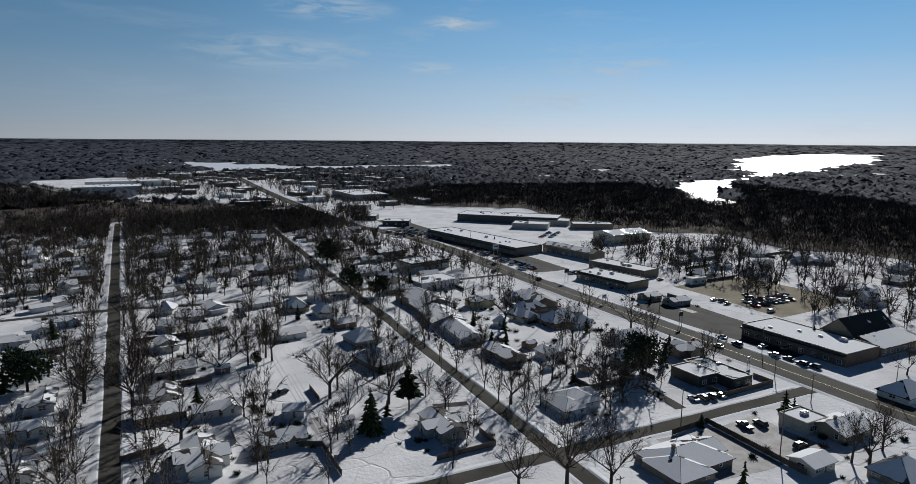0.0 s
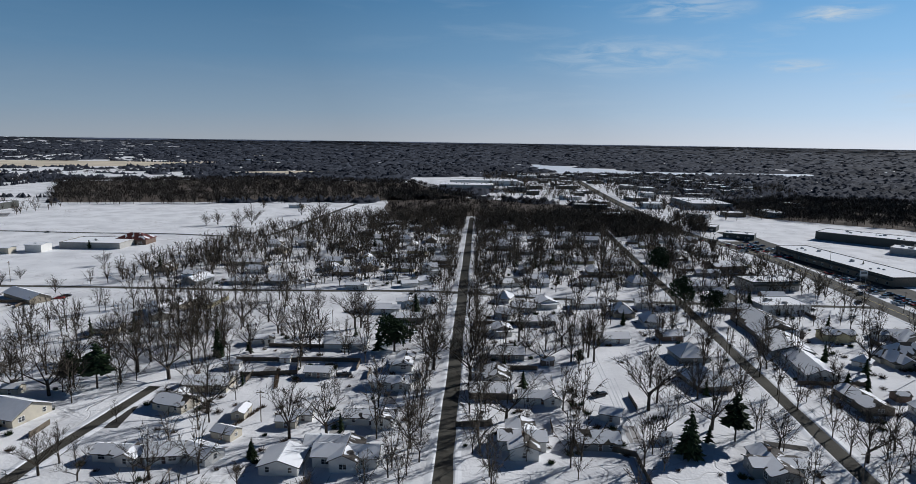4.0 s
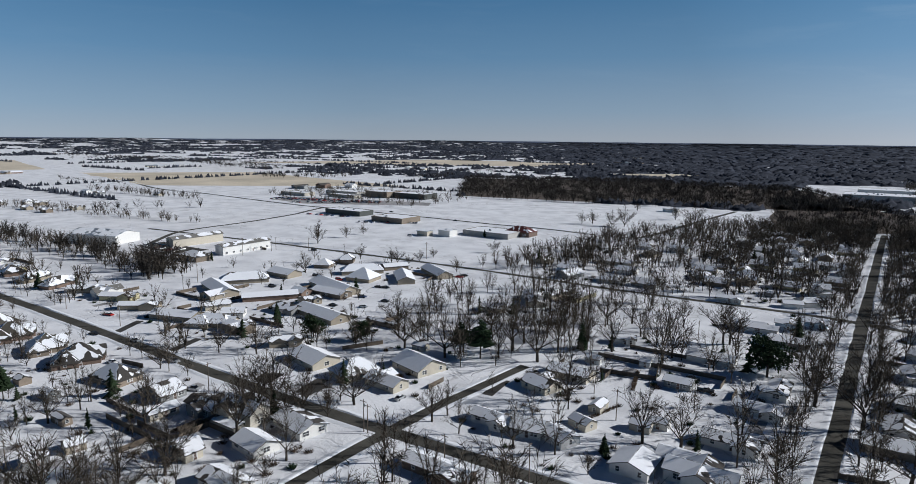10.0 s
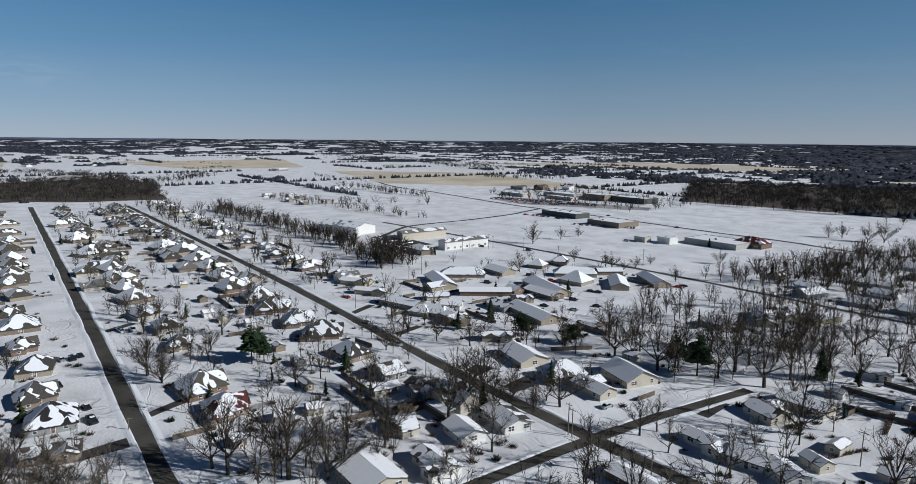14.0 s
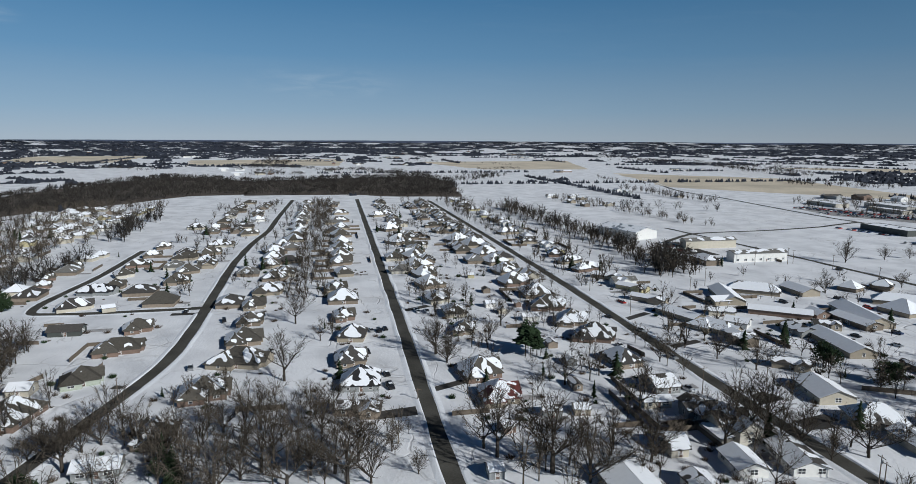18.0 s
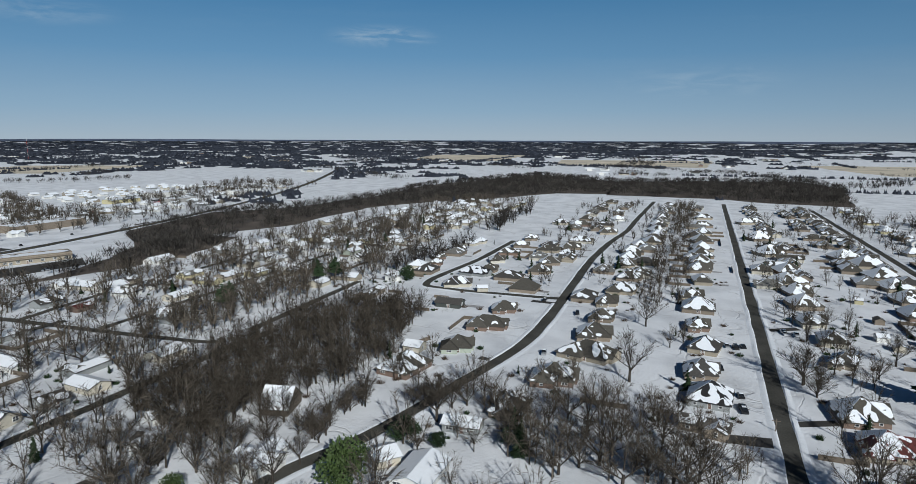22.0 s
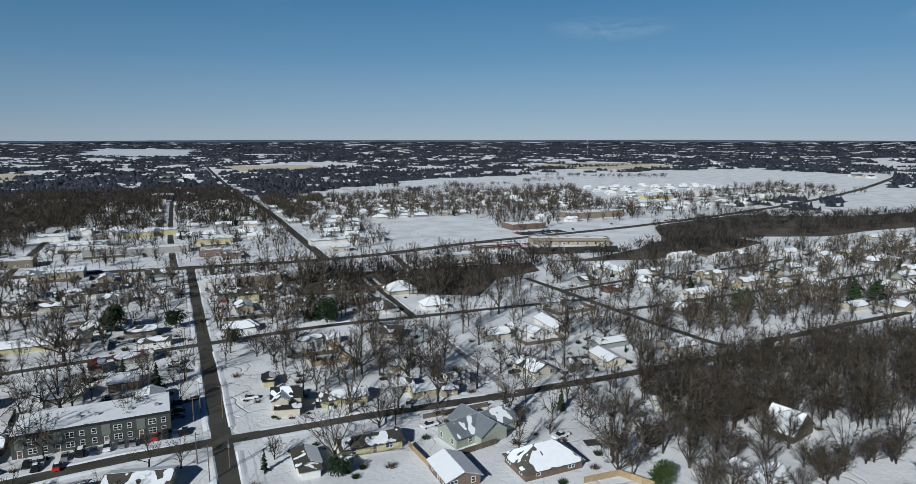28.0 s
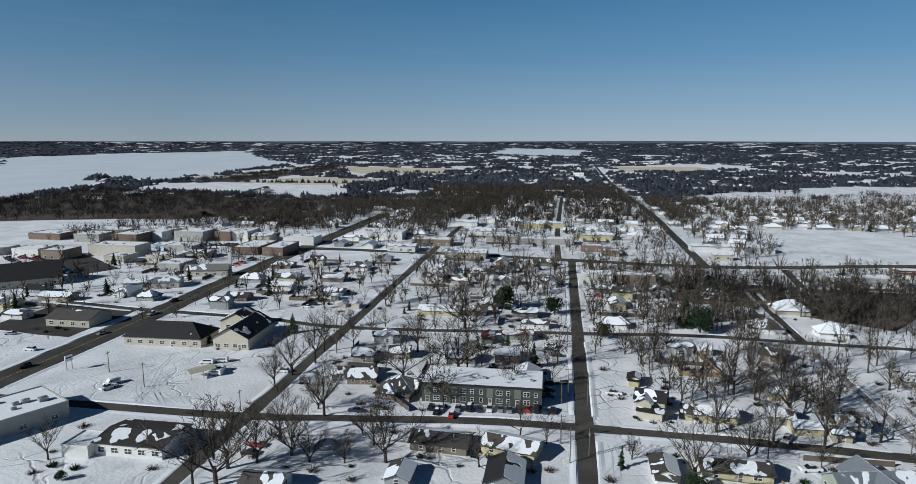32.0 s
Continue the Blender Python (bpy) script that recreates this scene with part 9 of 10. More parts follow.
YARDS = [
    ([(-96, 142), (200, 142), (205, 330), (-100, 335)], 16, 1.0), ([(-96, 345), (205, 345), (190, 660), (-100, 660)], 12, 1.0),
    ([(-380, 200), (-180, 200), (-180, 330), (-330, 330)], 44, 0.6), ([(-110, 150), (-100, 150), (-100, 330), (-150, 330)], 17, 1.1),
    ([(-220, 345), (-100, 345), (-80, 700), (-170, 640), (-200, 520)], 12.5, 1.0),
    ([(-160, 36), (-12, 36), (-12, 128), (-160, 128)], 13, 0.95), ([(-860, -20), (-330, -24), (-330, 0), (-860, 2)], 10, 0.7),
    ([(-860, 40), (-200, 40), (-200, 126), (-860, 126)], 20, 0.65), ([(-860, 140), (-170, 140), (-170, 185), (-860, 185)], 18, 0.8),
    ([(-800, 190), (-420, 205), (-420, 240), (-760, 215)], 12, 0.8), ([(-420, 200), (-350, 205), (-360, 240), (-420, 235)], 10, 0.95),
    ([(-540, -330), (-330, -320), (-320, -180), (-540, -180)], 13.5, 1.0), ([(-820, -280), (-540, -280), (-540, -190), (-820, -190)], 16, 0.85),
    ([(-345, -320), (-205, -330), (-205, -195), (-345, -190)], 13, 1.05), ([(-200, -330), (-15, -330), (-15, -190), (-200, -190)], 14, 1.0),
    ([(-100, -430), (90, -430), (90, -285), (-100, -285)], 15, 1.0), ([(-4, -280), (90, -265), (90, -190), (-4, -190)], 17, 1.0),
    ([(100, -430), (185, -400), (185, -270), (100, -275)], 20, 0.9), ([(-140, -900), (110, -860), (110, -640), (-140, -640)], 11, 1.0),
    ([(-620, -900), (-110, -900), (-110, -640), (-480, -620)], 12, 0.9), ([(110, -850), (340, -760), (300, -560), (110, -560)], 11, 1.0),
    ([(300, 60), (520, 130), (480, 380), (310, 380), (300, 270)], 17, 1.1), ([(420, -360), (230, -420), (210, -270), (330, -250)], 24, 0.9),
    ([(-225, -100), (-160, -106), (-120, -92), (-60, -85), (-60, -30), (-150, -20), (-190, -40)], 15, 0.9),
    ([(-860, 300), (-560, 360), (-560, 380), (-860, 330)], 14, 0.7), ([(-1000, 480), (-760, 500), (-780, 520), (-1020, 500)], 14, 0.8),
    ([(-330, -640), (-110, -640), (-110, -470), (-330, -500)], 17, 0.9), ([(-96, -620), (200, -600), (190, -470), (-90, -460)], 19, 0.9),
    ([(210, -560), (420, -620), (440, -470), (215, -400)], 19, 0.8), ([(-860, -130), (-560, -130), (-350, -80), (-350, -20), (-860, -20)], 22, 0.6),
    ([(-330, -160), (-215, -200), (-140, -190), (-150, -225), (-330, -225)], 14, 1.0),
    ([(-100, -112), (-150, -110), (-165, -150), (-169, -186), (-126, -200), (-74, -148)], 15, 1.1), ([(-52, -177), (-92, -292), (-126, -245), (-74, -148)], 17, 1.1),
    ([(-330, 40), (-150, 40), (-150, 128), (-330, 128)], 21, 0.85), ([(-760, 590), (-480, 600), (-480, 760), (-760, 760)], 24, 0.8), ([(-175, 175), (-100, 175), (-90, 335), (-175, 335), (-190, 260)], 14, 1.1),
    ([(150, 660), (420, 760), (600, 1250), (500, 1600), (20, 1600), (20, 1000), (120, 900)], 21, 0.9), ([(-90, 590), (210, 570), (250, 690), (-60, 720)], 7.5, 1.0),
    ([(-850, -330), (-345, -350), (-345, -255), (-850, -255)], 17, 0.9), ([(-1000, -820), (-330, -620), (-330, -520), (-700, -540), (-1000, -640)], 19, 0.9),
    ([(-110, -470), (-270, -400), (-240, -330), (-20, -290), (-20, -400)], 17, 0.9), ([(-100, -1100), (200, -1080), (200, -860), (-100, -860)], 13, 1.0),
    ([(-204, -229), (-197, -167), (-146, -122), (-124, -123), (-121, -140)], 11, 1.0),
    ([(230, -700), (330, -640), (420, -560), (240, -600)], 10, 1.0), ([(-560, -270), (-330, -200), (-330, -180), (-560, -250)], 18, 0.9),
]
for i, (poly, sp, hs) in enumerate(YARDS):
    rs = np.random.RandomState(300 + i)
    ax, ay = [p[0] for p in poly], [p[1] for p in poly]
    close = max(math.hypot(a, b) for a, b in poly) < 330
    near = min(math.hypot(a, b) for a, b in poly) < 215 and sp > 9.5
    n = int((1.25 if near else 2.3) * (max(ax) - min(ax)) * (max(ay) - min(ay)) / sp ** 2)
    x, y = rs.uniform(min(ax), max(ax), n), rs.uniform(min(ay), max(ay), n)
    ok = inside(poly, x, y) & off_roads(x, y, 2.5)
    for q in OPEN:
        ok &= ~inside(q, x, y)
    for a, b in TAKEN:
        ok &= (x - a) ** 2 + (y - b) ** 2 > 64
    x, y = x[ok], y[ok]
    s = rs.uniform(0.55, 1.2, len(x)) * hs * (1.2 if near else 1.1)
    scatter("yard_trees", THICK if close else MIDDLE if near else SIMPLE, x, y, s * (1.0 if near else 1.2), s, M["twig"], "leafless trees standing among the yards", "trees")


def bush(seed, stiff):
    """A waist-high shrub of many shoots fanning out from the ground."""
    rnd = random.Random(seed)
    g = Geo()
    for i in range(64):
        a, q = rnd.uniform(0, 6.283), rnd.random()
        o = Vector((math.cos(a) * q * 0.5, math.sin(a) * q * 0.5, -0.05))
        e = Vector((math.cos(a) * (0.3 + q), math.sin(a) * (0.3 + q), rnd.uniform(0.6, 1.0) * (1.15 - 0.5 * q)))
        g.twig(o, e, stiff)
    return triangles(g)


for no, (share, m, lab) in enumerate(((0.62, "hedge", "low brown leafless shrubs in the yards"), (0.38, "ever", "low evergreen shrubs beside the houses"))):
    rs = np.random.RandomState(600 + no)
    house_at = np.array([q for q in TAKEN if math.hypot(q[0], q[1]) < 420])
    k = rs.randint(0, len(house_at), int(2000 * share))
    a, d = rs.uniform(0, 6.283, len(k)), rs.uniform(7.5, 17, len(k))
    x, y = house_at[k, 0] + np.cos(a) * d, house_at[k, 1] + np.sin(a) * d
    ok = off_roads(x, y, 1.5)
    for hx, hy in house_at:
        ok &= (x - hx) ** 2 + (y - hy) ** 2 > 50
    x, y = x[ok], y[ok]
    s = rs.uniform(0.8, 1.9, len(x))
    scatter("yard_shrubs", [bush(700 + i, 0.05 if no == 0 else 0.13) for i in range(4)], x, y, s * (1.0 if no == 0 else 0.8), s, M[m], lab, "shrubs")

# evergreens among the bare trees
rs = np.random.RandomState(911)
k = rs.randint(0, len(TAKEN), 420)
a, d = rs.uniform(0, 6.283, len(k)), rs.uniform(9, 18, len(k))
x, y = np.array(TAKEN)[k, 0] + np.cos(a) * d, np.array(TAKEN)[k, 1] + np.sin(a) * d
ok = off_roads(x, y, 3) & (np.hypot(x, y) > 150) & (np.hypot(x, y) < 700)
for hx, hy in TAKEN:
    ok &= (x - hx) ** 2 + (y - hy) ** 2 > 64
x, y = x[ok], y[ok]
s = rs.uniform(0.35, 1.1, len(x))
scatter("yard_evergreens", FIRS, x, y, s * 1.1, s, M["ever"], "dark evergreen trees standing among far yards", "trees")

# ---- makers of small things ----
def loft(profile, width, tuck=0.0):
    """A body from side-view stations (x, low, high): pressed in a little towards its top."""
    g = Geo()
    for x, lo, hi in profile:
        w = width / 2
        g.v += [(x, -w, lo), (x, w, lo), (x, w, lo + (hi - lo) * 0.6), (x, w - tuck, hi), (x, -w + tuck, hi), (x, -w, lo + (hi - lo) * 0.6)]
    for i in range(len(profile) - 1):
        for j in range(6):
            a, b = 6 * i + j, 6 * i + (j + 1) % 6
            g.f.append((a, b, b + 6, a + 6))
    n = 6 * (len(profile) - 1)
    g.f += [(5, 4, 3, 2, 1, 0), tuple(n + j for j in range(6))]
    g.m = [0] * len(g.f)
    return g


SHAPE = {
    # body stations and cabin stations, width
    "sedan": ([(-2.3, 0.35, 0.75), (-2.1, 0.28, 0.92), (-1.2, 0.25, 0.98), (0.9, 0.25, 0.95), (2.0, 0.28, 0.82), (2.3, 0.35, 0.65)], [(-1.7, 0.9, 0.98), (-1.0, 0.9, 1.42), (0.3, 0.9, 1.44), (1.15, 0.9, 0.96)], 1.8),
    "suv": ([(-2.35, 0.4, 0.9), (-2.25, 0.32, 1.08), (-0.8, 0.3, 1.1), (1.0, 0.3, 1.1), (2.1, 0.32, 1.0), (2.35, 0.4, 0.8)], [(-2.2, 1.0, 1.2), (-1.95, 1.0, 1.72), (0.4, 1.0, 1.74), (1.2, 1.0, 1.12)], 1.9),
    "truck": ([(-2.8, 0.5, 1.0), (-2.7, 0.42, 1.1), (-0.7, 0.4, 1.1), (1.2, 0.4, 1.12), (2.6, 0.42, 1.05), (2.8, 0.5, 0.85)], [(-0.75, 1.0, 1.3), (-0.55, 1.0, 1.82), (0.7, 1.0, 1.84), (1.4, 1.0, 1.14)], 1.95),
    "van": ([(-2.7, 0.4, 1.9), (-2.6, 0.35, 2.1), (0.9, 0.35, 2.1), (1.7, 0.35, 1.15), (2.4, 0.38, 1.0), (2.6, 0.45, 0.8)], [(-2.0, 1.25, 1.7), (-1.9, 1.2, 1.75), (0.8, 1.2, 1.75), (1.4, 1.2, 1.3)], 2.02),
}
PAINT = {"black": "black", "white": "carwhite", "silver": "silver", "red": "red", "blue": "carblue"}
WORD = {"sedan": "saloon car", "suv": "sport utility car", "truck": "pickup truck", "van": "passenger van"}
g = Geo()
g.rod((0, -0.12, 0), (0, 0.12, 0), 0.34, 0.34, 10, 0, True)
g.face([(0.34 * math.cos(i * 0.628), -0.12, 0.34 * math.sin(i * 0.628)) for i in range(10)])
WHEEL = g.data("wheel", M["tyre"])
CARS = {}


def car(kind, colour, x, y, rot):
    """A vehicle with painted body, glazed cabin, snow on the roof of some, and four wheels."""
    snowy = (int(x * 7) + int(y * 3)) % 3 == 0
    key = (kind, colour, snowy)
    if key in CARS:
        return copy_thing(CARS[key], pose(x, y, 0.02, 0, 0, rot))
    body, cab, w = SHAPE[kind]
    base = root(WORD[kind].replace(" ", "_"), x, y, 0.02, rot, f"{colour} {WORD[kind]} {'with snow on its roof' if snowy else 'standing on snowy asphalt'}", "car", "cars in the streets and yards")
    part("body", loft(body, w, 0.08), M[PAINT[colour]], base)
    part("cabin", loft(cab, w - 0.16 if kind != "van" else w + 0.02, 0.2 if kind != "van" else 0.0), M["glass"], base, "dark cabin glass")
    r = Geo()
    a, b = cab[1][0] + 0.1, cab[2][0] - 0.05
    top = cab[2][2] if kind != "van" else 2.1
    t = 0.12 if snowy else 0.03
    r.box(a, -w / 2 + 0.3, top - 0.02, b, w / 2 - 0.3, top + t, 0, 0.04)
    part("snow_cap" if snowy else "roof", r, M["roofsnow"] if snowy else M[PAINT[colour]], base)
    for sx in (-0.62, 0.62):
        for sy in (-1, 1):
            o = part("wheel", WHEEL, None, base)
            o.location = (sx * body[-1][0], sy * (w / 2 - 0.1), 0.34)
    CARS[key] = base
    return base


POLE = {}


def pole(x, y, h, arm=True):
    """A wooden utility pole with a crossarm and a transformer can on some."""
    base = root("utility_pole", x, y, 0, (int(x) * 37) % 2 * 90, "weathered wooden utility pole with a crossarm", "utility pole", "utility poles along the streets")
    hq = round(h)
    if hq not in POLE:
        g = Geo()
        g.rod((0, 0, -0.3), (0, 0, hq), 0.16, 0.11, 8, 0, True)
        a = Geo()
        a.box(-1.2, -0.06, hq - 0.75, 1.2, 0.06, hq - 0.6)
        for i in (-1.1, -0.4, 0.4, 1.1):
            a.box(i - 0.04, -0.04, hq - 0.6, i + 0.04, 0.04, hq - 0.45)
        c = Geo()
        c.rod((0.3, 0, hq - 2.2), (0.3, 0, hq - 1.3), 0.24, 0.24, 10, 0, True)
        POLE[hq] = g.data("shaft", M["pole"]), a.data("crossarm", M["pole"]), c.data("transformer", M["steel"])
    part("shaft", POLE[hq][0], None, base)
    part("crossarm", POLE[hq][1], None, base)
    if int(abs(x) + abs(y)) % 3 == 0:
        part("transformer", POLE[hq][2], None, base, "grey transformer can")
    return base


def wire(a, b, h, off=0.0):
    """A pair of sagging wires between two poles."""
    for o in (-1.0, 1.0):
        g = Geo()
        n = 8
        for i in range(n + 1):
            t = i / n
            x, y, z = a[0] + (b[0] - a[0]) * t + o * 0.7, a[1] + (b[1] - a[1]) * t + o * 0.7, h - 0.5 - 3.8 * t * (1 - t)
            g.v += [(x - 0.02, y - 0.02, z), (x + 0.02, y + 0.02, z), (x, y, z + 0.03)]
            if i:
                k = 3 * i
                g.f += [(k - 3 + j, k - 3 + (j + 1) % 3, k + (j + 1) % 3, k + j) for j in range(3)]
                g.m += [0] * 3
        tagged(new("power_line", g.data("power_line", M["wire"])), "thin dark wire sagging between utility poles", "wire")


def fence(pts, material):
    """A board fence: posts and, between them, panels of upright boards with snow-free tops."""
    line = strip_points(pts, 2.4)
    base = root("board_fence", line[0][0], line[0][1], 0, 0, ("tan" if material == "tanwood" else "weathered grey-brown") + " wooden board fence round a yard", "fence")
    ox, oy = line[0]
    for (ax, ay), (bx, by) in zip(line, line[1:]):
        ln = math.hypot(bx - ax, by - ay)
        if ln < 0.3:
            continue
        p = Geo()
        p.box(-0.06, -0.06, 0, 0.06, 0.06, 1.9)
        o = part("post", p, M[material], base)
        o.location = (ax - ox, ay - oy, 0)
        g = Geo()
        n = max(3, int(ln / 0.3))
        for i in range(2 * n + 1):
            x, y = ((i + 1) // 2) * ln / n, 0.05 + 0.035 * ((i // 2) % 2)
            x = min(x, ln)
            g.v += [(x, y, 0.05), (x, y, 1.75 + 0.04 * ((i // 2) % 2)), (x, y - 0.03, 1.75 + 0.04 * ((i // 2) % 2)), (x, y - 0.03, 0.05)]
            if i:
                k = 4 * i
                g.f += [(k - 4 + j, k - 4 + (j + 1) % 4, k + (j + 1) % 4, k + j) for j in range(4)]
                g.m += [0] * 4
        o = part("panel", g, M[material], base)
        o.location, o.rotation_euler = (ax - ox, ay - oy, 0), (0, 0, math.atan2(by - ay, bx - ax))
    return base


M["rut"] = mat("packed_snow", (0.60, 0.62, 0.66), 0.6, 0.25, 0.5, 3.0, 0.03)
track_no = 0


def tracks(pts):
    """A pair of wheel ruts pressed into the snow."""
    global track_no
    track_no += 1
    line = strip_points(curve(pts), 2.5)
    g = Geo()
    for off in (-0.8, 0.8):
        k0 = len(g.v)
        for i, (x, y) in enumerate(line):
            ax, ay = line[max(0, i - 1)]
            bx, by = line[min(len(line) - 1, i + 1)]
            ln = math.hypot(bx - ax, by - ay) + 1e-9
            nx, ny = -(by - ay) / ln, (bx - ax) / ln
            for e in (-0.16, 0.16):
                g.v.append((x + nx * (off + e), y + ny * (off + e), 0.012 + 0.002 * (track_no % 5)))
            if i:
                k = k0 + 2 * i
                g.f.append((k - 2, k - 1, k + 1, k))
                g.m.append(0)
    return tagged(new("tyre_tracks", g.data("tyre_tracks", M["rut"])), "pair of tyre tracks pressed into snow", "tracks", kind="structure")


def hedge(a, b, h=1.3, w=1.4):
    """A leafless brown hedge of many short upright twigs."""
    rnd = random.Random(int(a[0] * 10))
    g = Geo()
    n = int(math.hypot(b[0] - a[0], b[1] - a[1]) * 26)
    for i in range(n):
        t = rnd.random()
        x, y = a[0] + (b[0] - a[0]) * t + rnd.uniform(-w, w) / 2, a[1] + (b[1] - a[1]) * t + rnd.uniform(-w, w) / 2
        g.rod((x, y, -0.05), (x + rnd.uniform(-0.4, 0.4), y + rnd.uniform(-0.4, 0.4), h * rnd.uniform(0.5, 1.1)), 0.07, 0, 3)
    return tagged(new("hedge", g.data("hedge", M["hedge"])), "low brown leafless hedge in the snow", "hedge")


def sign(x, y, h, w, face, rot=0, label="roadside sign on a steel post"):
    """A roadside sign: post, cabinet and two plain coloured bars on its face."""
    base = root("road_sign", x, y, 0, rot, label, "sign")
    g = Geo()
    for s in ((-w * 0.35, w * 0.35) if w > 1.8 else (0,)):
        g.box(s - 0.1, -0.1, 0, s + 0.1, 0.1, h - w * 0.5)
    part("post", g, M["steel"], base)
    g = Geo()
    g.box(-w / 2, -0.2, h - w * 0.7, w / 2, 0.2, h, 0, 0.04)
    part("cabinet", g, M[face], base)
    for s in (-1, 1):
        g = Geo()
        g.box(-w * 0.36, s * 0.2 - 0.02, h - w * 0.35, w * 0.36, s * 0.2 + 0.02, h - w * 0.2)
        part("lettering_bar", g, M["black"], base)
    return base


def swimming_pool(x, y, r=2.6):
    """A round pool above ground, its cover under snow."""
    base = root("garden_pool", x, y, 0, 0, "round above-ground garden pool covered with snow", "pool")
    g, s = Geo(), Geo()
    g.rod((0, 0, 0), (0, 0, 1.15), r, r, 20)
    g.rod((0, 0, 1.15), (0, 0, 1.17), r + 0.12, r - 0.12, 20)
    part("wall", g, M["steel"], base)
    s.rod((0, 0, 0.7), (0, 0, 0.95), r - 0.06, r - 0.5, 20, 0, True)
    part("snow_cover", s, M["roofsnow"], base)
    return base


def trailer(x, y, rot, L=12.0):
    """A long white box trailer on two axles."""
    base = root("box_trailer", x, y, 0, rot, "long white box trailer parked on a snowy lot", "trailer")
    g = Geo()
    g.box(-L / 2, -1.25, 0.9, L / 2, 1.25, 3.6, 0, 0.03)
    part("body", g, M["white"], base)
    s = Geo()
    s.box(-L / 2 + 0.1, -1.15, 3.6, L / 2 - 0.1, 1.15, 3.72, 0, 0.08)
    part("snow_cap", s, M["roofsnow"], base)
    for sx in (-0.36, -0.26):
        for sy in (-1.05, 1.05):
            o = part("wheel", WHEEL, None, base)
            o.location, o.scale = (sx * L, sy, 0.46), (1.35, 1.3, 1.35)
    g = Geo()
    g.box(L * 0.3, -0.8, 0, L * 0.3 + 0.15, 0.8, 0.92)
    part("support_leg", g, M["steel"], base)
    return base


def far_lot(x, y, rows, n, rot, seed, share=0.7, dx=2.9, dy=7.5):
    """Rows of parked cars too far off to count, joined."""
    rnd = random.Random(seed)
    g, c, s = Geo(), math.cos(radians(rot)), math.sin(radians(rot))
    for i in range(rows):
        for j in range(n):
            if rnd.random() > share:
                continue
            m = rnd.randrange(5)
            body, cab, w = SHAPE[rnd.choice(("sedan", "suv", "suv", "truck"))]
            for piece, slot in ((loft(body, w, 0.08), m), (loft(cab, w - 0.16, 0.2), 5)):
                o = len(g.v)
                g.v += [(x + (j * dx + b) * c - (i * dy + a) * s, y + (j * dx + b) * s + (i * dy + a) * c, z) for a, b, z in piece.v]
                g.f += [tuple(o + k for k in f) for f in piece.f]
                g.m += [slot] * len(piece.f)
    if g.f:
        tagged(new("parked_cars", g.data("parked_cars", *[M[k] for k in ("black", "carwhite", "silver", "carblue", "red", "glass")])), "rows of parked cars in a far lot", "cars", kind="stuff")


for i, (x, y, rows, n, rot) in enumerate((
    (-700, 575, 3, 55, 18), (-640, 560, 2, 40, 35), (20, 1050, 8, 24, 0), (215, 505, 5, 7, 0), (240, 340, 2, 30, 86), (305, -352, 3, 32, -34), (-250, -440, 1, 22, 166),
    (-315, -492, 2, 12, 0), (-470, 265, 2, 14, 0), (-530, 485, 1, 20, 10), (-440, 470, 1, 22, 30), (240, 480, 2, 26, 86), (286, 210, 2, 14, 0), (250, 310, 2, 12, 0),
    (215, -420, 1, 12, 90), (250, -470, 1, 20, 0), (-560, -665, 3, 22, 30), (-700, -690, 3, 26, 20), (330, 445, 2, 12, 40), (190, 560, 2, 8, 0))):
    far_lot(x, y, rows, n, rot, 40 + i, 0.55)

# ---- parked and passing vehicles ----
for x, y, t in ((38.7, -187.9, 90), (11.2, -190.6, 90), (0.3, -191.6, 90), (2.2, -208.3, 0), (-0.5, -244.3, 0), (81.7, -151.0, 0), (-139.2, -139.4, 10), (-119.1, -129.1, 0), (-110.6, -193.8, 30), (36.3, -184.9, 90), (188.1, 119.1, 0), (228.9, 149.7, 90), (304.6, 227.7, 90), (278.9, 219.2, 0), (203.2, 401.5, 85), (220.2, 434.2, 85), (165.9, 390.8, 0), (290.4, 277.6, 0), (317.7, 279.5, 90), (-237.0, 268.2, 10)):
    car("sedan", "black", x, y, t)
for x, y, t in ((-232.8, 269.6, 10), (-228.7, 224.2, 10), (-212.8, 245.9, 10), (-471.2, 557.1, 5), (-369.5, 538.6, 5), (-214.4, 323.0, 20), (-276.6, 22.7, 10), (-276.7, 130.1, 20), (-322.7, -70.6, 0), (-220.9, 18.6, 10), (-111.1, -194.1, 0), (-332.0, -431.4, 0), (-342.2, -492.6, 70), (-398.9, -508.4, 60)):
    car("sedan", "black", x, y, t)
for x, y, t in ((35.5, -188.1, 90), (125.6, -298.1, 0), (-42.7, -191.9, 80), (-74.5, -237.5, 70), (-17.2, -345.0, 0), (228.6, 180.9, 90), (233.3, 164.4, 0), (138.8, 344.8, 0), (-50.6, 245.5, 0), (-235.5, 116.4, 10), (-302.3, 41.1, 10), (-254.7, -24.6, 20)):
    car("sedan", "white", x, y, t)
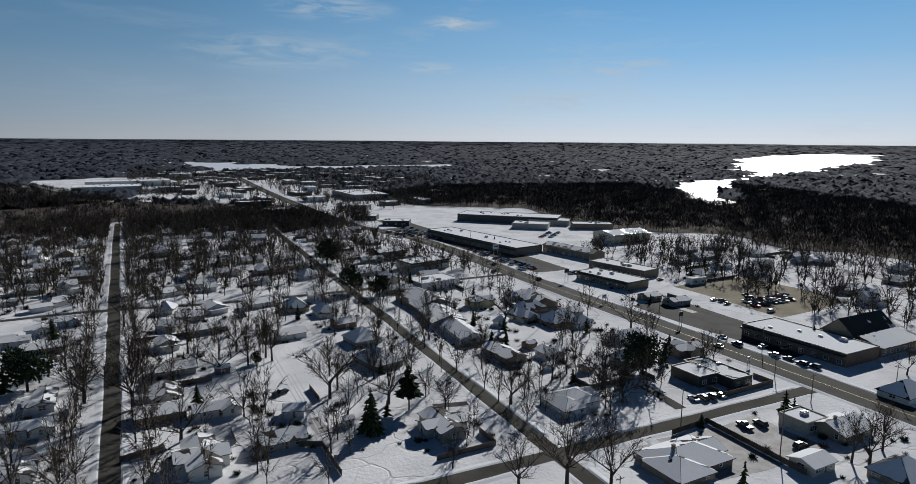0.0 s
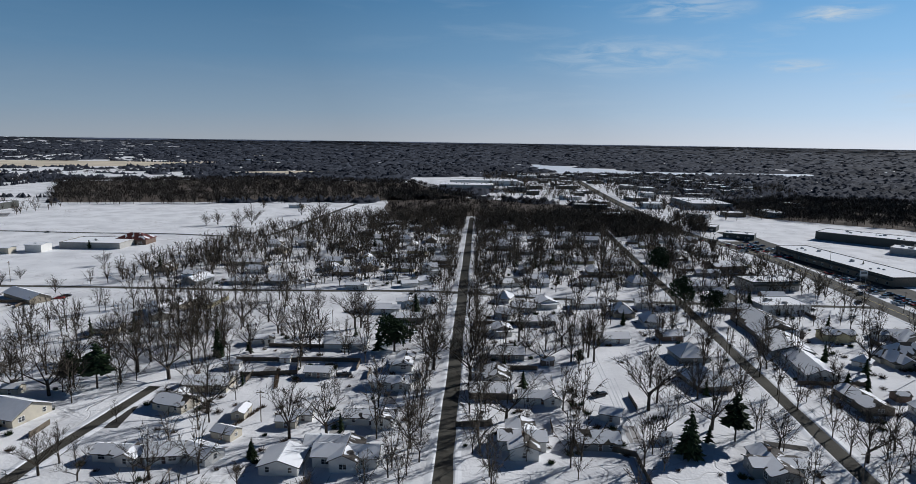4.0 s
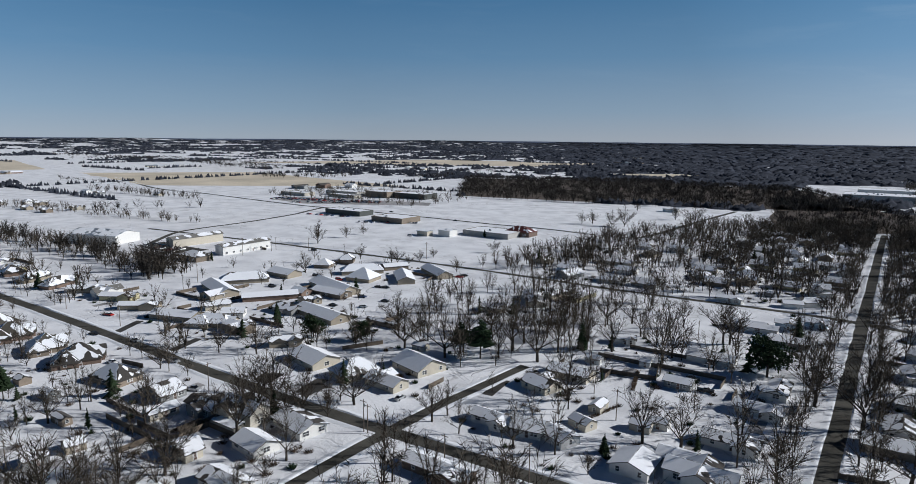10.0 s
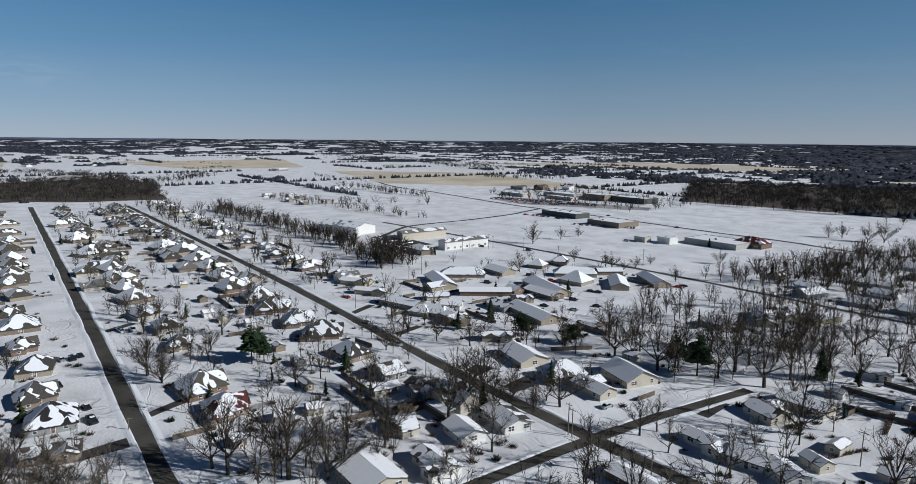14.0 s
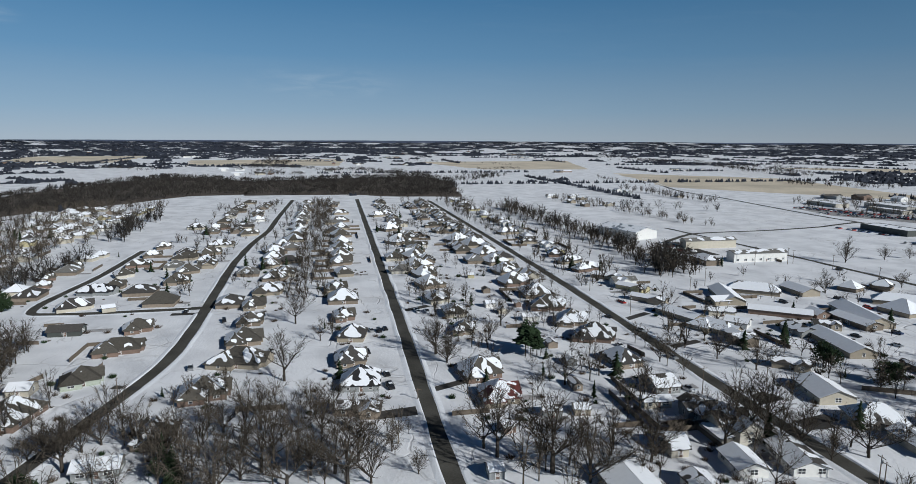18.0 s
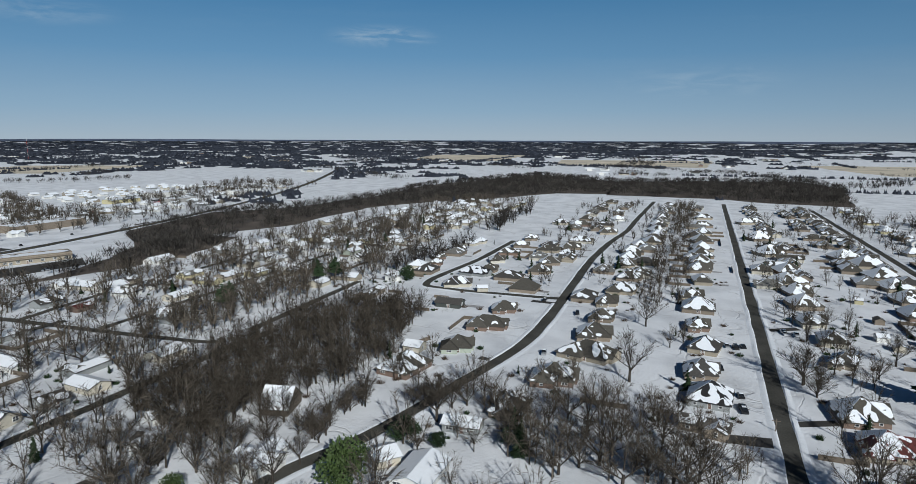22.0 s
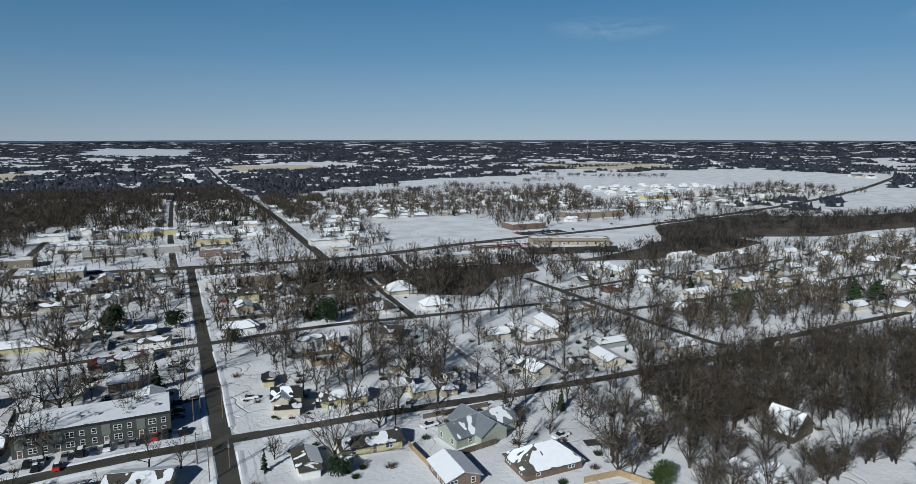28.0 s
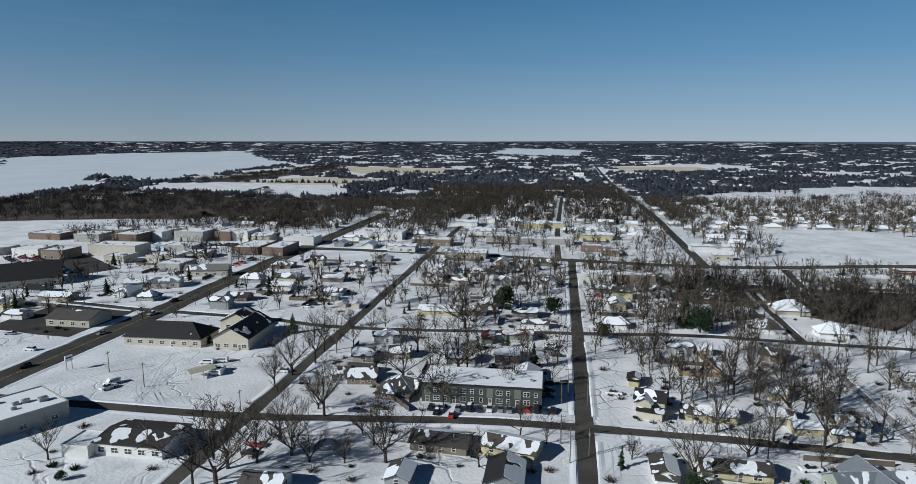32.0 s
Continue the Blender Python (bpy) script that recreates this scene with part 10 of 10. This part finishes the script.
for x, y, t in ((30.1, -188.5, 90), (16.7, -190.2, 90), (13.9, -190.1, 90), (196.8, -241.4, 75), (235.8, -234.2, 20), (-137.1, -139.2, 10), (164.2, 139.2, 80), (174.4, 137.2, 80), (217.1, 173.2, 90), (239.7, 158.5, 0), (279.7, 228.4, 0), (297.7, 270.5, 0), (-126.7, 153.5, 90), (-214.4, 231.0, 10), (-253.8, 135.2, 10), (-275.3, 16.4, 10), (-222.5, 12.7, 10), (-114.8, -214.8, 10)):
    car("sedan", "silver", x, y, t)
for x, y, t in ((26.6, -189.0, 90), (5.5, -191.1, 90), (2.6, -214.2, 0), (199.3, -297.9, 75), (196.4, -199.4, 75), (124.5, -303.1, 0), (-39.1, -194.1, 80), (167.3, 138.1, 80), (170.7, 137.5, 80), (167.2, 116.3, 80), (226.1, 171.2, 90), (228.0, 143.5, 90), (229.4, 139.3, 90), (281.5, 224.6, 0), (301.4, 223.4, 90), (211.0, 343.3, 85), (224.0, 311.9, 85), (164.7, 101.8, 0), (277.2, 299.2, 0), (-171.6, 165.5, 20)):
    car("suv", "black", x, y, t)
for x, y, t in ((-52.1, 227.1, 20), (-98.3, 196.5, 10), (-287.6, 268.3, 20), (-286.2, 233.3, 10), (-354.7, 329.2, 5), (-274.1, 19.8, 10), (-302.9, -49.9, 10)):
    car("suv", "black", x, y, t)
for x, y, t in ((23.4, -189.0, 90), (2.8, -191.1, 90), (2.1, -203.4, 0), (61.9, -181.9, 0)):
    car("sedan", "blue", x, y, t)
for x, y, t in ((20.2, -189.6, 90), (210.2, -217.0, 0), (99.0, -210.6, 0), (-65.6, -182.4, 60), (-435.0, 123.3, 20), (-307.7, -400.5, 0)):
    car("suv", "white", x, y, t)
for x, y, t in ((8.3, -191.2, 90), (31.3, -183.3, 90), (81.7, -155.5, 0), (-21.5, -345.7, 0), (-214.9, 317.9, 20), (-301.4, 149.2, 10)):
    car("sedan", "red", x, y, t)
for x, y, t in ((151.4, -186.0, 70), (-19.6, -208.9, 0), (-66.0, -165.7, 10), (-97.8, -143.8, 10), (-304.5, 40.8, 10), (-187.8, 118.6, 20), (-301.9, 45.4, 10)):
    car("truck", "white", x, y, t)
for x, y, t in ((122.3, -204.3, 0), (123.4, -208.3, 0), (2.7, -254.8, 0), (-424.6, 115.7, 20), (-117.4, -209.2, 10)):
    car("van", "white", x, y, t)
for x, y, t in ((194.4, -273.5, 75), (-48.5, -234.4, 10), (-240.1, -52.3, 10)):
    car("truck", "silver", x, y, t)
for x, y, t in ((3.1, -248.7, 0), (227.5, 155.0, 90), (286.3, 198.9, 0), (224.5, 364.7, 85), (-342.5, 429.5, 5), (-218.1, 130.4, 10), (-282.1, -385.9, 0)):
    car("suv", "silver", x, y, t)
for x, y, t in ((63.1, -365.3, 0), (161.6, 117.5, 80), (43.7, 205.5, 30), (175.4, 324.9, 0), (-45.7, 218.6, 10), (43.8, 206.0, 20), (-208.7, 18.7, 10), (-307.7, 117.5, 20), (-246.6, 12.9, 10), (-210.2, 18.7, 10)):
    car("truck", "black", x, y, t)
for x, y, t in ((-268.1, 268.0, 10),):
    car("suv", "red", x, y, t)
for x, y, t in ((-228.8, 245.8, 10),):
    car("suv", "blue", x, y, t)

# ---- utility poles ----
for x, y, h in ((-120.4, 129.2, 10.2), (-92.1, 130.1, 7.4), (-74.3, 161.0, 7.2), (-62.8, 179.5, 9.6), (-67.5, 131.8, 11.4), (-61.3, 271.6, 9.5), (-180.3, 60.4, 8.1), (-183.4, 121.4, 9.8), (-118.8, 129.1, 9.3), (-197.2, 26.6, 4.2), (161.9, -200.3, 8.2), (140.0, -189.2, 9.4), (97.8, -176.7, 6.8), (-10.5, -197.5, 11.0), (-9.7, -165.0, 7.5), (50.7, 168.9, 7.9), (143.3, 125.4, 12.8), (207.4, 140.4, 8.8), (196.8, 119.6, 10.0), (155.3, 101.4, 15.1), (166.9, 229.9, 15.9), (-2.3, -198.5, 7.8), (-2.1, -170.5, 9.0), (-1.3, -233.2, 11.7)):
    pole(x, y, h)
for x, y, h in ((-2.0, -270.3, 9.8), (-214.1, -69.4, 7.8), (-151.4, -7.2, 4.0), (-96.2, -179.0, 6.7), (-130.9, -219.5, 8.8), (-107.6, 238.9, 6.3), (-122.9, 221.8, 9.7), (248.3, 440.6, 11.9), (1004.7, 1205.8, 7.0), (-379.0, 313.7, 10.3), (-312.5, 318.2, 11.1), (-358.4, 327.3, 10.5), (-267.5, 354.1, 11.7), (-378.3, 308.8, 11.5), (-330.1, 215.2, 11.1), (-314.4, 196.0, 10.5), (-380.6, 285.1, 13.4)):
    pole(x, y, h)

# ---- driveways ----
road("driveway", [(-204, 32), (-210, 45)], 4, M["lot"], "short cleared driveway between snowy lawns", 0.056, False)
road("driveway", [(-307, 35), (-314, 48)], 4, M["lot"], "short cleared driveway between snowy lawns", 0.057, False)
road("driveway", [(-187, 12), (-188, 26)], 5, M["lot"], "short cleared driveway between snowy lawns", 0.058, False)
road("driveway", [(-228, 128), (-236, 153)], 4, M["lot"], "short cleared driveway between snowy lawns", 0.059, False)
road("driveway", [(-270, 133), (-281, 153)], 4, M["lot"], "short cleared driveway between snowy lawns", 0.060, False)
road("driveway", [(-174, 128), (-180, 144)], 4, M["lot"], "short cleared driveway between snowy lawns", 0.061, False)
road("driveway", [(-155, 147), (-155, 131)], 4, M["lot"], "short cleared driveway between snowy lawns", 0.062, False)
road("driveway", [(-188, 13), (-190, 27)], 4, M["lot"], "short cleared driveway between snowy lawns", 0.063, False)
road("driveway", [(-227, -75), (-223, -64)], 3, M["lot"], "short cleared driveway between snowy lawns", 0.064, False)
road("driveway", [(-320, -77), (-319, -63)], 4, M["lot"], "short cleared driveway between snowy lawns", 0.065, False)
road("driveway", [(-157, 138), (-160, 151)], 5, M["lot"], "short cleared driveway between snowy lawns", 0.066, False)
road("driveway", [(-175, 136), (-177, 146)], 5, M["lot"], "short cleared driveway between snowy lawns", 0.067, False)
road("driveway", [(-105, 173), (-107, 188)], 4, M["lot"], "short cleared driveway between snowy lawns", 0.068, False)
road("driveway", [(-5, 181), (7, 183)], 4, M["lot"], "short cleared driveway between snowy lawns", 0.069, False)
road("driveway", [(85, 174), (96, 171)], 3, M["lot"], "short cleared driveway between snowy lawns", 0.070, False)
road("driveway", [(155, 136), (158, 156)], 4, M["lot"], "short cleared driveway between snowy lawns", 0.071, False)
road("driveway", [(-140, -386), (-149, -454)], 5, M["lot"], "short cleared driveway between snowy lawns", 0.072, False)
road("driveway", [(-106, -137), (-102, -138)], 4, M["lot"], "short cleared driveway between snowy lawns", 0.073, False)
road("driveway", [(-12, -218), (-2, -217)], 4, M["lot"], "short cleared driveway between snowy lawns", 0.074, False)

# ---- tyre tracks in the snow ----
tracks([(45.4, -185.7), (27.9, -194.1), (-0.3, -193.1)])
tracks([(117.9, -179.5), (141.1, -201.8), (157.4, -211.6), (150.2, -223.0)])
tracks([(125.4, -178.2), (139.4, -190.9), (157.9, -199.1), (170.8, -209.6)])
tracks([(121.6, -178.8), (132.6, -185.8), (136.9, -181.1), (131.0, -177.3)])
tracks([(168.5, -197.4), (174.6, -190.7), (178.4, -184.4)])
tracks([(142.9, -227.8), (157.2, -218.4), (172.9, -205.9)])
tracks([(-118.4, 196.3), (-123.6, 185.8), (-132.7, 188.8), (-117.4, 179.6)])
tracks([(-60.4, 144.3), (-65.3, 144.3), (-58.7, 140.2)])
tracks([(-46.8, 142.3), (-50.6, 144.1), (-50.3, 139.0)])
tracks([(-94.3, 203.8), (-99.8, 196.2), (-108.8, 187.7)])
tracks([(-64.3, 248.9), (-70.3, 199.8), (-74.5, 178.2)])
tracks([(-243.1, 151.8), (-233.4, 142.6), (-218.2, 141.8)])
tracks([(-207.3, 126.5), (-200.4, 119.7), (-189.9, 118.1)])
tracks([(-212.1, 19.8), (-208.9, 26.5)])
tracks([(-176.5, 35.9), (-180.0, 27.1)])
tracks([(-20.8, -174.4), (-17.0, -168.9), (-16.5, -153.6)])
tracks([(-15.9, -172.9), (-16.9, -162.2), (-13.8, -154.9)])
tracks([(-107.4, -188.0), (-112.1, -158.7), (-113.6, -140.1)])
tracks([(49.7, 252.7), (47.6, 190.7), (44.9, 151.4)])
tracks([(51.7, 222.6), (49.4, 171.6)])
tracks([(149.0, 299.0), (135.7, 217.5)])

# ---- board fences ----
fence([(-89.5, 231.3), (-65.8, 231.7), (-62.8, 219.0), (-82.3, 215.3)], "wood")
fence([(138.1, 123.8), (153.6, 124.6), (151.5, 91.3)], "wood")
fence([(45.6, 146.1), (45.7, 163.5), (29.5, 171.6)], "wood")
fence([(-4.1, 179.3), (6.4, 180.0)], "wood")
fence([(-45.0, -250.9), (-44.8, -230.6), (-59.4, -230.8)], "tanwood")
fence([(-55.7, -254.0), (-59.4, -230.8)], "tanwood")
fence([(-56.1, -156.5), (-57.5, -134.9)], "tanwood")
fence([(-61.8, -145.0), (-79.2, -147.9)], "wood")
fence([(-89.3, -120.6), (-99.5, -119.8), (-103.8, -111.7)], "tanwood")
fence([(-176.5, 177.7), (-168.3, 193.0)], "wood")
fence([(-191.7, 199.6), (-186.8, 225.7)], "wood")
fence([(-240.4, -101.6), (-228.5, -106.1)], "wood")
fence([(62.2, -203.5), (45.1, -184.5)], "wood")
fence([(46.7, -190.9), (45.7, -208.8)], "wood")
fence([(-232.6, 118.3), (-221.6, 120.3)], "wood")
fence([(-249.4, -85.0), (-227.2, -85.1)], "wood")
fence([(-279.8, -299.8), (-276.5, -272.1)], "wood")
fence([(-198.1, -30.8), (-197.2, -15.7)], "wood")

# ---- single small things ----
swimming_pool(62.5, -158.5)
swimming_pool(-38, -156, 2.4)
swimming_pool(-96, -163, 2.0)
swimming_pool(-194.5, -25, 2.2)

hedge((-66.5, 205), (-71, 224))
hedge((-70, 176), (-66, 190), 1.0)
sign(178, -200, 5.6, 3.0, "signwhite", 75, "white roadside sign with a dark panel on two posts")
sign(226, 202, 7.0, 3.0, "charcoal", 10, "tall dark roadside sign on posts")
sign(222, 250, 5.0, 3.0, "signwhite", 10, "white roadside sign with plain bars")
sign(207, 178, 4.0, 2.2, "signred", 10, "small red roadside sign on a post")
sign(208, 152, 4.0, 2.2, "signwhite", 10, "small white roadside sign on a post")
sign(238, 385, 10.0, 5.0, "signwhite", 5, "tall white pylon sign beside the shopping strip")
sign(236, 300, 8.0, 3.4, "charcoal", 5, "dark pylon sign beside a forecourt")
sign(-262, -388, 9.0, 3.0, "signwhite", 20, "white pylon sign beside the highway")
sign(118, -448, 8.0, 2.6, "signwhite", 0, "white pylon sign at a crossroads")
line = [(-18, y) for y in (-430, -385, -340, -295, -250, -205, -160)]
for a in line:
    pole(a[0] + 13.5, a[1], 10)
for a, b in zip(line, line[1:]):
    wire((a[0] + 13.5, a[1]), (b[0] + 13.5, b[1]), 10)
line = [(230 - 0.02 * y, y) for y in (60, 110, 160, 215, 270, 325, 380, 435, 490)]
for a in line:
    pole(a[0], a[1], 11)
for a, b in zip(line, line[1:]):
    wire(a, b, 11)
line = [(91 + 0.05 * y, y) for y in (100, 150, 200, 250, 300, 350, 400, 450)]
for a in line:
    pole(a[0], a[1], 10)
for a, b in zip(line, line[1:]):
    wire(a, b, 10)
line = [(x, 143) for x in (-380, -330, -280, -230, -180)]
for a in line:
    pole(a[0], a[1], 10)
for a, b in zip(line, line[1:]):
    wire(a, b, 10)


def carport(x, y, rot):
    """A tan metal carport: a shallow gabled roof on slim posts."""
    base = root("carport", x, y, 0, rot, "tan metal carport with thin snow on its roof", "carport")
    planes = roof_planes(0, 0, 9.0, 5.6, 2.8, "gx", 0.22, 0.2)
    part("roof", roof_geo(planes, 0.08), M["cream"], base)
    for px in (-4.3, 0, 4.3):
        for py in (-2.6, 2.6):
            g = Geo()
            g.box(-0.06, -0.06, 0, 0.06, 0.06, 2.8)
            part("post", g, M["steel"], base).location = (px, py, 0)


carport(126.5, -202, 52)
car("van", "white", 153, -190, 65)
car("van", "white", 127, -217, 10)
car("van", "white", 131.5, -214.5, 10)
for pts in ([(128, -223), (134, -212), (138, -200), (136, -181), (131, -176)], [(138, -215), (141, -202), (136, -190), (124, -176)], [(150, -224), (146, -208), (139, -192), (134, -177)],
            [(178, -184), (171, -191), (164, -198), (158, -205)], [(164, -178), (170, -186), (166, -194), (158, -190), (161, -181)], [(131, -223), (143, -216), (147, -202), (140, -186), (128, -178)],
            [(155, -226), (160, -214), (168, -203), (176, -198)], [(-62, -171), (-74, -166), (-96, -163), (-112, -158)], [(-96, -172), (-100, -150), (-104, -128), (-112, -108)], [(-120, -150), (-108, -146), (-96, -150), (-90, -160)]):
    tracks(pts)


def far_fences():
    """Board fences and shovelled drives of the yards too far off to pick apart."""
    rnd = random.Random(63)
    f, d = Geo(), Geo()
    for x, y in TAKEN:
        r = math.hypot(x, y)
        if r < 165 or r > 620 or rnd.random() > (0.25 if x < -220 and abs(y) < 150 else 0.32 if y > 130 else 0.5):
            continue
        back = -1 if abs(y) < 1 else rnd.choice((-1, 1))
        w, far = rnd.uniform(9, 14), rnd.uniform(13, 19)
        y0, y1 = y + back * 6, y + back * far
        for ax, ay, bx, by in ((x - w, y0, x - w, y1), (x - w, y1, x + w, y1), (x + w, y1, x + w, y0)):
            if rnd.random() < 0.4 or not off_roads(np.array([ax, bx, (ax + bx) / 2]), np.array([ay, by, (ay + by) / 2]), 1.5).all():
                continue
            if any(abs(px - (ax + bx) / 2) < 12 and abs(py - (ay + by) / 2) < 7 for px, py in TAKEN if (px, py) != (x, y)):
                continue
            f.box(min(ax, bx) - 0.05, min(ay, by) - 0.05, 0, max(ax, bx) + 0.05, max(ay, by) + 0.05, rnd.uniform(1.5, 1.8))
        if rnd.random() < 0.6:
            gx, z = x + rnd.uniform(-5, 5), 0.018 + 0.002 * (int(x) % 4)
            y2, y3 = y - back * 5, y - back * rnd.uniform(13, 18)
            d.face([(gx - 2, min(y2, y3), z), (gx + 2, min(y2, y3), z), (gx + 2.2, max(y2, y3), z), (gx - 2.2, max(y2, y3), z)])
    tagged(new("yard_fences", f.data("yard_fences", M["wood"])), "weathered board fences between far yards", "fences", kind="stuff")
    tagged(new("driveways", d.data("driveways", M["slush"])), "short drives of packed dirty snow beside houses", "driveways", kind="stuff")


far_fences()


def radio_mast(x, y, h):
    """A slim lattice mast banded in red and white."""
    base = root("radio_mast", x, y, float(terrain(x, y)), 0, "tall slim lattice radio mast banded in red and white", "radio mast")
    legs = [(math.cos(a) * 0.7, math.sin(a) * 0.7) for a in (0.3, 2.39, 4.49)]
    for k in range(6):
        g = Geo()
        z0, z1 = h * k / 6, h * (k + 1) / 6
        for (lx, ly), (nx, ny) in zip(legs, legs[1:] + legs[:1]):
            g.rod((lx, ly, z0), (lx, ly, z1), 0.14, 0.14, 4)
            for j in range(5):
                g.rod((lx, ly, z0 + (z1 - z0) * j / 5), (nx, ny, z0 + (z1 - z0) * (j + 1) / 5), 0.08, 0.08, 3)
        part("mast_section", g, M["signwhite" if k - 2 * (k // 2) else "signred"], base)


radio_mast(-1621, -2246, 82.0)
